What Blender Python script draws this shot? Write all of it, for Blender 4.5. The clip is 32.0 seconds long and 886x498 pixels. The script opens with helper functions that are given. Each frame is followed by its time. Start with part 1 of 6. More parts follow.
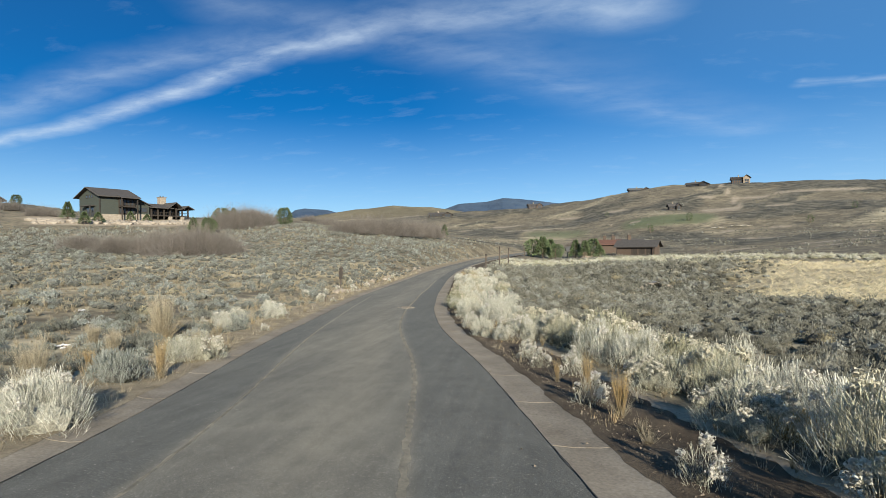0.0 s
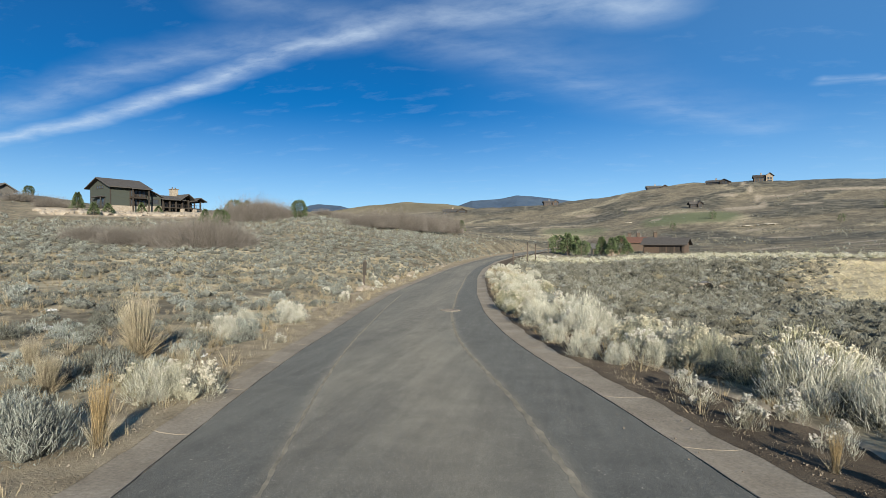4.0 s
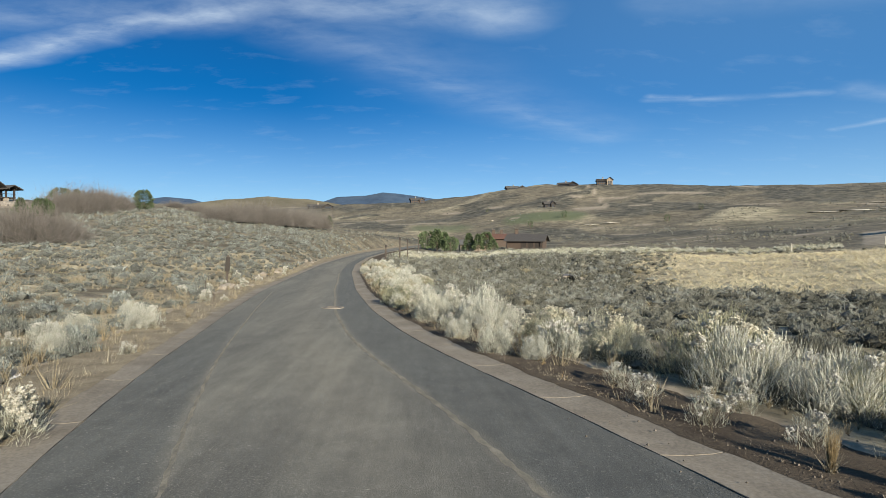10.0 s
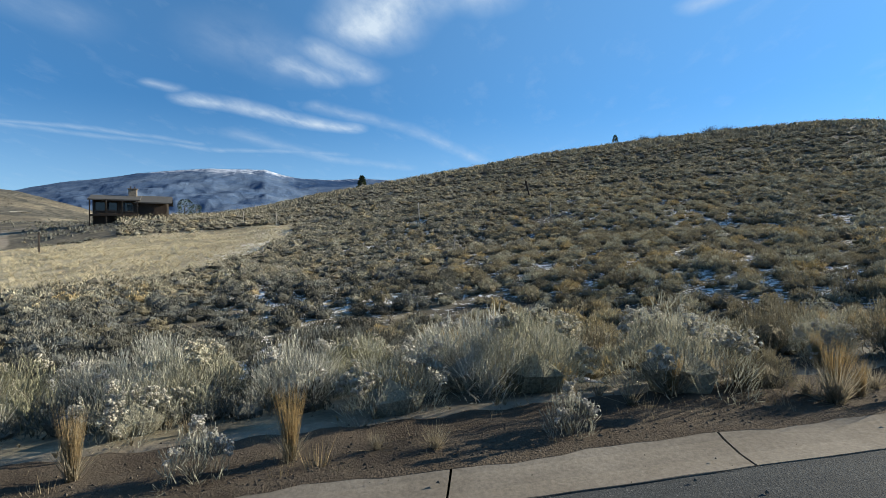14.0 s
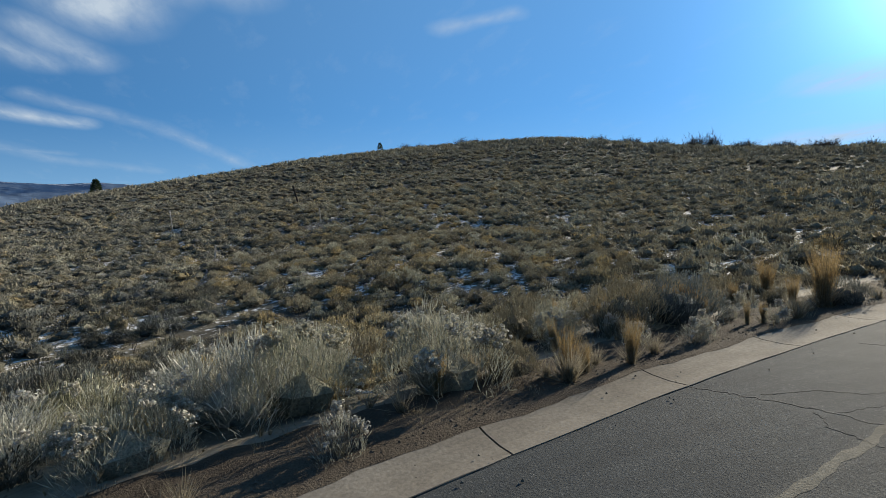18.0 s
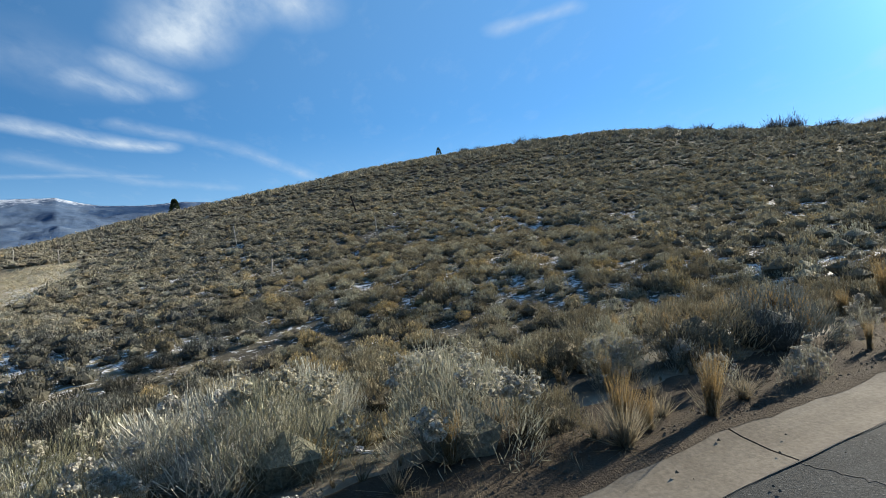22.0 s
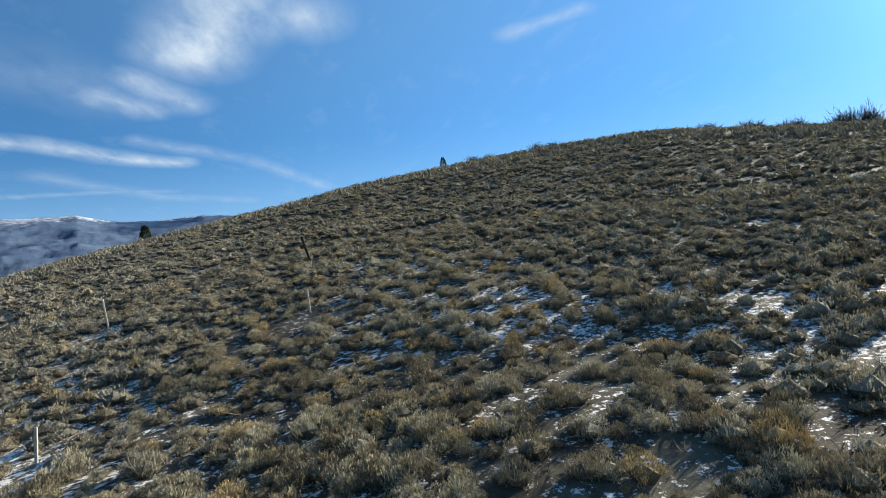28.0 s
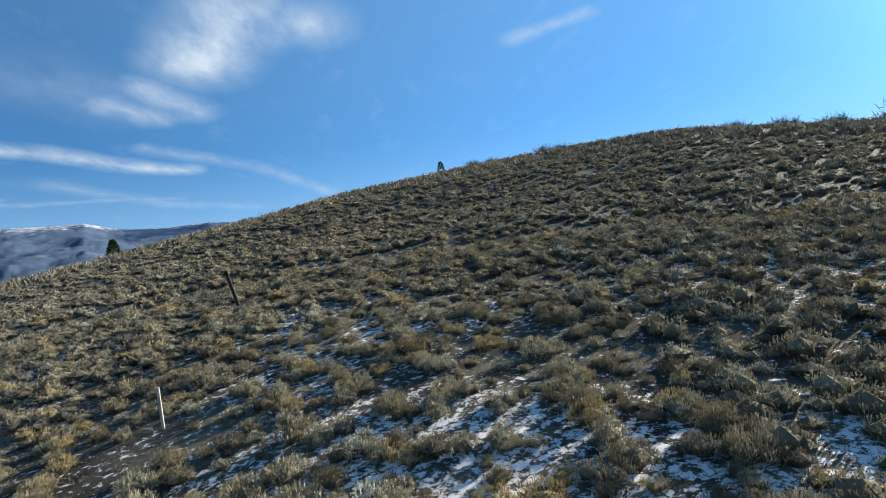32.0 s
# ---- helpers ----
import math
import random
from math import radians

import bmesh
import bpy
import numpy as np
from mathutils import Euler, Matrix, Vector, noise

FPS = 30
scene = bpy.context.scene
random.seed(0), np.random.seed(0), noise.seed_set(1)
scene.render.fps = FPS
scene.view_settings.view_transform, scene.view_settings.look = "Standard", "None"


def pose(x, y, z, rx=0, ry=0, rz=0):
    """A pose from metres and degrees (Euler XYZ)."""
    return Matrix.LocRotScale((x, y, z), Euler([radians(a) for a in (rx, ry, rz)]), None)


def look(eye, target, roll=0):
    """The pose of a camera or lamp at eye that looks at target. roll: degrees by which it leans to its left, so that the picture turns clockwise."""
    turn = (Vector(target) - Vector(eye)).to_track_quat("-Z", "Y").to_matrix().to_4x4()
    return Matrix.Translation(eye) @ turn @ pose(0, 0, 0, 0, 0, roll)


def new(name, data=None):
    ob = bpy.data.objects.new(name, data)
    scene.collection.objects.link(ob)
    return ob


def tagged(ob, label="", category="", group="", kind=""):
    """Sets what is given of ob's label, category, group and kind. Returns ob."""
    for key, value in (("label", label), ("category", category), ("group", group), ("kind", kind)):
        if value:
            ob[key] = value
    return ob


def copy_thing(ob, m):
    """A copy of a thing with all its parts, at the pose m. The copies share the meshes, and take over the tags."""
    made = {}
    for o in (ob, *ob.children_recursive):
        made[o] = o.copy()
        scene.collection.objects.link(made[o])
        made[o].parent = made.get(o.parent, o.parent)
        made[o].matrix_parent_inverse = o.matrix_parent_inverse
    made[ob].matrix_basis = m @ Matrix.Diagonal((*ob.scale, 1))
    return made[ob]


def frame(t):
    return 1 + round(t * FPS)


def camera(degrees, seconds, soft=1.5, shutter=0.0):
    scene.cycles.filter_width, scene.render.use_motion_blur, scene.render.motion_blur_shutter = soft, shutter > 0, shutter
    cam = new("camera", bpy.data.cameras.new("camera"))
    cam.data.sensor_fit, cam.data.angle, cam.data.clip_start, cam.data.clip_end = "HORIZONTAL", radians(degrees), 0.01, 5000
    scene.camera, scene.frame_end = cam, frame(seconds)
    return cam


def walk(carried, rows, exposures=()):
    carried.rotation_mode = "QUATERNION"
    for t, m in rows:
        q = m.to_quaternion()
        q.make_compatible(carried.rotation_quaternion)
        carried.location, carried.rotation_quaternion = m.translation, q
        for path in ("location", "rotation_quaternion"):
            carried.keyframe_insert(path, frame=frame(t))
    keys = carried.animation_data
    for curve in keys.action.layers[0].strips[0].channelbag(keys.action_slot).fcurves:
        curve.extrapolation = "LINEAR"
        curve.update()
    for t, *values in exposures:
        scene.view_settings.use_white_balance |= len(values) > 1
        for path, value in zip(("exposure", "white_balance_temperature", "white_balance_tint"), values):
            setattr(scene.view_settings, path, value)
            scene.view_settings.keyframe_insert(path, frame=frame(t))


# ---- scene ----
# ---- camera and its way ----
cam = camera(79.4, 32.0, soft=0.65)
# seconds, place in metres, turn in degrees
ROWS = [
    (0.0, 1.259, -0.082, 3.090, 89.61, 0.58, 8.76),
    (0.5, 0.988, 0.162, 3.064, 89.52, 0.50, 8.97),
    (1.0, 0.654, 0.572, 3.035, 89.45, 0.41, 9.11),
    (1.5, 0.288, 1.236, 3.006, 89.42, 0.34, 9.25),
    (2.0, -0.088, 2.049, 2.966, 89.38, 0.28, 9.39),
    (2.5, -0.459, 2.876, 2.917, 89.35, 0.20, 9.54),
    (3.0, -0.827, 3.684, 2.872, 89.33, 0.11, 9.73),
    (3.5, -1.177, 4.429, 2.811, 89.31, 0.06, 9.90),
    (4.0, -1.547, 5.152, 2.740, 89.29, 0.01, 10.06),
    (4.5, -1.920, 5.787, 2.656, 89.27, -0.04, 10.21),
    (5.0, -2.245, 6.268, 2.568, 89.25, -0.07, 10.35),
    (5.5, -2.472, 6.531, 2.488, 89.25, -0.06, 10.47),
    (6.0, -2.632, 6.662, 2.414, 89.26, -0.02, 10.57),
    (6.5, -2.719, 6.693, 2.406, 89.21, -0.03, 10.74),
    (7.0, -2.737, 6.695, 2.406, 89.16, -0.04, 10.98),
    (7.5, -2.716, 6.735, 2.409, 89.11, -0.06, 11.16),
    (8.0, -2.667, 6.784, 2.421, 89.07, -0.03, 9.87),
    (8.5, -2.612, 6.825, 2.424, 89.06, 0.03, 6.14),
    (9.0, -2.579, 6.857, 2.433, 89.03, 0.02, 3.03),
    (9.5, -2.576, 6.872, 2.444, 88.99, -0.05, 0.67),
    (10.0, -2.603, 6.864, 2.464, 88.98, -0.12, -4.22),
    (10.5, -2.614, 6.892, 2.455, 89.01, -0.20, -9.74),
    (11.0, -2.618, 6.905, 2.443, 89.06, -0.26, -17.57),
    (11.5, -2.627, 6.882, 2.443, 89.10, -0.25, -27.77),
    (12.0, -2.631, 6.871, 2.446, 89.16, -0.21, -37.79),
    (12.5, -2.616, 6.896, 2.440, 89.23, -0.18, -50.35),
    (13.0, -2.620, 6.936, 2.441, 89.34, -0.18, -63.47),
    (13.5, -2.673, 6.965, 2.474, 89.40, -0.04, -74.03),
    (14.0, -2.746, 7.007, 2.523, 89.40, 0.15, -85.36),
    (14.5, -2.721, 7.039, 2.514, 89.40, 0.27, -94.88),
    (15.0, -2.648, 7.078, 2.504, 89.48, 0.17, -105.63),
    (15.5, -2.568, 7.193, 2.492, 89.60, 0.16, -116.06),
    (16.0, -2.486, 7.216, 2.498, 89.51, 0.42, -123.58),
    (16.5, -2.413, 7.114, 2.528, 89.21, 1.04, -125.77),
    (17.0, -2.366, 6.972, 2.561, 88.96, 1.74, -123.41),
    (17.5, -2.359, 6.877, 2.577, 89.04, 2.28, -117.26),
    (18.0, -2.378, 6.834, 2.579, 89.38, 2.63, -109.46),
    (18.5, -2.438, 6.809, 2.566, 89.60, 2.98, -106.66),
    (19.0, -2.513, 6.785, 2.535, 89.71, 3.28, -105.67),
    (19.5, -2.571, 6.740, 2.531, 89.81, 3.60, -104.87),
    (20.0, -2.585, 6.653, 2.550, 89.90, 3.94, -104.25),
    (20.5, -2.497, 6.483, 2.572, 89.97, 4.31, -103.71),
    (21.0, -2.224, 6.228, 2.593, 90.03, 4.60, -103.28),
    (21.5, -1.726, 5.942, 2.645, 90.09, 4.86, -102.83),
    (22.0, -1.009, 5.677, 2.752, 90.15, 5.04, -102.49),
    (22.5, -0.079, 5.326, 2.887, 90.22, 5.25, -102.16),
    (23.0, 1.071, 4.885, 3.048, 90.28, 5.42, -101.87),
    (23.5, 2.421, 4.372, 3.272, 90.36, 5.55, -101.70),
    (24.0, 3.959, 3.816, 3.568, 90.45, 5.67, -101.60),
    (24.5, 5.643, 3.223, 3.874, 90.55, 5.77, -101.50),
    (25.0, 7.420, 2.595, 4.214, 90.63, 5.88, -101.39),
    (25.5, 9.262, 1.950, 4.610, 90.71, 6.00, -101.29),
    (26.0, 11.159, 1.231, 5.122, 90.77, 6.15, -101.17),
    (26.5, 13.133, 0.419, 5.784, 90.81, 6.32, -101.05),
    (27.0, 15.134, -0.400, 6.476, 90.84, 6.47, -100.92),
    (27.5, 17.113, -1.141, 7.080, 90.89, 6.55, -100.81),
    (28.0, 19.064, -1.814, 7.599, 90.96, 6.58, -100.71),
    (28.5, 21.011, -2.501, 8.074, 91.02, 6.67, -100.59),
    (29.0, 22.943, -3.180, 8.493, 91.11, 6.73, -100.49),
    (29.5, 24.855, -3.852, 8.919, 91.19, 6.80, -100.42),
    (30.0, 26.649, -4.518, 9.350, 91.24, 6.91, -100.35),
    (30.5, 28.290, -5.226, 9.658, 91.32, 6.93, -100.20),
    (31.0, 29.783, -5.898, 9.821, 91.39, 6.94, -100.11),
    (31.5, 31.076, -6.405, 9.870, 91.48, 6.95, -100.06),
    (32.0, 32.147, -6.633, 9.779, 91.56, 7.00, -100.04),
]
EXPOSURES = [(0.0, 1.3), (9.0, 1.28), (11.0, 1.18), (14.0, 1.22), (15.5, 1.2), (17.5, 0.85), (18.0, 0.88), (19.0, 1.1), (22.0, 1.2), (32.0, 1.22)]
walk(cam, [(t, pose(x, y, z, rx, ry, rz)) for t, x, y, z, rx, ry, rz in ROWS], EXPOSURES)

# ---- sun and sky ----
SUN_YAW, SUN_HIGH = -155.3, 20.4      # bearing to the left of +y, height above the horizon
TO_SUN = Vector((-math.sin(radians(SUN_YAW)) * math.cos(radians(SUN_HIGH)),
                 math.cos(radians(SUN_YAW)) * math.cos(radians(SUN_HIGH)), math.sin(radians(SUN_HIGH))))
sun_data = bpy.data.lights.new("sun", "SUN")
sun_data.energy, sun_data.angle, sun_data.color = 5.6, radians(0.55), (0.97, 0.885, 0.725)
sun = new("sun", sun_data)
sun.matrix_world = look(TO_SUN * 50, (0, 0, 0))

world = bpy.data.worlds.new("world")
scene.world = world
world.use_nodes = True
wn, wl = world.node_tree.nodes, world.node_tree.links
wn.clear()


def wnode(kind, **kw):
    n = wn.new(kind)
    for k, v in kw.items():
        if k == "op":
            n.operation = v
        elif k == "clamp":
            n.use_clamp = v
    return n


def wmath(op, a, b=None, clamp=False):
    n = wnode("ShaderNodeMath", op=op, clamp=clamp)
    for i, v in enumerate((a, b)):
        if v is None:
            continue
        if isinstance(v, (int, float)):
            n.inputs[i].default_value = v
        else:
            wl.new(v, n.inputs[i])
    return n.outputs[0]


def wvec(op, a, b=None):
    n = wnode("ShaderNodeVectorMath", op=op)
    for i, v in enumerate((a, b)):
        if v is None:
            continue
        if isinstance(v, (tuple, list)):
            n.inputs[i].default_value = v
        else:
            wl.new(v, n.inputs[i])
    return n


sky = wn.new("ShaderNodeTexSky")
sky.sky_type, sky.sun_disc = "NISHITA", False
sky.sun_elevation, sky.sun_rotation = radians(SUN_HIGH), radians(-SUN_YAW)
sky.altitude, sky.air_density, sky.dust_density, sky.ozone_density = 2400, 1.0, 0.15, 4.0
tc = wn.new("ShaderNodeTexCoord")
sep = wn.new("ShaderNodeSeparateXYZ")
wl.new(tc.outputs["Generated"], sep.inputs[0])
# the cloud layer: a flat sheet seen from below
lift = wmath("MAXIMUM", wmath("ADD", sep.outputs[2], 0.15), 0.05)
flat = wn.new("ShaderNodeCombineXYZ")
wl.new(wmath("DIVIDE", sep.outputs[0], lift), flat.inputs[0])
wl.new(wmath("DIVIDE", sep.outputs[1], lift), flat.inputs[1])
warp = wn.new("ShaderNodeTexNoise")
warp.inputs["Scale"].default_value, warp.inputs["Detail"].default_value = 3.0, 5.0
wl.new(flat.outputs[0], warp.inputs["Vector"])
warp_off = wvec("SCALE", wvec("SUBTRACT", warp.outputs["Color"], (0.5, 0.5, 0.5)).outputs[0])
warp_off.inputs["Scale"].default_value = 0.11
at = wvec("ADD", flat.outputs[0], warp_off.outputs[0]).outputs[0]
fibre = wn.new("ShaderNodeTexNoise")
fibre.inputs["Scale"].default_value, fibre.inputs["Detail"].default_value, fibre.inputs["Roughness"].default_value = 5.0, 8.0, 0.62
stretch = wn.new("ShaderNodeMapping")
stretch.inputs["Rotation"].default_value, stretch.inputs["Scale"].default_value = (0, 0, 0.35), (0.8, 1.6, 1.0)
wl.new(at, stretch.inputs["Vector"])
wl.new(stretch.outputs[0], fibre.inputs["Vector"])
# streaks of cirrus: half-width, density, points along the streak on the cloud sheet
CIRRUS_ROAD = [
    (0.05, 0.8, ((-3.27, 2.22), (-2.63, 2.16), (-2.04, 2.12), (-1.48, 1.99), (-1.15, 1.88), (-0.79, 1.75), (-0.58, 1.73))),
    (0.085, 0.34, ((-2.81, 2.04), (-1.89, 1.83), (-1.34, 1.72), (-0.99, 1.7), (-0.61, 1.72))),
    (0.085, 0.5, ((-0.61, 1.72), (-0.37, 1.68), (-0.12, 1.68), (0.35, 1.7))),
    (0.09, 0.25, ((-0.88, 1.47), (-0.53, 1.72))),
    (0.11, 0.24, ((-0.41, 1.78), (-0.14, 1.97), (0.18, 2.25), (0.57, 2.55), (1.05, 2.78))),
    (0.022, 0.35, ((1.06, 2.24), (1.2, 2.21))),
    (0.17, 0.16, ((-0.2, 1.8), (0.46, 2.43), (1.05, 2.74))),
]
CIRRUS_HILL = [
    (0.05, 1.0, ((2.17, 1.23), (2.27, 1.09), (2.49, 0.93), (2.65, 0.68))),
    (0.03, 0.5, ((1.99, 1.3), (2.05, 1.24))),
    (0.06, 0.75, ((1.97, 0.74), (2.08, 0.64))),
    (0.06, 0.75, ((1.87, 0.6), (2.07, 0.49))),
    (0.025, 0.4, ((2.03, 2.37), (2.3, 1.89), (2.71, 1.53))),
    (0.022, 0.3, ((1.06, 2.28), (1.33, 2.18), (1.7, 2.03))),
    (0.05, 0.28, ((1.76, 1.98), (1.93, 1.99))),
    (0.03, 0.35, ((2.16, 2.18), (2.81, 1.52), (3.05, 0.83))),
    (0.08, 0.2, ((0.77, 1.53), (1.14, 1.43), (1.53, 1.26))),
    (0.045, 0.45, ((2.37, 0.75), (2.7, 0.38), (3.28, 0.03))),
    (0.12, 0.25, ((1.77, 0.84), (1.96, 0.73))),
    (0.11, 1.2, ((1.52, 0.21), (1.62, 0.3), (1.74, 0.38))),
    (0.08, 0.8, ((1.54, 0.13), (1.57, 0.01))),
    (0.03, 0.5, ((1.67, -0.64), (1.52, -0.81))),
    (0.06, 0.3, ((2.61, 1.26), (3.1, 0.95), (3.4, 0.5))),
    (0.1, 0.9, ((1.513, -2.238), (0.644, -2.991))),
    (0.13, 0.9, ((2.082, -2.809), (1.056, -3.785))),
]
cover = None
for half, dense, way_ in CIRRUS_ROAD + CIRRUS_HILL:
    for (ax, ay), (bx, by) in zip(way_, way_[1:]):
        ex, ey = bx - ax, by - ay
        rel = wvec("SUBTRACT", at, (ax, ay, 0)).outputs[0]
        along = wmath("DIVIDE", wvec("DOT_PRODUCT", rel, (ex, ey, 0)).outputs["Value"], ex * ex + ey * ey, clamp=True)
        foot = wvec("SCALE", (ex, ey, 0))
        wl.new(along, foot.inputs["Scale"])
        off = wvec("LENGTH", wvec("SUBTRACT", rel, foot.outputs[0]).outputs[0]).outputs["Value"]
        near = wmath("SUBTRACT", 1.0, wmath("DIVIDE", off, half * 2.1), clamp=True)
        near = wmath("MULTIPLY", wmath("POWER", near, 1.3), dense)
        cover = near if cover is None else wmath("MAXIMUM", cover, near)
haze = wmath("MULTIPLY", wmath("POWER", wmath("SUBTRACT", 1.0, wmath("DIVIDE", wmath("ABSOLUTE", wmath("SUBTRACT", sep.outputs[2], 0.05)), 0.19), clamp=True), 1.5), 0.40)
cloud = wmath("MULTIPLY", cover, wmath("ADD", wmath("MULTIPLY", wmath("SUBTRACT", fibre.outputs["Fac"], 0.30), 2.0), 0.26, clamp=True), clamp=True)
wisp = wmath("MULTIPLY", wmath("SUBTRACT", fibre.outputs["Fac"], 0.55, clamp=True), 0.40)
veil_way = (math.sin(radians(26)) * math.cos(radians(17)), math.cos(radians(26)) * math.cos(radians(17)), math.sin(radians(17)))
veil = wvec("DOT_PRODUCT", tc.outputs["Generated"], veil_way).outputs["Value"]
veil = wmath("MULTIPLY", wmath("POWER", wmath("DIVIDE", wmath("SUBTRACT", veil, 0.80), 0.20, clamp=True), 1.2), 1.3)
cloud = wmath("MAXIMUM", cloud, wmath("ADD", wmath("MULTIPLY", haze, 0.25), wisp))
mix = wn.new("ShaderNodeMixRGB")
wl.new(cloud, mix.inputs["Fac"])
tone = wn.new("ShaderNodeHueSaturation")
tone.inputs["Hue"].default_value = 0.504
tone.inputs["Saturation"].default_value = 1.34
tone.inputs["Value"].default_value = 0.78
wl.new(sky.outputs[0], tone.inputs["Color"])
# the bright air round the sun
to_sun = wvec("DOT_PRODUCT", tc.outputs["Generated"], tuple(TO_SUN)).outputs["Value"]
glow = wmath("MAXIMUM", to_sun, 0.0)
glow = wmath("ADD", wmath("MULTIPLY", wmath("POWER", wmath("ADD", wmath("MULTIPLY", to_sun, 0.5), 0.5), 1.5), 5.9), wmath("ADD", wmath("MULTIPLY", wmath("POWER", glow, 26.0), 7.0), wmath("MULTIPLY", wmath("POWER", glow, 140.0), 22.0)))
glow = wmath("ADD", glow, veil)
air = wvec("SCALE", (0.29, 0.62, 1.03))
wl.new(glow, air.inputs["Scale"])
aureole = wn.new("ShaderNodeMixRGB")
aureole.blend_type = "ADD"
aureole.inputs["Fac"].default_value = 1.0
wl.new(tone.outputs[0], aureole.inputs[1])
wl.new(air.outputs[0], aureole.inputs[2])
pale_air = wn.new("ShaderNodeMixRGB")
wl.new(wmath("MULTIPLY", haze, 1.15), pale_air.inputs["Fac"])
wl.new(aureole.outputs[0], pale_air.inputs[1])
pale_air.inputs[2].default_value = (4.3, 7.6, 10.6, 1)
wl.new(pale_air.outputs[0], mix.inputs[1])
mix.inputs[2].default_value = (6.4, 7.6, 8.9, 1)
bg = wn.new("ShaderNodeBackground")
bg.inputs["Strength"].default_value = 0.044
wl.new(mix.outputs[0], bg.inputs["Color"])
wout = wn.new("ShaderNodeOutputWorld")
wl.new(bg.outputs[0], wout.inputs["Surface"])

# ---- materials ----
def node_mat(name):
    m = bpy.data.materials.new(name)
    m.use_nodes = True
    nt = m.node_tree
    bsdf = nt.nodes["Principled BSDF"]
    return m, nt.nodes, nt.links, bsdf


def noise_tex(n, l, scale, detail=6, rough=0.6, coord="Object", stretch=None):
    t = n.new("ShaderNodeTexNoise")
    t.inputs["Scale"].default_value, t.inputs["Detail"].default_value, t.inputs["Roughness"].default_value = scale, detail, rough
    c = n.new("ShaderNodeTexCoord")
    if stretch:
        mp = n.new("ShaderNodeMapping")
        mp.inputs["Scale"].default_value = stretch
        l.new(c.outputs[coord], mp.inputs["Vector"])
        l.new(mp.outputs[0], t.inputs["Vector"])
    else:
        l.new(c.outputs[coord], t.inputs["Vector"])
    return t.outputs["Fac"]


def ramp(n, l, fac, stops):
    r = n.new("ShaderNodeValToRGB")
    while len(r.color_ramp.elements) < len(stops):
        r.color_ramp.elements.new(0.5)
    for e, (p, c) in zip(r.color_ramp.elements, stops):
        e.position, e.color = p, (*c, 1) if len(c) == 3 else c
    l.new(fac, r.inputs["Fac"])
    return r.outputs["Color"]


def blend(n, l, fac, a, b, mode="MIX"):
    m = n.new("ShaderNodeMixRGB")
    m.blend_type = mode
    for sock, v in ((m.inputs["Fac"], fac), (m.inputs[1], a), (m.inputs[2], b)):
        if isinstance(v, (int, float)):
            sock.default_value = v
        elif isinstance(v, tuple):
            sock.default_value = (*v, 1)
        else:
            l.new(v, sock)
    return m.outputs[0]


def attr(n, name):
    a = n.new("ShaderNodeAttribute")
    a.attribute_name = name
    return a.outputs["Fac"]


def calc(n, l, op, a, b=None, clamp=False):
    m = n.new("ShaderNodeMath")
    m.operation, m.use_clamp = op, clamp
    for i, v in enumerate((a, b)):
        if isinstance(v, (int, float)):
            m.inputs[i].default_value = v
        elif v is not None:
            l.new(v, m.inputs[i])
    return m.outputs[0]


def bump(n, l, bsdf, height, strength=0.4, distance=0.02):
    b = n.new("ShaderNodeBump")
    b.inputs["Strength"].default_value, b.inputs["Distance"].default_value = strength, distance
    l.new(height, b.inputs["Height"])
    l.new(b.outputs[0], bsdf.inputs["Normal"])


def plain(name, c1, c2, scale, rough=0.8, metal=0.0, fine=None, relief=0.3, stretch=None, dist=0.01, spec=0.3):
    """Two tones mixed by coarse and fine grain."""
    m, n, l, b = node_mat(name)
    f = noise_tex(n, l, scale, stretch=stretch)
    g = noise_tex(n, l, fine or scale * 9, stretch=stretch)
    col = blend(n, l, calc(n, l, "MULTIPLY", calc(n, l, "SUBTRACT", f, 0.3), 2.4, True), c1, c2)
    col = blend(n, l, 0.35, col, ramp(n, l, g, [(0.3, (0.35, 0.35, 0.35)), (0.7, (1.5, 1.5, 1.5))]), "MULTIPLY")
    l.new(col, b.inputs["Base Color"])
    b.inputs["Roughness"].default_value, b.inputs["Metallic"].default_value = rough, metal
    b.inputs["Specular IOR Level"].default_value = spec
    bump(n, l, b, g, relief, dist)
    return m


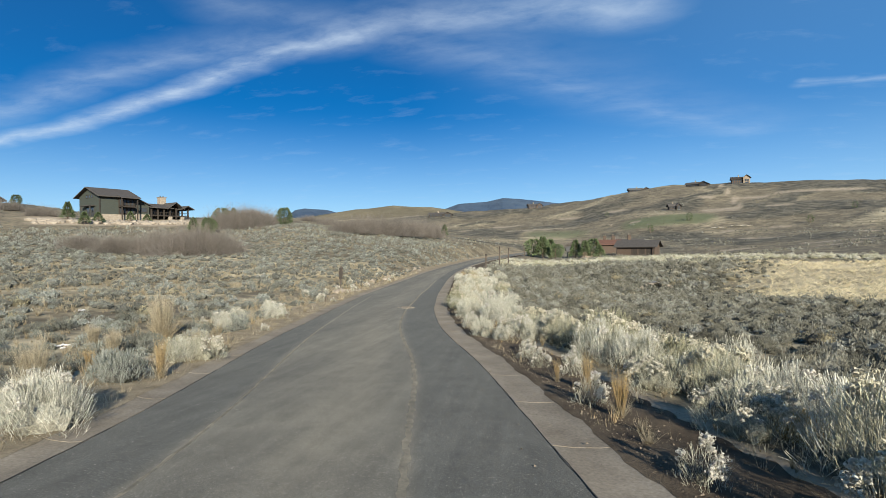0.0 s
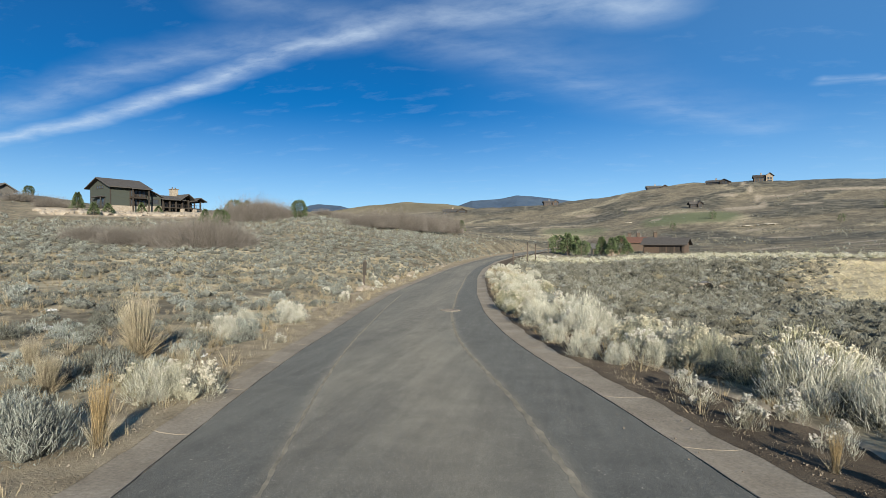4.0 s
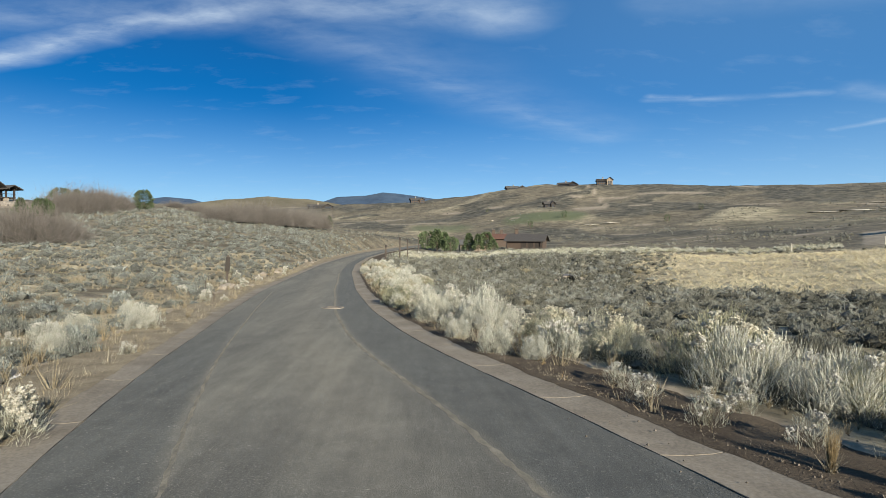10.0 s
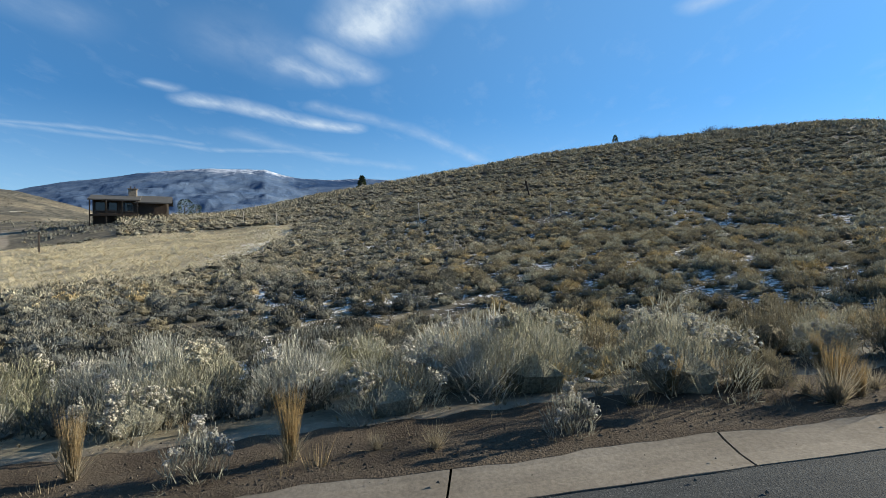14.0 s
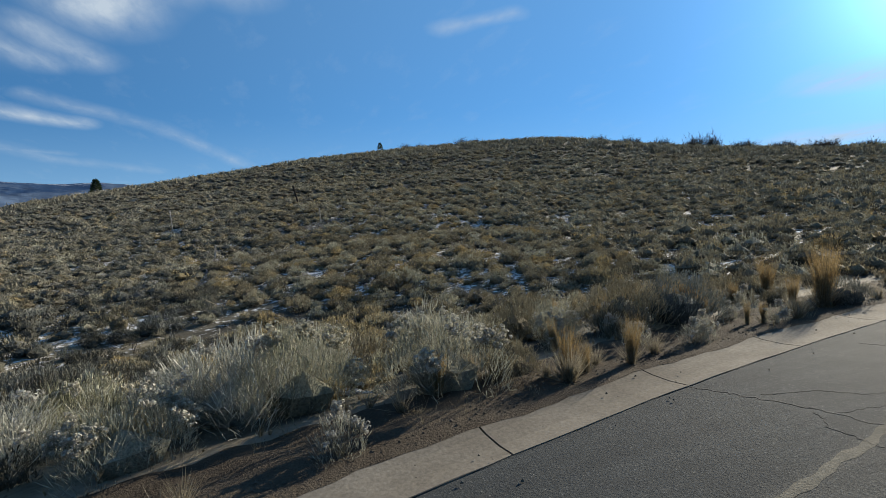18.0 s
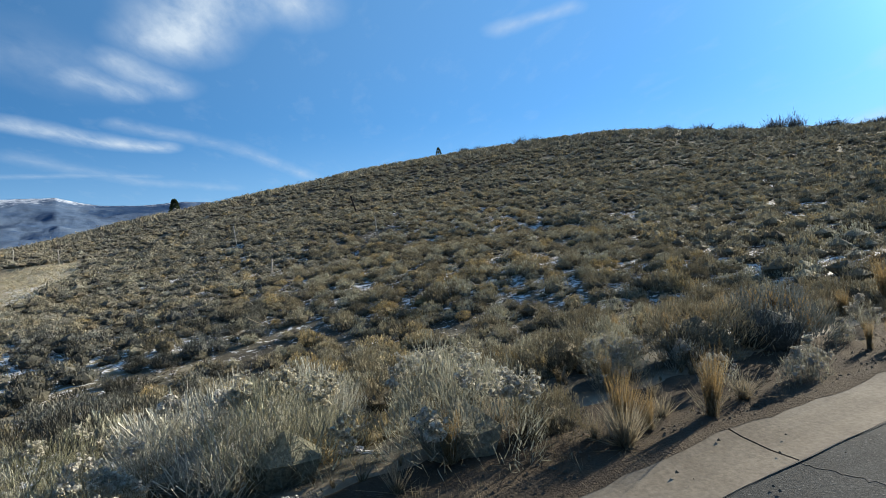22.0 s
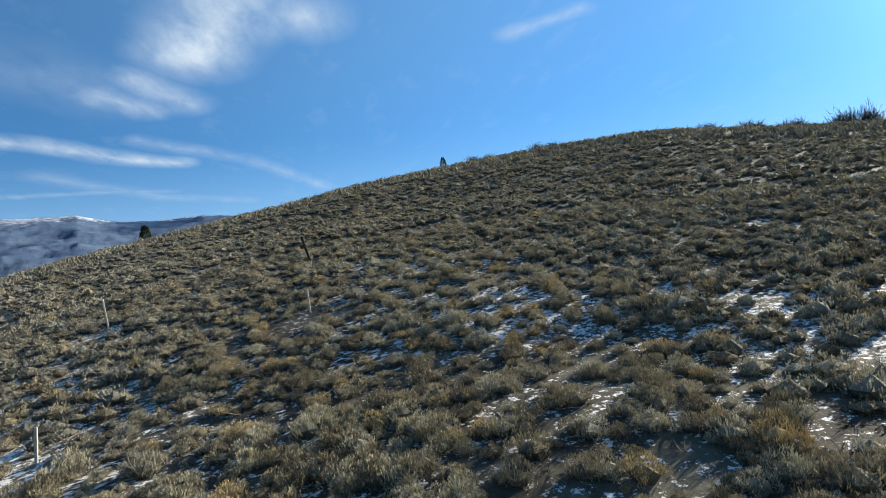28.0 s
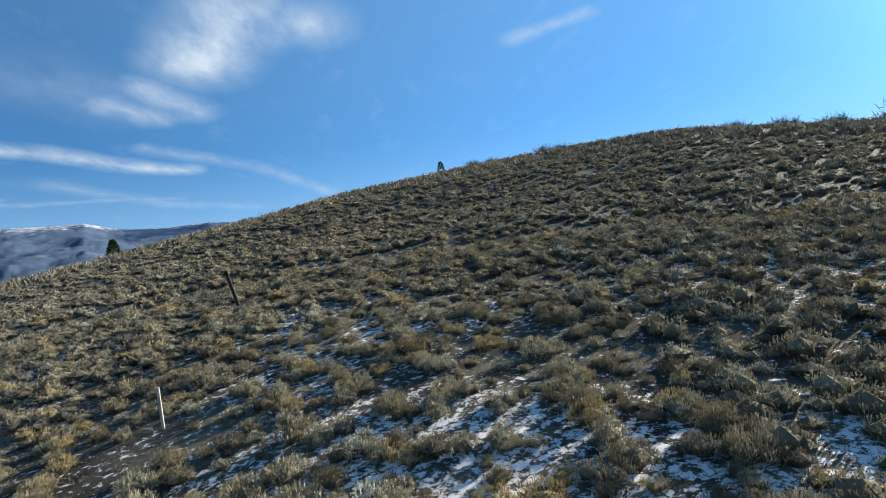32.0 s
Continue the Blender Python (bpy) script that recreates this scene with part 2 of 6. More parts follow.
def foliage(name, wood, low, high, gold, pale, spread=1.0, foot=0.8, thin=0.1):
    """Dry shrubs: dark wood colour, with painted shade, at the foot and inside, leafy to the tip, each bush of its own
    tint.
    """
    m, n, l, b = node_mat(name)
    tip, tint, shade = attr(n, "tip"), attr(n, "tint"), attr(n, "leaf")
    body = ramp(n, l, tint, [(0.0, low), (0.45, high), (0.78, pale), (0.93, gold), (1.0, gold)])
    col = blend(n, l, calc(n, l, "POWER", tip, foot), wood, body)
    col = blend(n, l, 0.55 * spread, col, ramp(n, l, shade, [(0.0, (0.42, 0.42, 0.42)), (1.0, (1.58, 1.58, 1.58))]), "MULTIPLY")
    speck = noise_tex(n, l, 26.0, 3, 0.7)
    col = blend(n, l, 0.65, col, ramp(n, l, speck, [(0.34, (0.5, 0.5, 0.5)), (0.66, (1.5, 1.5, 1.5))]), "MULTIPLY")
    l.new(col, b.inputs["Base Color"])
    b.inputs["Roughness"].default_value = 0.9
    b.inputs["Specular IOR Level"].default_value = 0.08
    bump(n, l, b, speck, 0.8, 0.06)
    tr = n.new("ShaderNodeBsdfTranslucent")
    l.new(col, tr.inputs["Color"])
    ms = n.new("ShaderNodeMixShader")
    ms.inputs["Fac"].default_value = thin
    out = n["Material Output"]
    l.new(b.outputs[0], ms.inputs[1])
    l.new(tr.outputs[0], ms.inputs[2])
    l.new(ms.outputs[0], out.inputs["Surface"])
    return m


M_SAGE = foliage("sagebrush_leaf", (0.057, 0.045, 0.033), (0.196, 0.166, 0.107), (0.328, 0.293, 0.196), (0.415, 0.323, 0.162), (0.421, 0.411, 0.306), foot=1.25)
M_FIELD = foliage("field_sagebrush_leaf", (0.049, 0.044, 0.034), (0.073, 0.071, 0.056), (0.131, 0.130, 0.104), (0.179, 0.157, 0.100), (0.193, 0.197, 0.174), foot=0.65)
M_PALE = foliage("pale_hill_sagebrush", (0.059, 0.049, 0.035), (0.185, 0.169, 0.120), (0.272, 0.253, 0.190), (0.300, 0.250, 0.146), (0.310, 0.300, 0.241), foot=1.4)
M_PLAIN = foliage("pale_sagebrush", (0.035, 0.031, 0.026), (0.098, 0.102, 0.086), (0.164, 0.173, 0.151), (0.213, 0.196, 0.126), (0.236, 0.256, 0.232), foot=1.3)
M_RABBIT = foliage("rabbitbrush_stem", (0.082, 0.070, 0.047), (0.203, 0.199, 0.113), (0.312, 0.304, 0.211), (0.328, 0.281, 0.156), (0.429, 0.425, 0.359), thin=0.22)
M_STRAW = foliage("dry_grass", (0.141, 0.115, 0.077), (0.243, 0.205, 0.134), (0.307, 0.262, 0.179), (0.36, 0.255, 0.115), (0.37, 0.335, 0.25), 0.7, thin=0.28)
M_MEADOW = foliage("meadow_straw", (0.27, 0.225, 0.14), (0.50, 0.44, 0.285), (0.56, 0.50, 0.335), (0.50, 0.42, 0.26), (0.66, 0.60, 0.43), 0.6)
M_BLOOM = foliage("seed_heads", (0.238, 0.215, 0.144), (0.366, 0.338, 0.219), (0.436, 0.402, 0.286), (0.449, 0.402, 0.244), (0.491, 0.473, 0.422), 0.6, thin=0.25)
M_BARE = foliage("bare_twigs", (0.051, 0.045, 0.040), (0.095, 0.084, 0.075), (0.123, 0.111, 0.099), (0.145, 0.123, 0.093), (0.153, 0.141, 0.129))
M_PINE = foliage("conifer_needles", (0.030, 0.033, 0.019), (0.055, 0.074, 0.036), (0.078, 0.104, 0.050), (0.09, 0.10, 0.05), (0.09, 0.118, 0.062))
M_BARK = plain("bark", (0.064, 0.048, 0.035), (0.109, 0.083, 0.064), 6, 0.9, stretch=(1, 1, 0.2))


def ground_material():
    m, n, l, b = node_mat("ground")
    big, mid, fine = noise_tex(n, l, 0.035, 5), noise_tex(n, l, 0.45, 7, 0.65), noise_tex(n, l, 9.0, 6, 0.7)
    scrub = noise_tex(n, l, 0.9, 4, 0.75)
    soil = ramp(n, l, mid, [(0.25, (0.088, 0.072, 0.052)), (0.5, (0.140, 0.114, 0.080)), (0.75, (0.195, 0.162, 0.112))])
    cover_ = ramp(n, l, scrub, [(0.36, (0.064, 0.056, 0.041)), (0.52, (0.122, 0.106, 0.076)), (0.68, (0.195, 0.168, 0.118))])
    col = blend(n, l, attr(n, "scrub"), soil, cover_)
    col = blend(n, l, 0.5, col, ramp(n, l, big, [(0.3, (0.72, 0.72, 0.70)), (0.7, (1.28, 1.25, 1.2))]), "MULTIPLY")
    straw = ramp(n, l, mid, [(0.3, (0.22, 0.188, 0.125)), (0.7, (0.38, 0.33, 0.225))])
    dots = noise_tex(n, l, 0.16, 6, 0.72)
    ragged = calc(n, l, "MULTIPLY", calc(n, l, "SUBTRACT", mid, 0.5), 0.8)
    col = blend(n, l, calc(n, l, "MULTIPLY", calc(n, l, "SUBTRACT", calc(n, l, "ADD", attr(n, "straw"), ragged), 0.25), 2.0, True), col, straw)
    col = blend(n, l, calc(n, l, "MULTIPLY", attr(n, "scrub"), 0.75), col, blend(n, l, 1.0, col, ramp(n, l, dots, [(0.42, (0.42, 0.42, 0.40)), (0.51, (0.95, 0.95, 0.93)), (0.60, (1.28, 1.26, 1.2))]), "MULTIPLY"))
    heath = ramp(n, l, dots, [(0.42, (0.032, 0.030, 0.023)), (0.50, (0.062, 0.057, 0.042)), (0.58, (0.108, 0.097, 0.071))])
    col = blend(n, l, calc(n, l, "MULTIPLY", calc(n, l, "SUBTRACT", calc(n, l, "ADD", attr(n, "heath"), ragged), 0.3), 2.2, True), col, heath)
    turf = ramp(n, l, mid, [(0.3, (0.066, 0.078, 0.038)), (0.7, (0.098, 0.106, 0.058))])
    col = blend(n, l, calc(n, l, "MULTIPLY", calc(n, l, "SUBTRACT", calc(n, l, "ADD", attr(n, "turf"), ragged), 0.3), 2.5, True), col, turf)
    bare = ramp(n, l, mid, [(0.3, (0.16, 0.13, 0.095)), (0.7, (0.27, 0.23, 0.17))])
    col = blend(n, l, calc(n, l, "MULTIPLY", calc(n, l, "SUBTRACT", calc(n, l, "ADD", attr(n, "bare"), ragged), 0.3), 2.5, True), col, bare)
    col = blend(n, l, 0.5, col, ramp(n, l, fine, [(0.3, (0.6, 0.6, 0.6)), (0.7, (1.35, 1.35, 1.35))]), "MULTIPLY")
    patch = noise_tex(n, l, 3.6, 8, 0.76, stretch=(1.0, 0.75, 1.0))
    lying = calc(n, l, "MULTIPLY", calc(n, l, "SUBTRACT", calc(n, l, "ADD", calc(n, l, "MULTIPLY", attr(n, "snow"), 0.36), patch), 0.858), 26.0, True)
    snow = ramp(n, l, fine, [(0.3, (0.60, 0.585, 0.565)), (0.6, (0.80, 0.78, 0.76))])
    col = blend(n, l, lying, col, snow)
    l.new(col, b.inputs["Base Color"])
    rough = calc(n, l, "SUBTRACT", 0.95, calc(n, l, "MULTIPLY", lying, 0.35))
    l.new(rough, b.inputs["Roughness"])
    b.inputs["Specular IOR Level"].default_value = 0.2
    h = calc(n, l, "ADD", calc(n, l, "MULTIPLY", fine, 0.4), calc(n, l, "ADD", calc(n, l, "MULTIPLY", scrub, 1.0), calc(n, l, "MULTIPLY", lying, 0.5)))
    bump(n, l, b, h, 0.4, 0.12)
    return m


M_GROUND = ground_material()


def asphalt_material():
    """Worn asphalt: pale chips showing in a dark binder, rubbed lengthwise by wheels."""
    m, n, l, b = node_mat("asphalt")
    stone, chips = noise_tex(n, l, 70, 3, 0.8), noise_tex(n, l, 38, 2, 0.6)
    worn = noise_tex(n, l, 0.35, 5, 0.55, stretch=(1.6, 0.25, 1))
    wheel = noise_tex(n, l, 2.4, 5, 0.65, stretch=(1.5, 0.10, 1))
    spots = noise_tex(n, l, 1.6, 7, 0.72)
    col = ramp(n, l, worn, [(0.3, (0.068, 0.068, 0.064)), (0.55, (0.088, 0.087, 0.079)), (0.75, (0.108, 0.105, 0.093))])
    col = blend(n, l, calc(n, l, "MULTIPLY", attr(n, "lane"), 0.85), col, (0.060, 0.063, 0.062))
    col = blend(n, l, attr(n, "dust"), col, (0.230, 0.205, 0.163))
    col = blend(n, l, 0.28, col, ramp(n, l, wheel, [(0.36, (0.66, 0.66, 0.67)), (0.62, (1.34, 1.34, 1.31))]), "MULTIPLY")
    col = blend(n, l, 0.75, col, ramp(n, l, stone, [(0.34, (0.5, 0.5, 0.5)), (0.55, (1.0, 1.0, 1.0)), (0.70, (1.9, 1.88, 1.8))]), "MULTIPLY")
    col = blend(n, l, calc(n, l, "MULTIPLY", calc(n, l, "SUBTRACT", chips, 0.63), 6.0, True), col, (0.26, 0.25, 0.225))
    col = blend(n, l, 0.4, col, ramp(n, l, spots, [(0.35, (0.7, 0.7, 0.7)), (0.65, (1.25, 1.23, 1.2))]), "MULTIPLY")
    l.new(col, b.inputs["Base Color"])
    b.inputs["Roughness"].default_value = 0.92
    b.inputs["Diffuse Roughness"].default_value = 0.3
    b.inputs["Specular IOR Level"].default_value = 0.08
    bump(n, l, b, calc(n, l, "ADD", stone, chips), 0.7, 0.008)
    return m


M_ASPHALT = asphalt_material()
M_CONCRETE = plain("concrete", (0.136, 0.116, 0.091), (0.220, 0.193, 0.155), 0.8, 0.95, fine=22, relief=0.35, spec=0.06)
M_SAND = plain("pale_sand", (0.40, 0.36, 0.29), (0.52, 0.48, 0.40), 0.5, 0.95, spec=0.05)
M_LITTER = plain("straw_litter", (0.145, 0.119, 0.082), (0.250, 0.210, 0.148), 1.6, 0.97, fine=24, relief=0.9, dist=0.03, spec=0.05)
M_DIRT = plain("verge_dirt", (0.046, 0.036, 0.027), (0.098, 0.079, 0.058), 1.1, 0.97, fine=30, relief=0.9, dist=0.03, spec=0.05)
M_JOINT = plain("gravelly_joint", (0.105, 0.098, 0.080), (0.215, 0.192, 0.150), 3.0, 0.95, fine=40, relief=0.8, spec=0.05)
M_GRAVEL = plain("road_gravel", (0.070, 0.058, 0.045), (0.150, 0.128, 0.100), 9, 0.95, fine=60, relief=0.4, spec=0.05)
M_CRACK = plain("crack_filler", (0.035, 0.033, 0.03), (0.038, 0.035, 0.032), 8, 0.9)
M_IRON = plain("cast_iron", (0.064, 0.058, 0.051), (0.128, 0.109, 0.090), 9, 0.6, metal=0.6)
M_GREENWALL = plain("green_siding", (0.026, 0.031, 0.026), (0.036, 0.042, 0.035), 0.7, 0.8, stretch=(1, 1, 12))
M_ROOF = plain("brown_shingles", (0.033, 0.030, 0.028), (0.055, 0.050, 0.046), 1.5, 0.85, fine=8)
M_ROOFGREY = plain("grey_roof", (0.048, 0.046, 0.044), (0.077, 0.074, 0.067), 1.5, 0.8, fine=8)
M_TIMBER = plain("dark_timber", (0.016, 0.013, 0.011), (0.033, 0.026, 0.020), 2, 0.8, stretch=(1, 1, 0.15))
M_BROWNWALL = plain("brown_siding", (0.042, 0.029, 0.021), (0.066, 0.047, 0.034), 1.2, 0.8, stretch=(1, 1, 10))
M_REDWALL = plain("red_brown_siding", (0.064, 0.032, 0.023), (0.093, 0.047, 0.033), 1.2, 0.8)
M_TAN = plain("tan_stucco", (0.141, 0.112, 0.083), (0.192, 0.157, 0.118), 1.5, 0.9)
M_STONE = plain("field_stone", (0.138, 0.116, 0.090), (0.250, 0.218, 0.176), 2.2, 0.9, fine=14, relief=0.6)
M_WOODPOST = plain("weathered_post", (0.035, 0.028, 0.022), (0.067, 0.053, 0.042), 7, 0.85, stretch=(1, 1, 0.15))
M_LATH = plain("pale_lath", (0.333, 0.301, 0.243), (0.66, 0.60, 0.50), 7, 0.85, stretch=(1, 1, 0.2))
M_GLASS, gn, gl, gb = node_mat("window_glass")
gb.inputs["Base Color"].default_value, gb.inputs["Roughness"].default_value = (0.03, 0.035, 0.04, 1), 0.08
M_SNOW = plain("old_snow", (0.46, 0.45, 0.44), (0.62, 0.61, 0.60), 3, 0.6, relief=0.5, dist=0.03)
M_CULVERT = plain("galvanised_culvert", (0.128, 0.122, 0.109), (0.205, 0.192, 0.179), 5, 0.5, metal=0.5)

# ---- mesh helpers ----
def np_mesh(name, verts, faces, mat, attrs=None, smooth=False):
    """A mesh from arrays; faces is one array of triangles or quads."""
    me = bpy.data.meshes.new(name)
    verts, faces = np.asarray(verts, np.float32), np.asarray(faces, np.int32)
    k = faces.shape[1]
    me.vertices.add(len(verts))
    me.vertices.foreach_set("co", verts.ravel())
    me.loops.add(faces.size)
    me.loops.foreach_set("vertex_index", faces.ravel())
    me.polygons.add(len(faces))
    me.polygons.foreach_set("loop_start", np.arange(0, faces.size, k, dtype=np.int32))
    me.polygons.foreach_set("use_smooth", np.full(len(faces), smooth))
    me.update(calc_edges=True)
    for key, val in (attrs or {}).items():
        a = me.attributes.new(key, "FLOAT", "POINT")
        a.data.foreach_set("value", np.asarray(val, np.float32))
    me.materials.append(mat)
    return me


def part(name, bm, material, parent, label=""):
    me = bpy.data.meshes.new(name)
    bm.to_mesh(me)
    bm.free()
    me.materials.append(material)
    ob = new(name, me)
    ob.parent = parent
    return tagged(ob, label)


def thing(name, m, label, category, group="", kind=""):
    ob = new(name)
    ob.matrix_world = m
    ob.empty_display_size = 0.2
    return tagged(ob, label, category, group, kind)


def box(bm, x0, x1, y0, y1, z0, z1, bevel=0.0):
    r = bmesh.ops.create_cube(bm, size=1.0)
    for v in r["verts"]:
        v.co = Vector((x0 + (v.co.x + 0.5) * (x1 - x0), y0 + (v.co.y + 0.5) * (y1 - y0), z0 + (v.co.z + 0.5) * (z1 - z0)))
    if bevel:
        es = list({e for v in r["verts"] for e in v.link_edges})
        bmesh.ops.bevel(bm, geom=es, offset=bevel, segments=1, affect="EDGES")


def smoothstep(a, b, x):
    u = np.clip((x - a) / (b - a), 0, 1)
    return u * u * (3 - 2 * u)


# ---- the lie of the land ----
HERE = np.array([-2.62, 6.87])                     # the bend of the road, from which bearings are taken
REACH = np.array([5, 20, 45, 66, 85, 110, 175, 280, 450, 620, 4800], float)
# bearing (degrees left of +y) and the land's height at each reach
KNOLL = [
    (75.8, 0, 0.2, 1.2, 2.4, 3.7, 5.7, 12.5, 21, 26, 34, 60),
    (48.8, 0, 0, 0.7, 1.6, 2.9, 5, 13, 23, 28, 34, 60),
    (37.8, 0, -0.1, 0.3, 1, 2.4, 4.7, 12.2, 14.5, 18, 30, 60),
    (24.8, 0, -0.3, -0.1, 0.7, 2.8, 6.6, 13.5, 11.3, 15, 30, 60),
    (13.8, 0, -0.4, -0.4, 0.3, 1.6, 3.9, 10.2, 9.7, 15, 38, 60),
]
VALLEY = [
    (4.8, 0, -0.5, -1, -1.1, -0.7, 0.2, 4.4, 5.4, 17, 44, 60),
    (-5.2, 0, -0.8, -1.7, -2.2, -0.9, -0.7, -1.2, 1.5, 22, 52, 60),
    (-13.2, 0, -1, -2.3, -3.2, 0, 0.3, -0.2, 5, 32, 68, 60),
    (-21.2, 0, -1.1, -2.5, -3.4, 0.2, 0.6, 0.2, 6.6, 33, 68, 60),
    (-35.2, 0, -1.1, -2, -1.9, 0, 0.9, 3.2, 9.7, 32, 59, 60),
    (-46.2, 0, -1, -1.1, 0.2, 1.1, 2.7, 7.0, 11.8, 28, 56, 60),
]
HILL = [
    (-55.2, 0.2, -0.9, -0.4, 1.4, 3.0, 7.2, 9.6, 9.4, 12.1, 26, 40),
    (-63.2, 0.2, -0.9, 0.2, 2.1, 4.0, 7.6, 10.8, 8, 6, 10, 20),
    (-72.2, 0.2, -0.8, 0.9, 3.4, 5.8, 9, 18, 15, 8, 5, 20),
    (-82.2, 0.3, -0.6, 1.7, 5.5, 8.8, 12.8, 24.3, 21, 10, 5, 20),
    (-94.2, 0.4, -0.4, 2.7, 7.1, 10.9, 15.5, 31.3, 28, 12, 8, 20),
    (-107.2, 0.5, 0, 3.6, 7.9, 11.9, 17, 35.3, 35, 16, 8, 20),
    (-121.2, 0.6, 0.4, 3.6, 7.9, 12, 17.3, 35.6, 38, 18, 10, 20),
    (-135.2, 0.7, 0.7, 3.2, 6.9, 10.5, 15, 27, 30, 22, 15, 20),
    (-147.2, 0.8, 0.9, 3, 6.3, 9.2, 13, 22.5, 28, 25, 20, 20),
]
BEHIND = [
    (-161.2, 0.8, 1, 2.8, 5.3, 7.6, 10.5, 20, 26, 28, 25, 20),
    (-184.2, 0.8, 1, 2.2, 3.5, 5, 7, 13, 20, 26, 30, 40),
    (-239.2, 0.4, 1, 2.4, 4, 5.5, 7.5, 12, 17, 23, 35, 60),
]


def _land_table():
    rows = sorted([(b % 360, h) for b, *h in KNOLL + VALLEY + HILL + BEHIND])
    b = np.array([r[0] for r in rows])
    h = np.array([r[1] for r in rows])
    b = np.concatenate([b - 360, b, b + 360])
    h = np.concatenate([h, h, h])
    az, lr = np.arange(0, 360, 1.0), np.linspace(np.log(4.0), np.log(4800), 160)
    by_az = np.array([np.interp(az, b, h[:, k]) for k in range(h.shape[1])])
    grid = np.array([np.interp(lr, np.log(REACH), by_az[:, i]) for i in range(len(az))])
    for _ in range(8):                             # soften the folds
        grid = 0.5 * grid + 0.25 * (np.roll(grid, 1, 0) + np.roll(grid, -1, 0))
    for _ in range(5):
        pad = np.concatenate([grid[:, :1], grid, grid[:, -1:]], 1)
        grid = 0.5 * grid + 0.25 * (pad[:, :-2] + pad[:, 2:])
    return az, lr, grid


LAND_AZ, LAND_LR, LAND = _land_table()
WAVES = [(random.uniform(0, math.tau), random.uniform(0, math.tau), s) for s in (0.011, 0.017, 0.029, 0.047, 0.08, 0.13, 0.21, 0.33, 0.55, 0.9) for _ in range(3)]


def uneven(x, y, lo, hi):
    """Rolling unevenness made of waves between two spatial rates."""
    out = np.zeros_like(x)
    for turn, phase, rate in WAVES:
        if lo <= rate <= hi:
            out += np.sin((x * math.cos(turn) + y * math.sin(turn)) * rate * math.tau + phase + 1.5 * np.sin((x * math.sin(turn) - y * math.cos(turn)) * rate * 2.3)) / (rate / lo) ** 1.05
    return out / 3


# the road: its profile and its two edges by y
ROAD_Y = np.array([-60, -40, -20, -10, -2, 2, 5, 8, 11.5, 15, 19, 23, 30, 42, 64, 83, 105, 130, 170, 220], float)
ROAD_L = np.array([6.0, 2.2, -1.4, -2.7, -3.6, -4.0, -4.5, -5.25, -6.33, -7.25, -8.1, -8.75, -9.95, -11.7, -13.3, -14.2, -13.6, -11.6, -4.0, 8.0])
ROAD_R = np.array([13.2, 9.5, 6.75, 5.2, 3.68, 2.85, 2.12, 1.46, 0.74, -0.12, -1.4, -2.5, -3.95, -5.7, -8.1, -9.4, -9.3, -7.0, 0.0, 12.0])
ROAD_Z = np.array([2.0, 1.6, 1.2, 0.98, 0.80, 0.68, 0.50, 0.28, 0.0, -0.16, -0.30, -0.42, -0.60, -0.85, -1.10, -1.10, -0.90, -0.55, 0.0, 0.8])


def _fine(ctrl):
    ys = np.linspace(-60, 220, 1121)
    v = np.interp(ys, ROAD_Y, ctrl)
    for _ in range(60):
        v[1:-1] = 0.5 * v[1:-1] + 0.25 * (v[:-2] + v[2:])
    return ys, v


FY, FL = _fine(ROAD_L)
_, FR = _fine(ROAD_R)
_, FZ = _fine(ROAD_Z)
LW, RW = 0.62, 0.86                                # widths of the concrete bands


def road_l(y):
    return np.interp(y, FY, FL)


def road_r(y):
    return np.interp(y, FY, FR)


def road_z(y):
    return np.interp(y, FY, FZ)


def off_road(x, y):
    """How far outside the concrete bands; negative between them."""
    d = np.maximum(road_l(y) - LW - x, x - road_r(y) - RW)
    return np.where((y > 220) | (y < -60), 30.0, d)


def land(x, y):
    dx, dy = x - HERE[0], y - HERE[1]
    r = np.maximum(np.hypot(dx, dy), 4.0)
    a = np.degrees(np.arctan2(-dx, dy)) % 360
    i = np.floor(a).astype(int) % 360
    j = (i + 1) % 360
    fa = a - np.floor(a)
    u = np.clip((np.log(r) - LAND_LR[0]) / (LAND_LR[1] - LAND_LR[0]), 0, len(LAND_LR) - 1.001)
    k = np.floor(u).astype(int)
    fu = u - k
    z = (LAND[i, k] * (1 - fa) + LAND[j, k] * fa) * (1 - fu) + (LAND[i, k + 1] * (1 - fa) + LAND[j, k + 1] * fa) * fu
    near = smoothstep(6, 30, r)
    z = z + near * (0.10 * uneven(x, y, 0.08, 0.9) + np.clip(r / 420, 0, 1.3) * uneven(x, y, 0.011, 0.08))
    return z


def verge(x, y):
    d = off_road(x, y)
    w = smoothstep(0.9, 6.5, d)
    return road_z(y) * (1 - w) + land(x, y) * w, d


def height(x, y):
    x, y = np.asarray(x, float), np.asarray(y, float)
    z, d = verge(x, y)
    return z - 0.24 * (1 - smoothstep(1.3, 1.9, d))


def spot(bearing, reach):
    """The place on the land at a bearing and distance from the bend."""
    x, y = HERE[0] - reach * math.sin(radians(bearing)), HERE[1] + reach * math.cos(radians(bearing))
    return x, y, float(height(np.array([x]), np.array([y]))[0])


def polar(x, y):
    dx, dy = x - HERE[0], y - HERE[1]
    return np.degrees(np.arctan2(-dx, dy)), np.hypot(dx, dy)


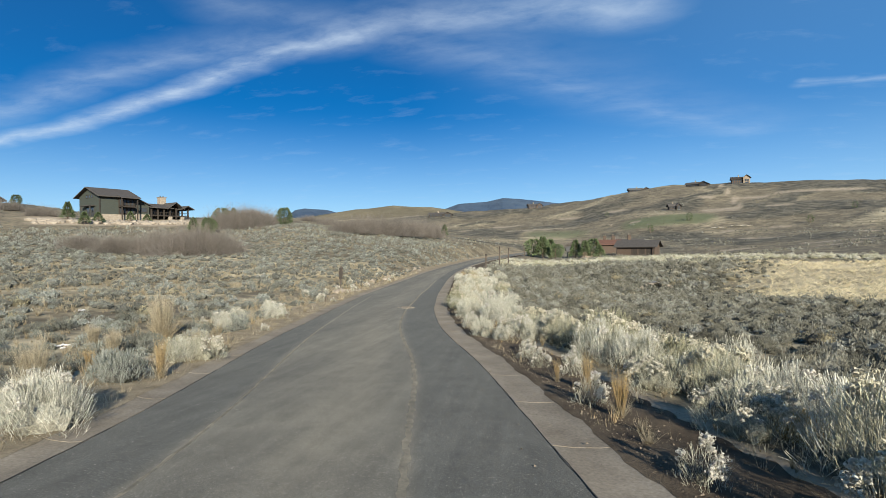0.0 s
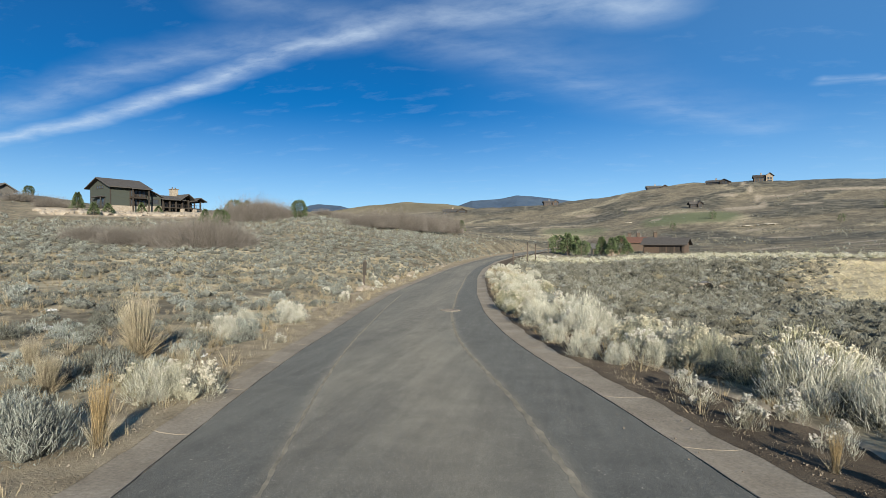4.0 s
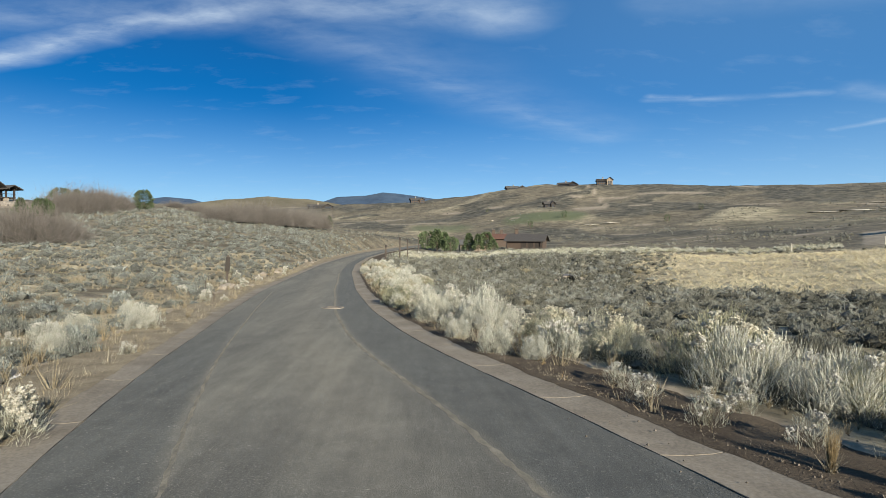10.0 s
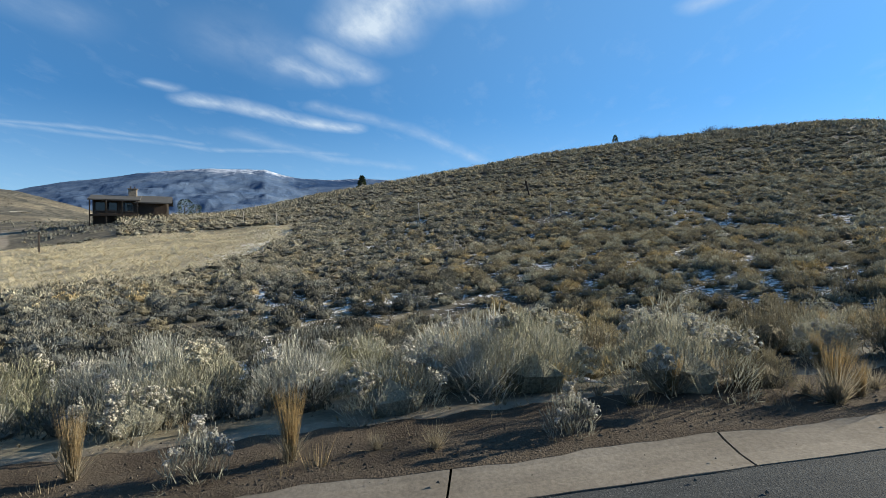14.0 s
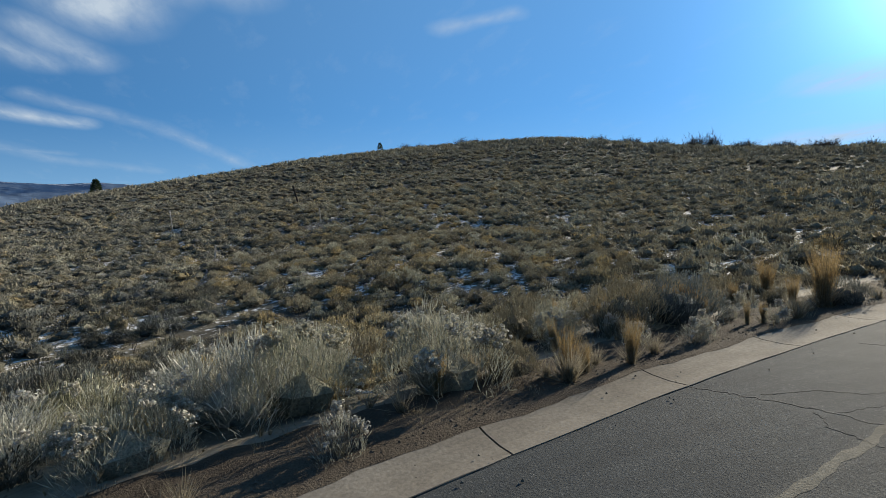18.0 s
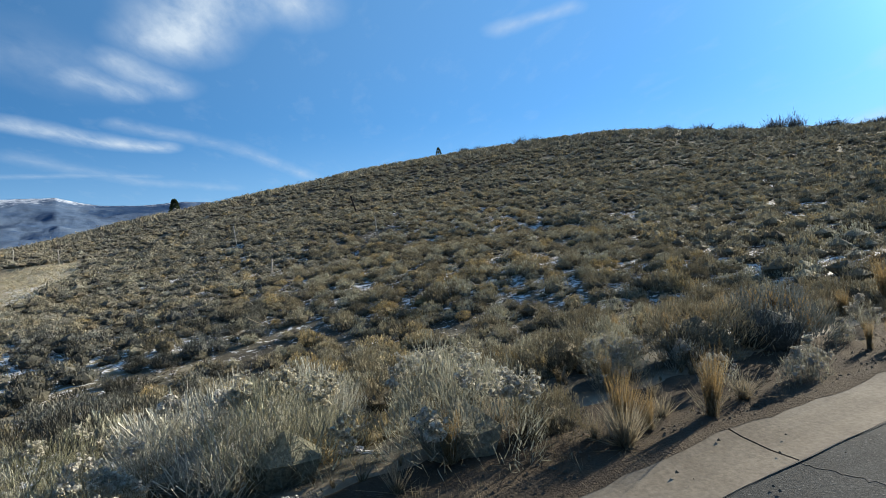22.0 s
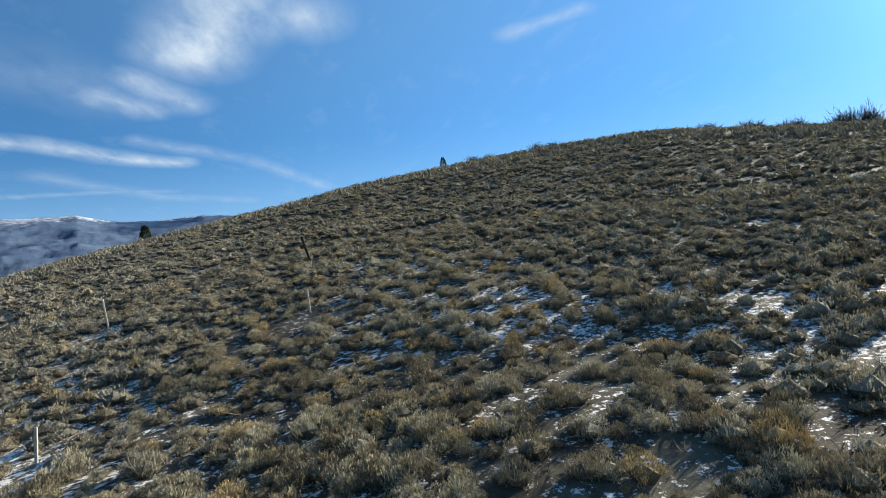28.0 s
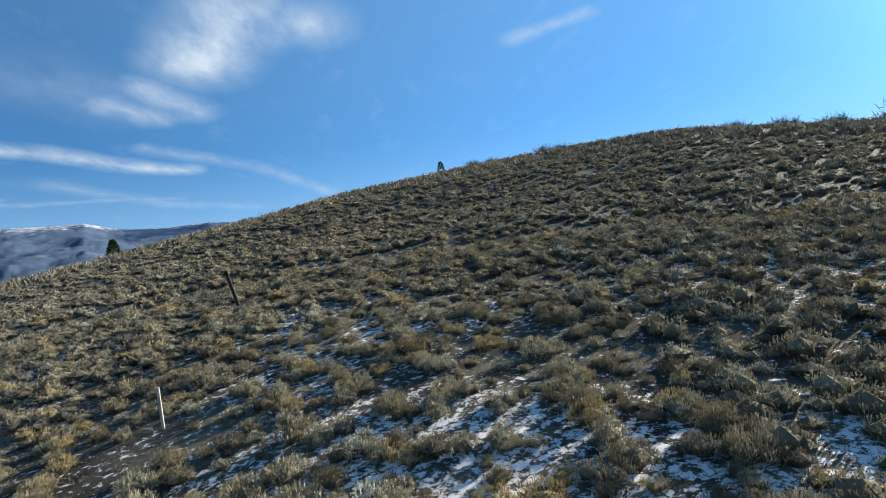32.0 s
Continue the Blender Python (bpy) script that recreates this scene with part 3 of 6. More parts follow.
def meadow_mask(x, y):
    """The straw field below the brown house: lower edge by bearing, upper edge by bearing."""
    b, r = polar(x, y)
    lo = np.interp(-b, [20, 30, 40, 50, 58, 66, 71], [70, 55, 46, 45, 46, 55, 76])
    hi = np.interp(-b, [20, 30, 40, 50, 58, 66, 71], [92, 92, 91, 90, 89, 89, 84])
    inside = smoothstep(-2.5, 2.5, r - lo) * smoothstep(-3, 3, hi - r) * smoothstep(-70.5, -68.5, b) * smoothstep(-14, -36, b)
    return inside


def snow_mask(x, y):
    """Shaded hillside on which old snow still lies."""
    b, r = polar(x, y)
    hill = smoothstep(-50, -66, b) * smoothstep(-168, -150, b)
    near = smoothstep(3.5, 6.0, off_road(x, y)) * (1 - 0.2 * smoothstep(60, 78, r)) * (1 - smoothstep(80, 112, r))
    drift = 0.80 + 0.24 * np.clip(0.5 + 0.9 * uneven(x, y, 0.047, 0.13), 0, 1)
    foot_ = smoothstep(2.2, 0.9, np.hypot(x - 8.8, y + 2.3))
    return np.maximum(hill * near * drift, 1.05 * foot_)


# one sheet of ground, finer near the road and where the view goes
azs = np.concatenate([np.arange(-170, 68, 0.6), np.arange(68, 190, 3.0)])
rs = np.exp(np.linspace(np.log(0.5), np.log(4800), 215))
AA, RR = np.meshgrid(np.radians(azs), rs, indexing="ij")
gx, gy = HERE[0] - RR * np.sin(AA), HERE[1] + RR * np.cos(AA)
gz = height(gx, gy)
na, nr = gx.shape
idx = np.arange(na * nr).reshape(na, nr)
quads = np.stack([idx[:, :-1], np.roll(idx, -1, 0)[:, :-1], np.roll(idx, -1, 0)[:, 1:], idx[:, 1:]], -1).reshape(-1, 4)[:, ::-1]
fb, fr = polar(gx, gy)
on_hill = smoothstep(-50, -68, fb)
turf = np.maximum(smoothstep(6, 3, np.abs(fb + 15)) * smoothstep(34, 16, np.abs(fr - 345)), smoothstep(5, 2, np.abs(fb + 4)) * smoothstep(34, 16, np.abs(fr - 330)) * 0.8)
turf = np.maximum(turf, smoothstep(7, 3, np.abs(fb + 36)) * smoothstep(40, 16, np.abs(fr - 330)) * 0.45)
far_straw = smoothstep(150, 260, fr) * (1 - on_hill) * np.clip(0.20 + 0.55 * uneven(gx, gy, 0.011, 0.047), 0, 0.7)
near_straw = (1 - on_hill) * smoothstep(120, 60, fr) * np.clip(0.42 + 0.3 * uneven(gx, gy, 0.047, 0.21), 0, 0.75) * np.where(fb > -2, 1.0, 0.9)
straw = np.maximum.reduce([meadow_mask(gx, gy), far_straw, near_straw, 0.42 * on_hill * smoothstep(-95, -78, fb)])
pad = smoothstep(8.5, 5, np.abs(fb - 41)) * smoothstep(22, 10, np.abs(fr - 148))
drive = 0.7 * smoothstep(0.55, 0.2, np.abs(fb + 21.3 - 0.012 * (fr - 400))) * smoothstep(375, 395, fr) * smoothstep(600, 570, fr)
drive = np.maximum(drive, smoothstep(2.2, 1.2, np.abs(fb + 19.5)) * smoothstep(12, 6, np.abs(fr - 392)))
loop_ = smoothstep(2.1, 1.7, np.abs(fb + 44.2)) * smoothstep(26, 23, np.abs(fr - 122))
loop_ = np.maximum(loop_, smoothstep(1.9, 1.2, np.abs(fr - 95)) * smoothstep(-46, -44, fb) * smoothstep(-20, -24, fb))
tracks = smoothstep(2.2, 0.8, np.abs(fr - 170 - 0.9 * (fb + 30))) * smoothstep(-60, -50, fb) * smoothstep(-16, -22, fb)
tracks = np.maximum(tracks, smoothstep(3.0, 1.0, np.abs(fr - 455 + 1.6 * (fb + 10))) * smoothstep(-30, -24, fb) * smoothstep(14, 8, fb) * 0.8)
band = np.sin(13 * np.log(fr + 1) + 2.2 * np.sin(fb * 0.13) + 1.1 * np.sin(fb * 0.31 + 2)) * 0.55 + 0.75 * uneven(gx, gy, 0.011, 0.047)
heath = smoothstep(-0.15, 0.45, band + 0.35 * smoothstep(320, 430, fr) * smoothstep(-16, -24, fb)) * smoothstep(130, 190, fr) * (1 - on_hill)
heath = np.maximum(heath, 0.75 * on_hill * (1 - 0.8 * smoothstep(-95, -78, fb)))
fairway = smoothstep(9, 6, np.abs(fb + 38.5)) * smoothstep(60, 30, np.abs(fr - 255)) * 0.42
turf = np.maximum(turf, fairway)
for r0_, k_, b0_, b1_, w_ in ((232, 1.1, -34, -6, 1.6), (300, -1.4, -30, -2, 2.0), (385, 0.8, -46, -24, 2.4), (350, 1.8, -12, 10, 2.2), (500, -2.0, -30, 6, 2.6), (200, -0.6, -48, -26, 1.3), (540, 1.2, -52, -22, 3.0)):
    mid_ = r0_ + k_ * (fb - b0_) + 5 * np.sin(fb * 0.35 + r0_)
    tracks = np.maximum(tracks, 0.75 * smoothstep(1.8 * w_, 0.6 * w_, np.abs(fr - mid_)) * smoothstep(b0_ - 3, b0_, fb) * smoothstep(b1_ + 3, b1_, fb))
bare = np.maximum.reduce([pad * 0.9, drive, loop_, tracks, smoothstep(2.6, 1.6, off_road(gx, gy)) * 0.9])
ground = new("ground", np_mesh("ground", np.stack([gx, gy, gz], -1).reshape(-1, 3), quads, M_GROUND, {
    "scrub": (np.clip(0.85 - 0.5 * pad - 0.3 * drive, 0, 1)).ravel(), "straw": straw.ravel(), "turf": (0.8 * turf).ravel(), "heath": (heath * (1 - np.minimum(1, 2 * turf))).ravel(), "bare": bare.ravel(), "snow": snow_mask(gx, gy).ravel()}, smooth=True))
tagged(ground, "rolling dry sagebrush land with old snow patches", "ground", kind="structure")


# far ranges
def range_of_hills(name, label, bearings, crest, dist, depth, mat, rough, seed_):
    """A long hill range: crest heights by bearing, falling off towards the viewer."""
    b = np.linspace(bearings[0], bearings[1], 360)
    top = np.interp(b, *crest)
    u = np.linspace(0, 1, 56)
    B, U = np.meshgrid(b, u, indexing="ij")
    R = dist + depth * (U - 1)
    x, y = HERE[0] - R * np.sin(np.radians(B)), HERE[1] + R * np.cos(np.radians(B))
    ridged = np.array([1 - 2 * abs(noise.fractal(Vector((px * 0.0011, py * 0.0011, seed_)), 0.9, 2.1, 6)) for px, py in zip(x.ravel(), y.ravel())]).reshape(x.shape)
    fine_r = np.array([noise.fractal(Vector((px * 0.006, py * 0.006, seed_ + 7)), 0.8, 2.1, 4) for px, py in zip(x.ravel(), y.ravel())]).reshape(x.shape)
    prof = 0.3 * np.sin(U * math.pi / 2) + 0.7 * U ** 1.7
    z = top[:, None] * prof + rough * ridged * (0.04 + np.sin(U * math.pi) * (1 - 0.5 * U)) + rough * 0.18 * fine_r * (0.6 + np.sin(U * math.pi)) - 12 * (1 - U)
    z[:, 0] = -30
    n0, n1 = x.shape
    ii = np.arange(n0 * n1).reshape(n0, n1)
    f = np.stack([ii[:-1, :-1], ii[:-1, 1:], ii[1:, 1:], ii[1:, :-1]], -1).reshape(-1, 4)
    snow_ = np.clip((z - 0.62 * z.max()) / (0.38 * z.max()), 0, 1)
    me = np_mesh(name, np.stack([x, y, z], -1).reshape(-1, 3), f[:, ::-1], mat, {"snow": snow_.ravel()}, smooth=True)
    return tagged(new(name, me), label, "backdrop", kind="structure")


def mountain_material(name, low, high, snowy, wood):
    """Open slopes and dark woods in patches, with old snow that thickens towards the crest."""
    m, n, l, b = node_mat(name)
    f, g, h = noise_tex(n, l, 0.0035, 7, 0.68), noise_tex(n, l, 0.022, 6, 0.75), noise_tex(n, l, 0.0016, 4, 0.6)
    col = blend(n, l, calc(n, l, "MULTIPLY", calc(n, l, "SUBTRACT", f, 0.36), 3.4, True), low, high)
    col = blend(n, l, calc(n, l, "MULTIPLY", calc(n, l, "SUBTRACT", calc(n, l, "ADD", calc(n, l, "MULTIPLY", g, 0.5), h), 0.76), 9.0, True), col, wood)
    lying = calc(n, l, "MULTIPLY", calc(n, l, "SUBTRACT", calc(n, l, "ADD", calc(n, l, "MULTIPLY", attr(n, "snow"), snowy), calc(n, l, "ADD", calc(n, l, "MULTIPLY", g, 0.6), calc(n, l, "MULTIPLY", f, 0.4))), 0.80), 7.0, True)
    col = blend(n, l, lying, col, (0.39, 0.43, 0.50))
    col = blend(n, l, 0.4, col, ramp(n, l, g, [(0.35, (0.6, 0.6, 0.6)), (0.65, (1.4, 1.4, 1.4))]), "MULTIPLY")
    l.new(col, b.inputs["Base Color"])
    b.inputs["Roughness"].default_value = 1.0
    b.inputs["Specular IOR Level"].default_value = 0.0
    bump(n, l, b, g, 0.5, 14.0)
    return m


# blue of distant haze is put into the base colours of these two
M_MOUNT = mountain_material("haze_blue_forested_mountain", (0.052, 0.086, 0.150), (0.095, 0.130, 0.186), 0.42, (0.027, 0.054, 0.112))
M_FARHILL = mountain_material("haze_blue_hill", (0.034, 0.052, 0.082), (0.050, 0.070, 0.098), 0.0, (0.024, 0.042, 0.072))
M_DRYHILL = mountain_material("dry_hill", (0.098, 0.088, 0.064), (0.140, 0.122, 0.086), 0.0, (0.058, 0.056, 0.043))
range_of_hills("mountain_range", "forested mountain with a snowy crest, distant haze painted in as blue", (-97, -40),
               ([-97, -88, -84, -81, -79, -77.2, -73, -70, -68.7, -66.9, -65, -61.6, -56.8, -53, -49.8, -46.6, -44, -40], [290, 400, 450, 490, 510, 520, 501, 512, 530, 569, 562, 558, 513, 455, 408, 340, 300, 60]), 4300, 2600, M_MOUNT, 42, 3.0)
range_of_hills("far_hill_range", "low dark range on the skyline, distant haze painted in as blue", (-16, 34),
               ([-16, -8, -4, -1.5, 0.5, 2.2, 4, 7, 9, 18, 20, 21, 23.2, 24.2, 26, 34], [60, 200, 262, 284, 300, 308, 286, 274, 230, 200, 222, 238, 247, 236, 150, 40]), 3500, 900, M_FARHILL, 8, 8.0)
range_of_hills("dry_hill_range", "brown grassy hill behind the valley", (2, 27),
               ([2, 5, 7, 8.5, 10, 12, 14, 16, 18, 20, 23, 27], [74, 90, 100, 107, 112, 113, 116, 110, 106, 97, 84, 60]), 1500, 600, M_DRYHILL, 15, 5.0)

# ---- road ----
def strip(name, mat, lines, attrs=None, y0=-58.0, y1=215.0, step=0.5):
    """A lengthwise strip from a list of functions y -> (x, z)."""
    ys = np.arange(y0, y1 + 1e-6, step)
    P = np.stack([np.stack([f(ys)[0], ys, f(ys)[1]], -1) for f in lines], 1)
    n0, n1 = P.shape[:2]
    ii = np.arange(n0 * n1).reshape(n0, n1)
    f = np.stack([ii[:-1, :-1], ii[:-1, 1:], ii[1:, 1:], ii[1:, :-1]], -1).reshape(-1, 4)
    a = {k: v(P[..., 0], P[..., 1]).ravel() for k, v in (attrs or {}).items()}
    return np_mesh(name, P.reshape(-1, 3), f, mat, a, smooth=True)


def across(u):
    crown = 0.05 * (1 - (2 * u - 1) ** 2)
    return lambda y: (road_l(y) * (1 - u) + road_r(y) * u, road_z(y) + crown)


def seam_r(y):
    """The pale seam between the lane and the widened edge."""
    return road_r(y) - np.interp(y, [-60, 5, 12, 16, 20, 25, 34, 48, 220], [2.3, 2.1, 1.9, 1.85, 1.85, 1.75, 1.5, 1.3, 1.2])


def seam_l(y):
    return road_l(y) + np.interp(y, [-60, 5, 12, 16, 22, 40, 220], [1.7, 1.6, 1.55, 1.45, 1.2, 0.8, 0.8])


def dust(x, y):
    a = np.exp(-((x - seam_r(y) + 0.03 * np.sin(y * 5)) / 0.04) ** 2) * 0.8
    b = np.exp(-((x - seam_l(y) + 0.03 * np.sin(y * 4)) / 0.04) ** 2) * 0.42 * smoothstep(30, 16, y)
    mid = (road_l(y) + road_r(y)) / 2
    c = np.exp(-((x - mid - 0.2) / 0.8) ** 2) * 0.09
    return np.maximum(c, 0.35 * np.maximum(a, b))


def lane(x, y):
    return np.maximum(smoothstep(0.0, 0.25, x - seam_r(y)), smoothstep(0.0, 0.25, seam_l(y) - x) * smoothstep(34, 18, y))


asphalt = new("road", strip("road", M_ASPHALT, [across(u) for u in np.linspace(0, 1, 56)], {"dust": dust, "lane": lane}))
tagged(asphalt, "narrow grey asphalt road with pale seams", "road", kind="structure")

# gravelly pale joints where the widened edges meet the lane
for name_, fx, half_, y0_, y1_, label_ in (("lane_joint", seam_r, 0.050, -40, 62, "pale gravelly joint along the lane"), ("edge_mark", seam_l, 0.028, -20, 40, "faint worn pale joint")):
    def lip(o):
        def f(y):
            x = fx(y) + 0.006 * np.sin(y * 5.1) + o * (1 + 0.35 * np.sin(y * 7.7 + o * 40) + 0.25 * np.sin(y * 17.0))
            u = (x - road_l(y)) / (road_r(y) - road_l(y))
            return x, road_z(y) + 0.05 * (1 - (2 * u - 1) ** 2) + 0.0025
        return f
    ob = new(name_, strip(name_, M_JOINT, [lip(o) for o in (-half_, 0.0, half_)], None, y0_, y1_, 0.10))
    ob.parent = asphalt
    tagged(ob, label_)

edges_thing = tagged(new("concrete_edging"), "flat concrete bands along both road edges", "kerb", kind="structure")


def slab(side, y0, y1):
    """One cast length of the concrete band, slightly dished, with broken corners."""
    bm = bmesh.new()
    ys = np.linspace(y0 + 0.012, y1 - 0.012, 5)
    ring = []
    for y in ys:
        for k, (u, dz) in enumerate(((-0.015, 0.007), (0.35, -0.012), (0.75, 0.0), (1.0, 0.03))):
            if side > 0:
                x = road_r(y) + RW * u
            else:
                x = road_l(y) - LW * u
            wob = 0.012 * math.sin(y * 3.1 + k) if k in (0, 3) else 0
            ring.append(bm.verts.new((float(x) + wob, float(y), float(road_z(y)) + dz + 0.004)))
    for i in range(4):
        for k in range(3):
            q = [ring[i * 4 + k], ring[i * 4 + k + 1], ring[i * 4 + 5 + k], ring[i * 4 + 4 + k]]
            bm.faces.new(q if side < 0 else q[::-1]).normal_flip()
    geo = bmesh.ops.extrude_face_region(bm, geom=bm.faces[:])
    for v in geo["geom"]:
        if isinstance(v, bmesh.types.BMVert):
            v.co.z -= 0.13
    bmesh.ops.recalc_face_normals(bm, faces=bm.faces[:])
    part("concrete_slab", bm, M_CONCRETE, edges_thing)


# joints at the spacing of the cast lengths
LONG, FIRST_R, FIRST_L = 2.75, 12.85, 12.0
for k in range(-13, 27):
    slab(1, FIRST_R + LONG * (k - 1), FIRST_R + LONG * k)
    slab(-1, FIRST_L + LONG * (k - 1), FIRST_L + LONG * k)
for side, w_, fx in ((1, RW, road_r), (-1, LW, road_l)):
    for a_, b_ in ((-58.0, (FIRST_R if side > 0 else FIRST_L) - LONG * 14), ((FIRST_R if side > 0 else FIRST_L) + LONG * 26, 215.0)):
        lines = [lambda y, u=u: (fx(y) + side * w_ * u, road_z(y) + 0.006) for u in (-0.01, 0.5, 1.0)]
        tagged(new("concrete_band", strip("concrete_band", M_CONCRETE, lines if side > 0 else lines[::-1], None, a_, b_, 1.0)), "far run of the concrete band", "kerb", kind="structure")


def shoulder(side):
    outs = (-0.02, 0.03, 0.25, 0.6, 1.0, 1.5, 2.1)

    def line(o):
        def f(y):
            x = road_r(y) + RW + o if side > 0 else road_l(y) - LW - o
            z = verge(x, y)[0] + 0.02 + 0.03 * np.sin(y * 2.3 + o * 5) * min(1.0, max(0.0, o)) + 0.02 * np.sin(y * 7.1 + o * 9) * min(1.0, max(0.0, o))
            if o < 0:                              # dirt spilt over the rim of the concrete
                spill = (0.14 if side > 0 else 0.08) * (0.5 + 0.25 * np.sin(y * 1.9 + side) + 0.15 * np.sin(y * 4.7 + 2 * side) + 0.10 * np.sin(y * 11.3))
                x = x - side * spill
                z = road_z(y) + 0.034 - 0.14 * spill
            elif o < 0.1:
                z = road_z(y) + 0.040
            return x, z - (0.10 if o > 2 else 0.0)
        return f
    ls = [line(o) for o in outs]
    return strip("road_shoulder", M_DIRT if side > 0 else M_LITTER, ls if side > 0 else ls[::-1], None, -58, 215, 0.25)


for s_ in (1, -1):
    tagged(new("road_shoulder", shoulder(s_)), "bare gravelly dirt shoulder" if s_ > 0 else "dirt shoulder littered with dry grass", "ground", kind="structure")

# dark open joints between asphalt and concrete
for s_, fx in ((1, road_r), (-1, road_l)):
    gap = [lambda y, o=o: (fx(y) - s_ * 0.016 + o * np.clip(0.55 + 0.5 * np.sin(y * 1.3) + 0.4 * np.sin(y * 3.7 + 1), 0.1, 1.2) + 0.006 * np.sin(y * 6.3), road_z(y) + 0.014) for o in (-0.007, 0.007)]
    ob = new("edge_joint", strip("edge_joint", M_CRACK, gap, None, -40, 90, 0.12))
    ob.parent = asphalt
    tagged(ob, "dark open joint along the concrete")

# ---- wild growth in masses ----
rng = np.random.default_rng(7)


def dome_tris(g, spread, tall, segs, rings, waist, lobe):
    """The dense inside of a bush: a lumpy low dome, narrower at the foot by waist."""
    a = np.arange(segs) / segs * math.tau + g.uniform(0, 1)
    lob = 1 + lobe * np.sin(a * 3 + g.uniform(0, 6)) + g.normal(0, 0.10, segs)
    loops = []
    for k in range(rings + 1):
        u = (k + (0.0 if k else -0.02)) / (rings + 1)
        r = spread * (waist + (1 - waist) * min(1.0, u * 2.2)) * math.sqrt(max(0.0, 1 - u * u)) * lob * g.uniform(0.88, 1.12, segs)
        aa = a + k * math.pi / segs
        loops.append(np.stack([r * np.cos(aa), r * np.sin(aa), np.full(segs, u * tall) * g.uniform(0.85, 1.15, segs)], -1))
    top = np.array([g.normal(0, 0.08) * spread, g.normal(0, 0.08) * spread, tall * g.uniform(0.92, 1.05)])
    out = []
    for lo, hi in zip(loops, loops[1:]):
        for q in range(segs):
            p = (q + 1) % segs
            out += [lo[q], lo[p], hi[q], lo[p], hi[p], hi[q]]
    for q in range(segs):
        out += [loops[-1][q], loops[-1][(q + 1) % segs], top]
    return np.array(out)


def tuft_mesh(seed, n, spread, tall, width, lean=0.75, core=(0.0, 0.35), hull=None, jitter=0.05, lobe=0.25, clump=0, upright=0.0, shape="needle", short=0.78, waist=0.8, inner=0.78):
    """A bush of n narrow leaf sprays round a low crown: verts (n*3), tip, leaf. Each spray is one slim triangle: a needle, or a fan that widens to its tip.
    core: where along its way a spray starts; hull: sides and rings of the dense inside; clump: sprays gathered round that many stems."""
    g = np.random.default_rng(seed)
    ang = g.uniform(0, math.tau, n)
    tilt = lean * np.sqrt(g.uniform(0.02, 1, n)) * math.pi / 2
    reach = np.ones(n)
    if clump:
        which = g.integers(0, clump, n)
        ca, ct = g.uniform(0, math.tau, clump), lean * np.sqrt(g.uniform(0.02, 1, clump)) * math.pi / 2
        ang = ca[which] + g.normal(0, 0.22, n) / (0.35 + np.sin(ct[which]))
        tilt = np.clip(ct[which] + g.normal(0, 0.16, n), 0, 1.6)
        reach = g.uniform(0.78, 1.12, clump)[which]
    lobes = 1 + lobe * np.sin(ang * 3 + seed) + 0.6 * lobe * np.sin(ang * 5 + 2 * seed)
    ln = g.uniform(short, 1.08, n) * reach * lobes ** 0.6
    start = g.uniform(core[0], core[1], n)
    w = width * g.uniform(0.6, 1.3, n)
    d = np.stack([np.sin(tilt) * np.cos(ang) * spread * lobes, np.sin(tilt) * np.sin(ang) * spread * lobes, np.cos(tilt) * tall], -1)
    tipp = d * ln[:, None]
    way = tipp / (np.linalg.norm(tipp, axis=1, keepdims=True) + 1e-9) * (1 - upright) + np.array([0, 0, upright])
    way /= np.linalg.norm(way, axis=1, keepdims=True)
    span = np.linalg.norm(tipp, axis=1) * (1 - start)
    base = tipp - way * span[:, None] + g.normal(0, jitter, (n, 3)) * spread
    base[:, 2] = np.abs(base[:, 2])
    tipp = tipp + g.normal(0, jitter, (n, 3)) * spread
    tipp[:, 2] = np.maximum(tipp[:, 2], 0.02)
    side = np.cross(tipp - base, g.normal(0, 1, (n, 3)))
    side /= np.linalg.norm(side, axis=1, keepdims=True) + 1e-9
    side *= w[:, None]
    skew = 1 + g.uniform(-0.18, 0.18, (n, 1))
    if shape == "fan":
        v = np.stack([base, tipp + side, base + (tipp - base) * skew - side], 1)
    else:
        v = np.stack([base - side, base + side, tipp], 1)
    full = np.quantile(np.linalg.norm(tipp, axis=1), 0.6)
    # tone darkens inwards and down: shade painted into the bush
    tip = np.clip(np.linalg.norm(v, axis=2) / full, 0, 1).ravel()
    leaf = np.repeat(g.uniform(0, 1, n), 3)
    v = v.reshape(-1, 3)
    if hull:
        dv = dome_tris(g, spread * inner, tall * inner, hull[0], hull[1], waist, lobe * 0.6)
        # dome toned darker low down, for the shade within
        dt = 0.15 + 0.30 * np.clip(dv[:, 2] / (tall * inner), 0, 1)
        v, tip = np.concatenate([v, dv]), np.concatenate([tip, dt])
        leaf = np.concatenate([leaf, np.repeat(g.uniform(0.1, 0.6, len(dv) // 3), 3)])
    return v.astype(np.float32), tip.astype(np.float32), leaf.astype(np.float32)


def kites(nv):
    return np.arange(nv).reshape(-1, 3)


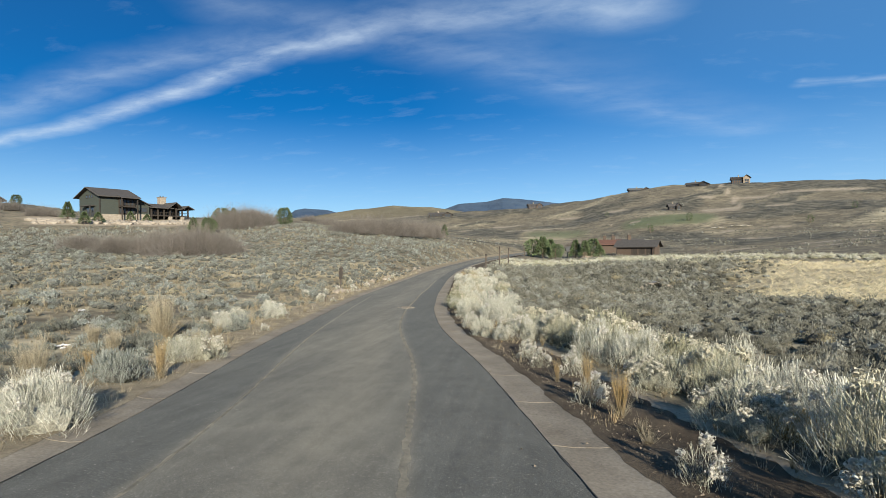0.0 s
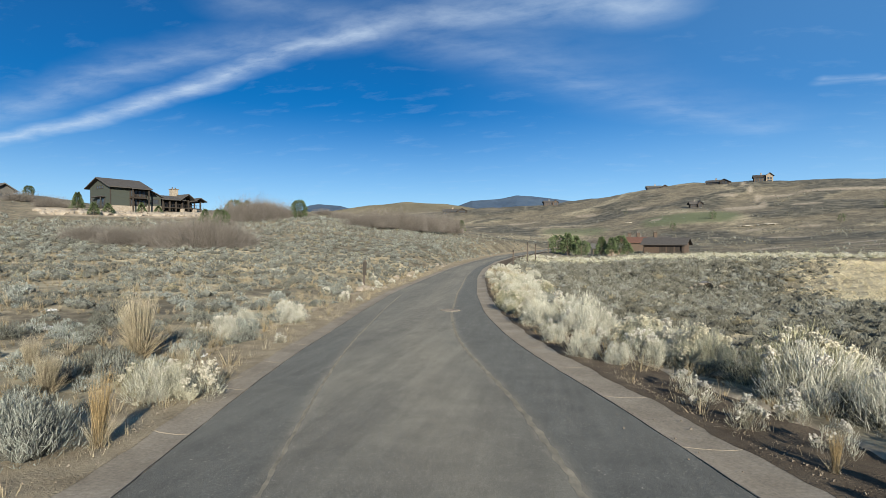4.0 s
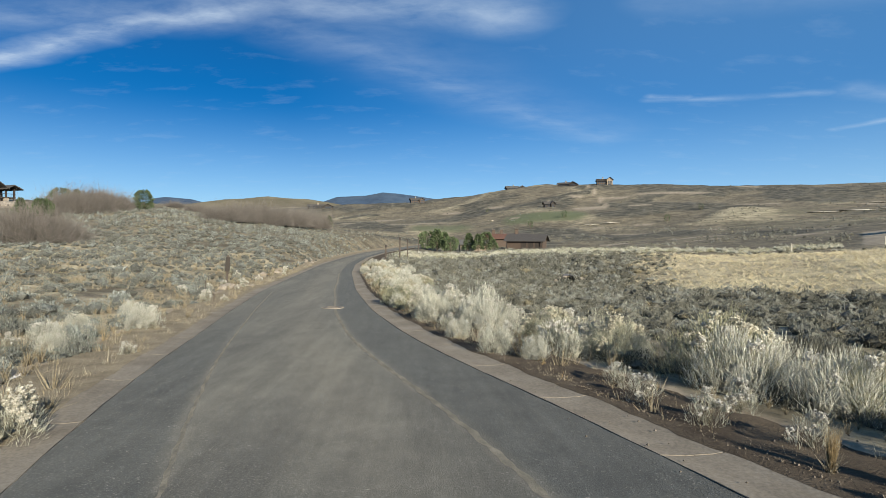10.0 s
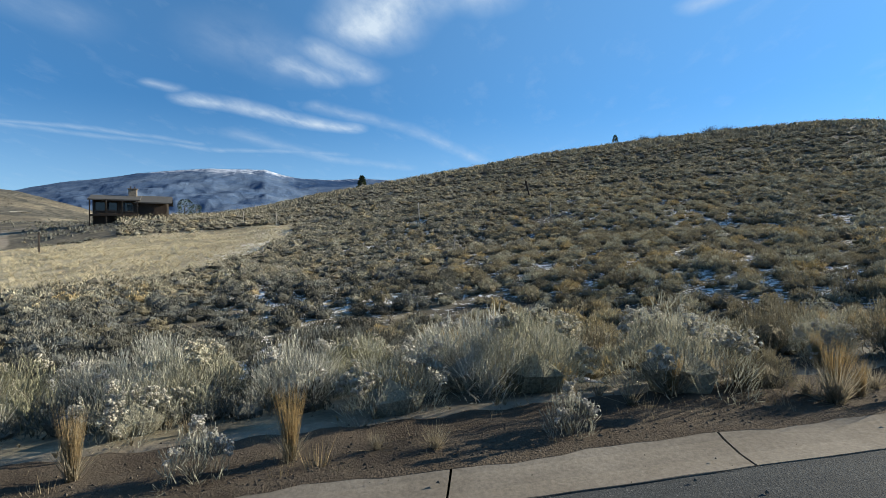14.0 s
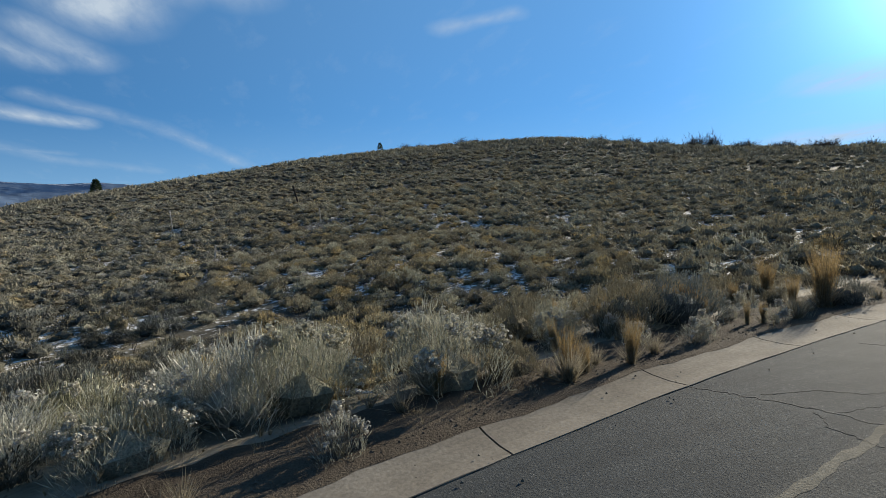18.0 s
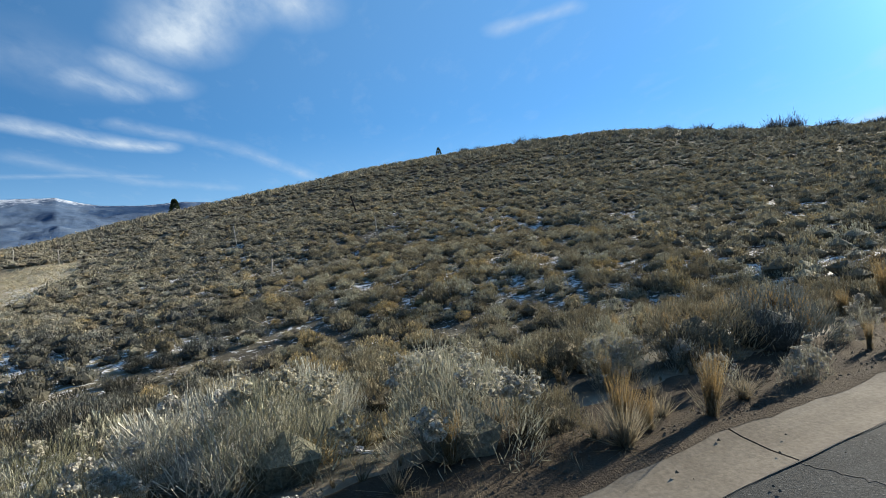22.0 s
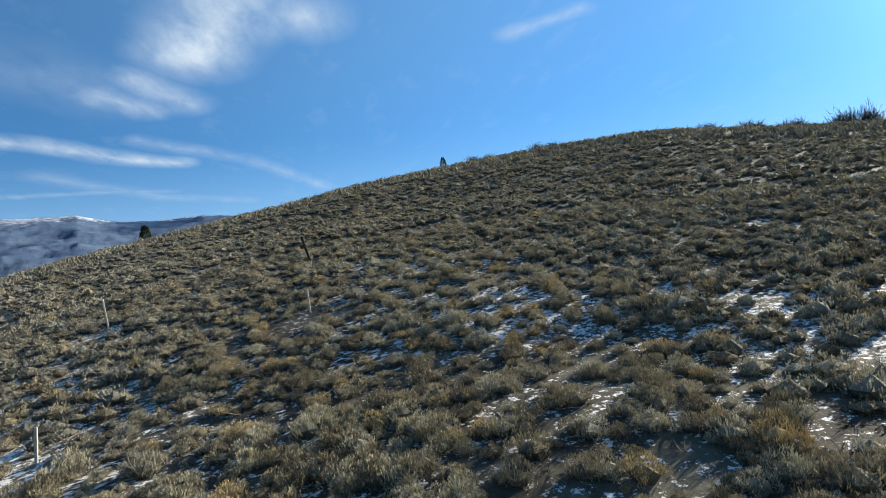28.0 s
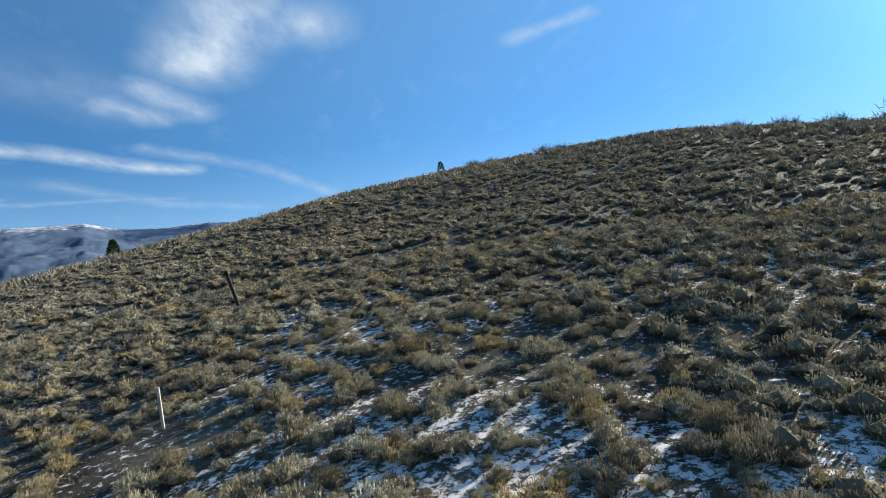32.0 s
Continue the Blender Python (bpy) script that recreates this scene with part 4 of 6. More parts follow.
def mass(name, label, category, protos, xs, ys, size, tint, mat, sink=0.03):
    """Many bushes joined: each takes one of the prototypes, turned, scaled and set on the land."""
    zs = height(xs, ys) - sink
    V, T, L, N = [], [], [], []
    pick = rng.integers(0, len(protos), len(xs))
    turn = rng.uniform(0, math.tau, len(xs))
    for k, (v, tip, leaf) in enumerate(protos):
        sel = np.nonzero(pick == k)[0]
        if not len(sel):
            continue
        c, s = np.cos(turn[sel])[:, None], np.sin(turn[sel])[:, None]
        sz = size[sel][:, None]
        flat_ = rng.uniform(0.8, 1.2, len(sel))[:, None]
        x = (v[None, :, 0] * c - v[None, :, 1] * s) * sz + xs[sel][:, None]
        y = (v[None, :, 0] * s + v[None, :, 1] * c) * sz + ys[sel][:, None]
        z = v[None, :, 2] * sz * flat_ + zs[sel][:, None]
        V.append(np.stack([x, y, z], -1).reshape(-1, 3))
        T.append(np.tile(tip, len(sel)))
        L.append(np.tile(leaf, len(sel)))
        N.append(np.repeat(tint[sel], len(tip)))
    V = np.concatenate(V)
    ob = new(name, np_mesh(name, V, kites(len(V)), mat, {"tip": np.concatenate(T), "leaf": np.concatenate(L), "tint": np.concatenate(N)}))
    return tagged(ob, label, category, kind="stuff")


def scatter(n, b0, b1, r0, r1, even=True):
    """Random places in a sector round the bend."""
    b = np.radians(rng.uniform(b0, b1, n))
    r = np.sqrt(rng.uniform(r0 * r0, r1 * r1, n)) if even else np.exp(rng.uniform(np.log(r0), np.log(r1), n))
    return HERE[0] - r * np.sin(b), HERE[1] + r * np.cos(b)


def keep_off(x, y, gap):
    return off_road(x, y) > gap


def sage(seed, lobes, per, length, width, core=(7, 1), spread=0.60, tall=0.54, inner=0.62, dome_shade=(0.30, 0.65)):
    """A sagebrush: a mound of leafy lobes, each set with short upright sprays, over an inside toned dark for twigs and
    their shade.
    """
    g = np.random.default_rng(seed)
    up = np.array([0, 0, 1.0])
    squash = np.array([1, 1, tall / spread])

    def unit(v):
        return v / (np.linalg.norm(v, axis=1, keepdims=True) + 1e-9)

    ang = np.arange(lobes) * 2.4 + g.uniform(0, math.tau) + g.normal(0, 0.25, lobes)
    rise = np.arcsin(np.clip((np.arange(lobes) + 0.5) / lobes * 0.9 + 0.08 + g.normal(0, 0.05, lobes), 0.05, 1.0))
    axis = np.stack([np.cos(rise) * np.cos(ang), np.cos(rise) * np.sin(ang), np.sin(rise)], -1)
    mid = axis * (spread * 0.66 * g.uniform(0.78, 1.15, lobes))[:, None] * squash
    rad = g.uniform(0.24, 0.40, lobes) * spread
    which = np.repeat(np.arange(lobes), per)
    n = len(which)
    d = unit(g.normal(0, 1, (n, 3)) + 0.85 * axis[which] + 0.45 * up)
    p = mid[which] + d * rad[which][:, None] * squash * g.uniform(0.85, 1.1, (n, 1))
    p[:, 2] = np.maximum(p[:, 2], 0.03)
    way = unit(0.55 * d + 0.75 * up + g.normal(0, 0.25, (n, 3)))
    side = unit(np.cross(way, d) + g.normal(0, 0.32, (n, 3))) * (width * g.uniform(0.6, 1.3, n))[:, None]
    run = way * (length * g.uniform(0.55, 1.3, n))[:, None]
    lo, hi = p - 0.55 * run, p + 0.45 * run
    fan = (g.uniform(0, 1, n) < 0.55)[:, None]
    v = np.stack([np.where(fan, lo, lo - side), np.where(fan, hi + side, lo + side), np.where(fan, hi - side * 0.9 - run * g.uniform(-0.15, 0.25, (n, 1)), hi)], 1)
    # sprays darker towards the bush's heart, shade put in as colour
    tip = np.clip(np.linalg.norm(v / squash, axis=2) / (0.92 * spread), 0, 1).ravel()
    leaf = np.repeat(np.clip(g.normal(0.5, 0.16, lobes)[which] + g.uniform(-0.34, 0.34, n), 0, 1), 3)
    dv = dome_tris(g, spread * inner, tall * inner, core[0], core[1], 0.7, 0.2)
    # dome painted from a shaded foot to a brighter top
    dt = dome_shade[0] + (dome_shade[1] - dome_shade[0]) * np.clip(dv[:, 2] / (tall * inner), 0, 1)
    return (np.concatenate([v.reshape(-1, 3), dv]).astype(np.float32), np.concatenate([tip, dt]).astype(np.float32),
            np.concatenate([leaf, np.repeat(g.uniform(0.1, 0.85, len(dv) // 3), 3)]).astype(np.float32))


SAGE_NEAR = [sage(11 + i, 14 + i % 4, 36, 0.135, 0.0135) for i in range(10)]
SAGE_MID = [sage(31 + i, 10 + i % 3, 14, 0.12, 0.024, (7, 1), inner=0.74, dome_shade=(0.30, 0.75)) for i in range(9)]
SAGE_FAR = [sage(51 + i, 7, 6, 0.15, 0.034, (6, 1), inner=0.70, dome_shade=(0.30, 0.65)) for i in range(9)]
SAGE_DOT = [sage(61 + i, 5, 2, 0.17, 0.065, (5, 0), inner=0.78, dome_shade=(0.35, 0.8)) for i in range(8)]
STRAW_NEAR = [tuft_mesh(71 + i, 34, 0.34, 0.62, 0.011, 0.55, (0.0, 0.08), short=0.4) for i in range(6)]
STRAW_FAR = [tuft_mesh(81 + i, 9, 0.60, 0.42, 0.016, 0.6, (0.0, 0.05), short=0.5) for i in range(5)]


def tints(n, gold=0.06):
    t = np.clip(rng.beta(1.0, 1.3, n) * 0.86, 0, 0.86)
    return np.where(rng.uniform(0, 1, n) < gold, rng.uniform(0.88, 1.0, n), t)


def sizes(n, mean, var=0.35):
    return mean * np.exp(rng.normal(0, var, n))


def gate(x, y, amount, drift=0.45):
    """Clearings: keeps a share of the bushes, in drifts."""
    f = 0.5 + 0.9 * uneven(x, y, 0.08, 0.33)
    return rng.uniform(0, 1, len(x)) < np.clip(amount + (f - 0.5) * drift, 0.05, 1)


def way_gap(x, y):
    """Distance from the line that climbs from the bend over the hillside."""
    ax, ay, ex, ey = -2.6, 6.9, 52.6, -12.4
    u = np.clip(((x - ax) * ex + (y - ay) * ey) / (ex * ex + ey * ey), 0, 1)
    return np.hypot(x - ax - u * ex, y - ay - u * ey)


def cover_land(names, label, x, y, reach, mean, gold, mat, category="sagebrush"):
    """Four masses from near to far, coarser with distance."""
    for name, lab, protos, lo, hi, size in zip(names, label, (SAGE_NEAR, SAGE_MID, SAGE_FAR, SAGE_DOT), (0, 11, 31, 88), (11, 31, 88, 1e9), mean):
        k = (reach >= lo) & (reach < hi)
        if k.sum() > 20:
            mass(name, lab, category, protos, x[k], y[k], np.minimum(sizes(k.sum(), size, 0.32), size * 1.7), tints(k.sum(), gold), mat)


STAKES = ((61.2, 15.0, 2.2, -5), (40.8, 9.65, 1.3, 4), (52.7, 0.4, 1.5, -2), (85.2, 48.3, 2.2, 2), (79.0, 40.0, 1.8, 0))
LEANING_POST = (70.9, 1.05)


def clear_of_stakes(x, y):
    """Open ground round the post and the survey stakes on the hillside."""
    ok = np.ones(len(x), bool)
    for px, py in [LEANING_POST] + [p[:2] for p in STAKES]:
        ex, ey = px + 2.6, py - 6.9
        far = math.hypot(ex, ey)
        along, aside = ((x - px) * ex + (y - py) * ey) / far, np.abs((x - px) * ey - (y - py) * ex) / far
        ok &= ~((along > -3.0) & (along < 0.8) & (aside < 0.9))
    return ok


# the hillside, thick with bushes up to its crest
x, y = scatter(16500, -165, -46, 8, 80)
x3, y3 = scatter(33000, -165, -54, 64, 196)
thin = rng.uniform(0, 1, len(x3)) < np.interp(np.hypot(x3 - HERE[0], y3 - HERE[1]), [64, 80, 120, 196], [0.15, 1.0, 0.95, 0.85])
x, y = np.concatenate([x, x3[thin]]), np.concatenate([y, y3[thin]])
k = keep_off(x, y, 2.6) & (meadow_mask(x, y) < 0.3) & (gate(x, y, 0.82, 0.32) | (np.hypot(x - HERE[0], y - HERE[1]) > 90))
k &= clear_of_stakes(x, y) & (np.hypot(x - 8.8, y + 2.3) > 1.7)
x, y = x[k], y[k]
pale_side = rng.uniform(0, 1, len(x)) < smoothstep(-104, -76, polar(x, y)[0]) * 0.85 * smoothstep(26, 46, polar(x, y)[1])
grey_side = ~pale_side & (rng.uniform(0, 1, len(x)) < smoothstep(-98, -68, polar(x, y)[0]) * (1 - smoothstep(26, 42, polar(x, y)[1])))
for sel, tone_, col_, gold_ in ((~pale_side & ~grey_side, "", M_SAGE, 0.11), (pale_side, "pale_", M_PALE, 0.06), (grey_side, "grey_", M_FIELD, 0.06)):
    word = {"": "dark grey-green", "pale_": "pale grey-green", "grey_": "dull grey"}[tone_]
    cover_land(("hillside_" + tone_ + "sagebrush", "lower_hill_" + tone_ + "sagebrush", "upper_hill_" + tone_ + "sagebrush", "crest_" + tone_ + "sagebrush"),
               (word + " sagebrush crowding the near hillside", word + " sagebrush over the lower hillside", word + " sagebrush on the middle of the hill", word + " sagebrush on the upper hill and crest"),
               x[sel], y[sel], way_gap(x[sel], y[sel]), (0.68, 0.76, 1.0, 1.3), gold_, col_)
x, y = scatter(12000, -108, -55, 24, 190)
k = (meadow_mask(x, y) < 0.3) & keep_off(x, y, 3.0)
mass("hillside_grass", "pale dry grass between the hillside bushes", "grass", STRAW_FAR, x[k], y[k], sizes(k.sum(), 0.55), rng.uniform(0, 0.85, k.sum()), M_STRAW)
x, y = scatter(9000, -160, -60, 12, 70)
k = keep_off(x, y, 3.0) & (meadow_mask(x, y) < 0.3) & (way_gap(x, y) < 24)
mass("hillside_bunch_grass", "short pale bunch grass between the near bushes", "grass", STRAW_FAR, x[k], y[k], sizes(k.sum(), 0.40), rng.uniform(0, 0.9, k.sum()), M_STRAW)
# small seedlings and dead brush between them
x, y = scatter(7000, -165, -46, 9, 66)
k = keep_off(x, y, 2.4) & (meadow_mask(x, y) < 0.3) & (way_gap(x, y) < 22)
mass("hillside_undergrowth", "small twiggy growth between the sagebrush", "scrub", [tuft_mesh(91 + i, 26, 0.6, 0.6, 0.012, 0.9, (0.0, 0.4), clump=7) for i in range(5)], x[k], y[k], sizes(k.sum(), 0.42), tints(k.sum(), 0.2), M_BARE)
# flat between road, bank and meadow
x, y = scatter(9500, -52, 6, 8, 92)
k = keep_off(x, y, 3.0) & (meadow_mask(x, y) < rng.uniform(0.05, 0.75, len(x))) & gate(x, y, 0.85, 0.3)
x, y = x[k], y[k]
cover_land(("field_sagebrush", "field_sagebrush_beyond", "ditch_sagebrush"), ("dark grey sagebrush on the low flat beside the road", "dark grey sagebrush on the flat", "grey sagebrush on the flat near the ditch"),
           x, y, np.hypot(x - HERE[0], y - HERE[1]) - 10, (0.62, 0.68, 0.80), 0.03, M_FIELD)
# plain on the house side
x, y = scatter(13500, 3, 66, 7, 135)
k = keep_off(x, y, 1.6) & gate(x, y, 0.82, 0.4) & ~((np.abs((x + 14.9) * 0.953 + (y - 45.0) * 0.304) < 1.1) & (y > 35) & (y < 45.8)) & ~((np.abs(polar(x, y)[0] - 41) < 8.5) & (polar(x, y)[1] > 124))
x, y = x[k], y[k]
cover_land(("plain_sagebrush", "plain_sagebrush_beyond", "knoll_sagebrush", "knoll_top_sagebrush"), ("pale silver sagebrush on the open plain", "pale silver sagebrush farther over the plain", "pale sagebrush over the knoll", "pale sagebrush round the knoll top"),
           x, y, np.hypot(x - HERE[0], y - HERE[1]) - 9, (0.56, 0.60, 0.70, 0.8), 0.03, M_PLAIN)
x, y = scatter(30000, -62, 66, 95, 560, even=False)
k = keep_off(x, y, 2.0) & (meadow_mask(x, y) < 0.2) & (rng.uniform(0, 1, len(x)) < np.clip(0.35 + 0.9 * uneven(x, y, 0.017, 0.08), 0.06, 0.95)) & ~((np.abs(polar(x, y)[0] + 44.3) < 2.6) & (polar(x, y)[1] < 152)) & ~((polar(x, y)[0] < -26) & (np.abs(polar(x, y)[1] - 95) < 2)) & ~((np.abs(polar(x, y)[0] - 41) < 8) & (np.abs(polar(x, y)[1] - 148) < 18))
x, y = x[k], y[k]
mass("distant_scrub", "dark low scrub dotted over the far slopes", "scrub", SAGE_DOT, x, y, np.minimum(sizes(len(x), 0.8), 1.4) * np.interp(np.hypot(x, y), [95, 560], [0.9, 1.4]), tints(len(x), 0.03), M_FIELD)
# the steep bank beyond the ditch and the pale brush along its top
x, y = scatter(1600, -24, 1, 64, 88)
k = keep_off(x, y, 2.0) & (meadow_mask(x, y) < rng.uniform(0.05, 0.75, len(x)))
mass("bank_sagebrush", "tall dark sagebrush on the ditch bank", "sagebrush", SAGE_FAR, x[k], y[k], np.minimum(sizes(k.sum(), 1.2, 0.25), 1.8), tints(k.sum(), 0.02), M_FIELD)
x, y = scatter(2200, -46, 1, 84, 108)
k = keep_off(x, y, 2.0) & (meadow_mask(x, y) < 0.3) & ((polar(x, y)[0] > -22) | (np.abs(polar(x, y)[1] - 95) > 2.4)) & ((polar(x, y)[0] > -41) | (polar(x, y)[1] < 90))
mass("bank_brush", "pale rabbitbrush along the top of the bank", "rabbitbrush", SAGE_FAR, x[k], y[k], np.minimum(sizes(k.sum(), 0.9, 0.25), 1.3), rng.uniform(0.3, 0.85, k.sum()), M_RABBIT)
# straw
x, y = scatter(30000, -72, -14, 42, 99)
k = meadow_mask(x, y) > rng.uniform(0.15, 0.8, len(x))
x, y = x[k], y[k]
mass("meadow_grass", "pale golden dry meadow grass", "grass", STRAW_FAR, x, y, sizes(len(x), 0.60), rng.uniform(0, 0.9, len(x)), M_MEADOW)
x, y = scatter(15000, 0, 62, 6.5, 66)
k = keep_off(x, y, 0.5) & gate(x, y, 0.55)
x, y = x[k], y[k]
mass("plain_grass", "dry bunch grass between the sagebrush", "grass", STRAW_NEAR, x, y, sizes(len(x), 0.48), rng.uniform(0, 0.85, len(x)), M_STRAW)
ys_ = rng.uniform(-25, 80, 5200)
o = rng.gamma(1.3, 0.55, 5200)
xr = road_r(ys_) + RW + 0.12 + o
mass("verge_grass", "sparse dry grass along the road shoulder", "grass", STRAW_NEAR, xr, ys_, sizes(5200, 0.36, 0.4) * np.interp(ys_, [-25, 14, 24, 80], [0.8, 0.9, 1.25, 1.35]), rng.uniform(0, 1, 5200), M_STRAW, sink=-0.02)
ys_ = rng.uniform(-10, 80, 3600)
xl = road_l(ys_) - LW - 0.04 - rng.gamma(1.6, 0.5, 3600)
mass("verge_grass_plain_side", "dry grass along the opposite shoulder", "grass", STRAW_NEAR, xl, ys_, sizes(3600, 0.42, 0.4), rng.uniform(0, 0.9, 3600), M_STRAW, sink=-0.02)

# ---- placing helpers ----
EYE_Z = 2.44


def on_line(bearing, rise, near=12.0, far=700.0):
    """Where a sight line from the bend, at that bearing and rise (degrees), meets the land."""
    r = np.exp(np.linspace(np.log(near), np.log(far), 900))
    x, y = HERE[0] - r * math.sin(radians(bearing)), HERE[1] + r * math.cos(radians(bearing))
    z = height(x, y)
    hit = np.nonzero(z >= EYE_Z + r * math.tan(radians(rise)))[0]
    i = int(hit[0]) if len(hit) else int(np.argmin(np.abs(r - far)))
    return float(x[i]), float(y[i]), float(z[i])


def facing(x, y, z, extra=0.0):
    """A pose at a place whose +x runs to the right and +y away, as seen from the bend."""
    b = math.degrees(math.atan2(-(x - HERE[0]), y - HERE[1]))
    return pose(x, y, z, 0, 0, b + extra)


def kite_part(name, data, mat, parent, tint, label=""):
    v, tip, leaf = data
    t = np.full(len(tip), tint) if np.isscalar(tint) else tint
    ob = new(name, np_mesh(name, v, kites(len(v)), mat, {"tip": tip, "leaf": leaf, "tint": t}))
    ob.parent = parent
    return tagged(ob, label)


def heads_at(seed, pts, size, balls=4, n=8):
    """Dry flower clusters: at each point a few small balls of facets that face outwards."""
    g = np.random.default_rng(seed)
    c = (pts[:, None] + g.normal(0, 1, (len(pts), balls, 3)) * np.array([0.62, 0.62, 0.40]) * size).reshape(-1, 1, 3)
    k = len(c)
    d = g.normal(0, 1, (k, n, 3)) + np.array([0, 0, 0.5])
    d /= np.linalg.norm(d, axis=2, keepdims=True)
    s = size * g.uniform(0.42, 0.80, (k, 1, 1))
    a = np.cross(d, g.normal(0, 1, (k, n, 3)))
    a /= np.linalg.norm(a, axis=2, keepdims=True) + 1e-9
    b = np.cross(d, a)
    v = np.stack([c + d * s + a * s * 0.75, c + d * s - a * s * 0.4 + b * s * 0.65, c + d * s * 0.85 - a * s * 0.4 - b * s * 0.65], 2).reshape(-1, 3)
    # facets that face down get a darker tone, shade put into the colour
    tip = np.repeat(np.clip(0.78 + 0.22 * d[..., 2], 0, 1).reshape(-1), 3)
    return v.astype(np.float32), tip.astype(np.float32), np.repeat(g.uniform(0, 1, k * n), 3).astype(np.float32)


# ---- roadside shrubs: prototypes ----
def rabbitbrush(seed, label, n, spread, tall, tint, heads, head_size, head_tint, lean=0.9, width=0.0048, spray=0.20, stems=110, lobes=24):
    """A mound of upright wiry sprays in lobes, a fountain of stems from one foot, and flower clusters over the crown."""
    ob = thing("rabbitbrush", pose(0, 0, -60), label, "shrub", "shrubs beside the road")
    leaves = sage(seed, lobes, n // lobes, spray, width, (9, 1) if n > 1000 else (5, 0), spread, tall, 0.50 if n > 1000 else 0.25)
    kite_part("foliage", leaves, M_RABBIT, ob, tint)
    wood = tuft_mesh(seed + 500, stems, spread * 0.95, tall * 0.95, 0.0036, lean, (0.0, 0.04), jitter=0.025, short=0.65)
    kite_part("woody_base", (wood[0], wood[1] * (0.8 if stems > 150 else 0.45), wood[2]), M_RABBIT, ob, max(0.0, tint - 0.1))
    if heads:
        g = np.random.default_rng(seed + 9)
        tops = leaves[0].reshape(-1, 3, 3)[: lobes * (n // lobes)].mean(1)
        out = np.linalg.norm(tops / np.array([spread, spread, tall]), axis=1) + 0.35 * tops[:, 2] / tall
        high = np.argsort(-out)[: int(n * 0.4)]
        mids = tops[g.choice(high, max(5, heads // 10), replace=False)]
        near = np.min(np.linalg.norm(tops[high][:, None] - mids[None], axis=2), axis=1) + g.uniform(0, 0.16, len(high))
        sel = high[np.argsort(near)[:heads]]
        tagged(kite_part("bloom", heads_at(seed + 3, tops[sel] * 1.06, head_size), M_BLOOM, ob, head_tint, "dry creamy flower heads"), kind="stuff")
    return ob


def sage_shrub(seed, label, mat, tint):
    ob = thing("sagebrush_shrub", pose(0, 0, -60), label, "shrub", "shrubs beside the road")
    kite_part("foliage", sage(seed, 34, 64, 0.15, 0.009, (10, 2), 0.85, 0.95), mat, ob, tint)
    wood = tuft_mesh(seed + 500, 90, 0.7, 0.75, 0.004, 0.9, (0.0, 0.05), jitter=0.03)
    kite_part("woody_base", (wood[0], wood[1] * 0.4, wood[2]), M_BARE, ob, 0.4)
    return ob


def grass_clump(seed, label, n, spread, tall, tint, lean=0.34, mat=M_STRAW, width=0.0040):
    ob = thing("grass_clump", pose(0, 0, -60), label, "grass", "grass clumps beside the road")
    kite_part("tuft", tuft_mesh(seed, n, spread, tall, width, lean, (0.0, 0.06), jitter=0.05, lobe=0.1, short=0.45), mat, ob, tint)
    b = tuft_mesh(seed + 40, n // 3, spread * 1.15, tall * 0.55, width, lean * 1.5, (0.0, 0.05), jitter=0.06, short=0.3)
    kite_part("skirt", b, mat, ob, max(0.0, tint - 0.25))
    return ob


PROTO = {
    "R": [rabbitbrush(101, "rabbitbrush with pale yellow dried flower heads", 2000, 0.70, 1.0, 0.50, 115, 0.038, 0.55),
          rabbitbrush(102, "spreading rabbitbrush with creamy yellow seed heads", 2000, 0.78, 1.0, 0.60, 140, 0.040, 0.66),
          rabbitbrush(103, "olive rabbitbrush with sparse yellow flower heads", 2200, 0.74, 1.0, 0.28, 70, 0.036, 0.60)],
    "S": [rabbitbrush(111, "silvery grey rabbitbrush with bare wispy stems", 1700, 0.76, 1.0, 0.78, 40, 0.036, 0.78, spray=0.34, stems=260),
          rabbitbrush(112, "pale silver shrub with fine upright stems", 1800, 0.70, 1.0, 0.74, 0, 0.02, 0.7, spray=0.36, stems=260)],
    "W": [rabbitbrush(121, "small shrub with whitish seed heads on dirt", 340, 0.58, 0.95, 0.66, 44, 0.060, 0.78, 0.62, 0.008, 0.34, 90, 14),
          rabbitbrush(122, "low dry shrub with pale seed heads", 340, 0.62, 0.95, 0.72, 30, 0.056, 0.78, 0.66, 0.008, 0.34, 90, 12)],
    "D": [sage_shrub(131, "grey-green big sagebrush with soft leaves", M_SAGE, 0.25),
          sage_shrub(132, "blue-grey sagebrush with dense foliage", M_PLAIN, 0.55)],
    "G": [grass_clump(141, "tall golden dry bunch grass", 420, 0.46, 1.0, 0.90, lean=0.26),
          grass_clump(142, "upright tawny grass clump with loose blades", 380, 0.50, 1.0, 0.94, lean=0.32)],
    "g": [grass_clump(151, "short tawny grass tuft on the shoulder", 130, 0.75, 1.0, 0.80, lean=0.5, width=0.009)],
    "P": [grass_clump(161, "big pale straw-coloured grass clump", 1500, 0.62, 1.0, 0.66, lean=0.30, width=0.0045)],
}
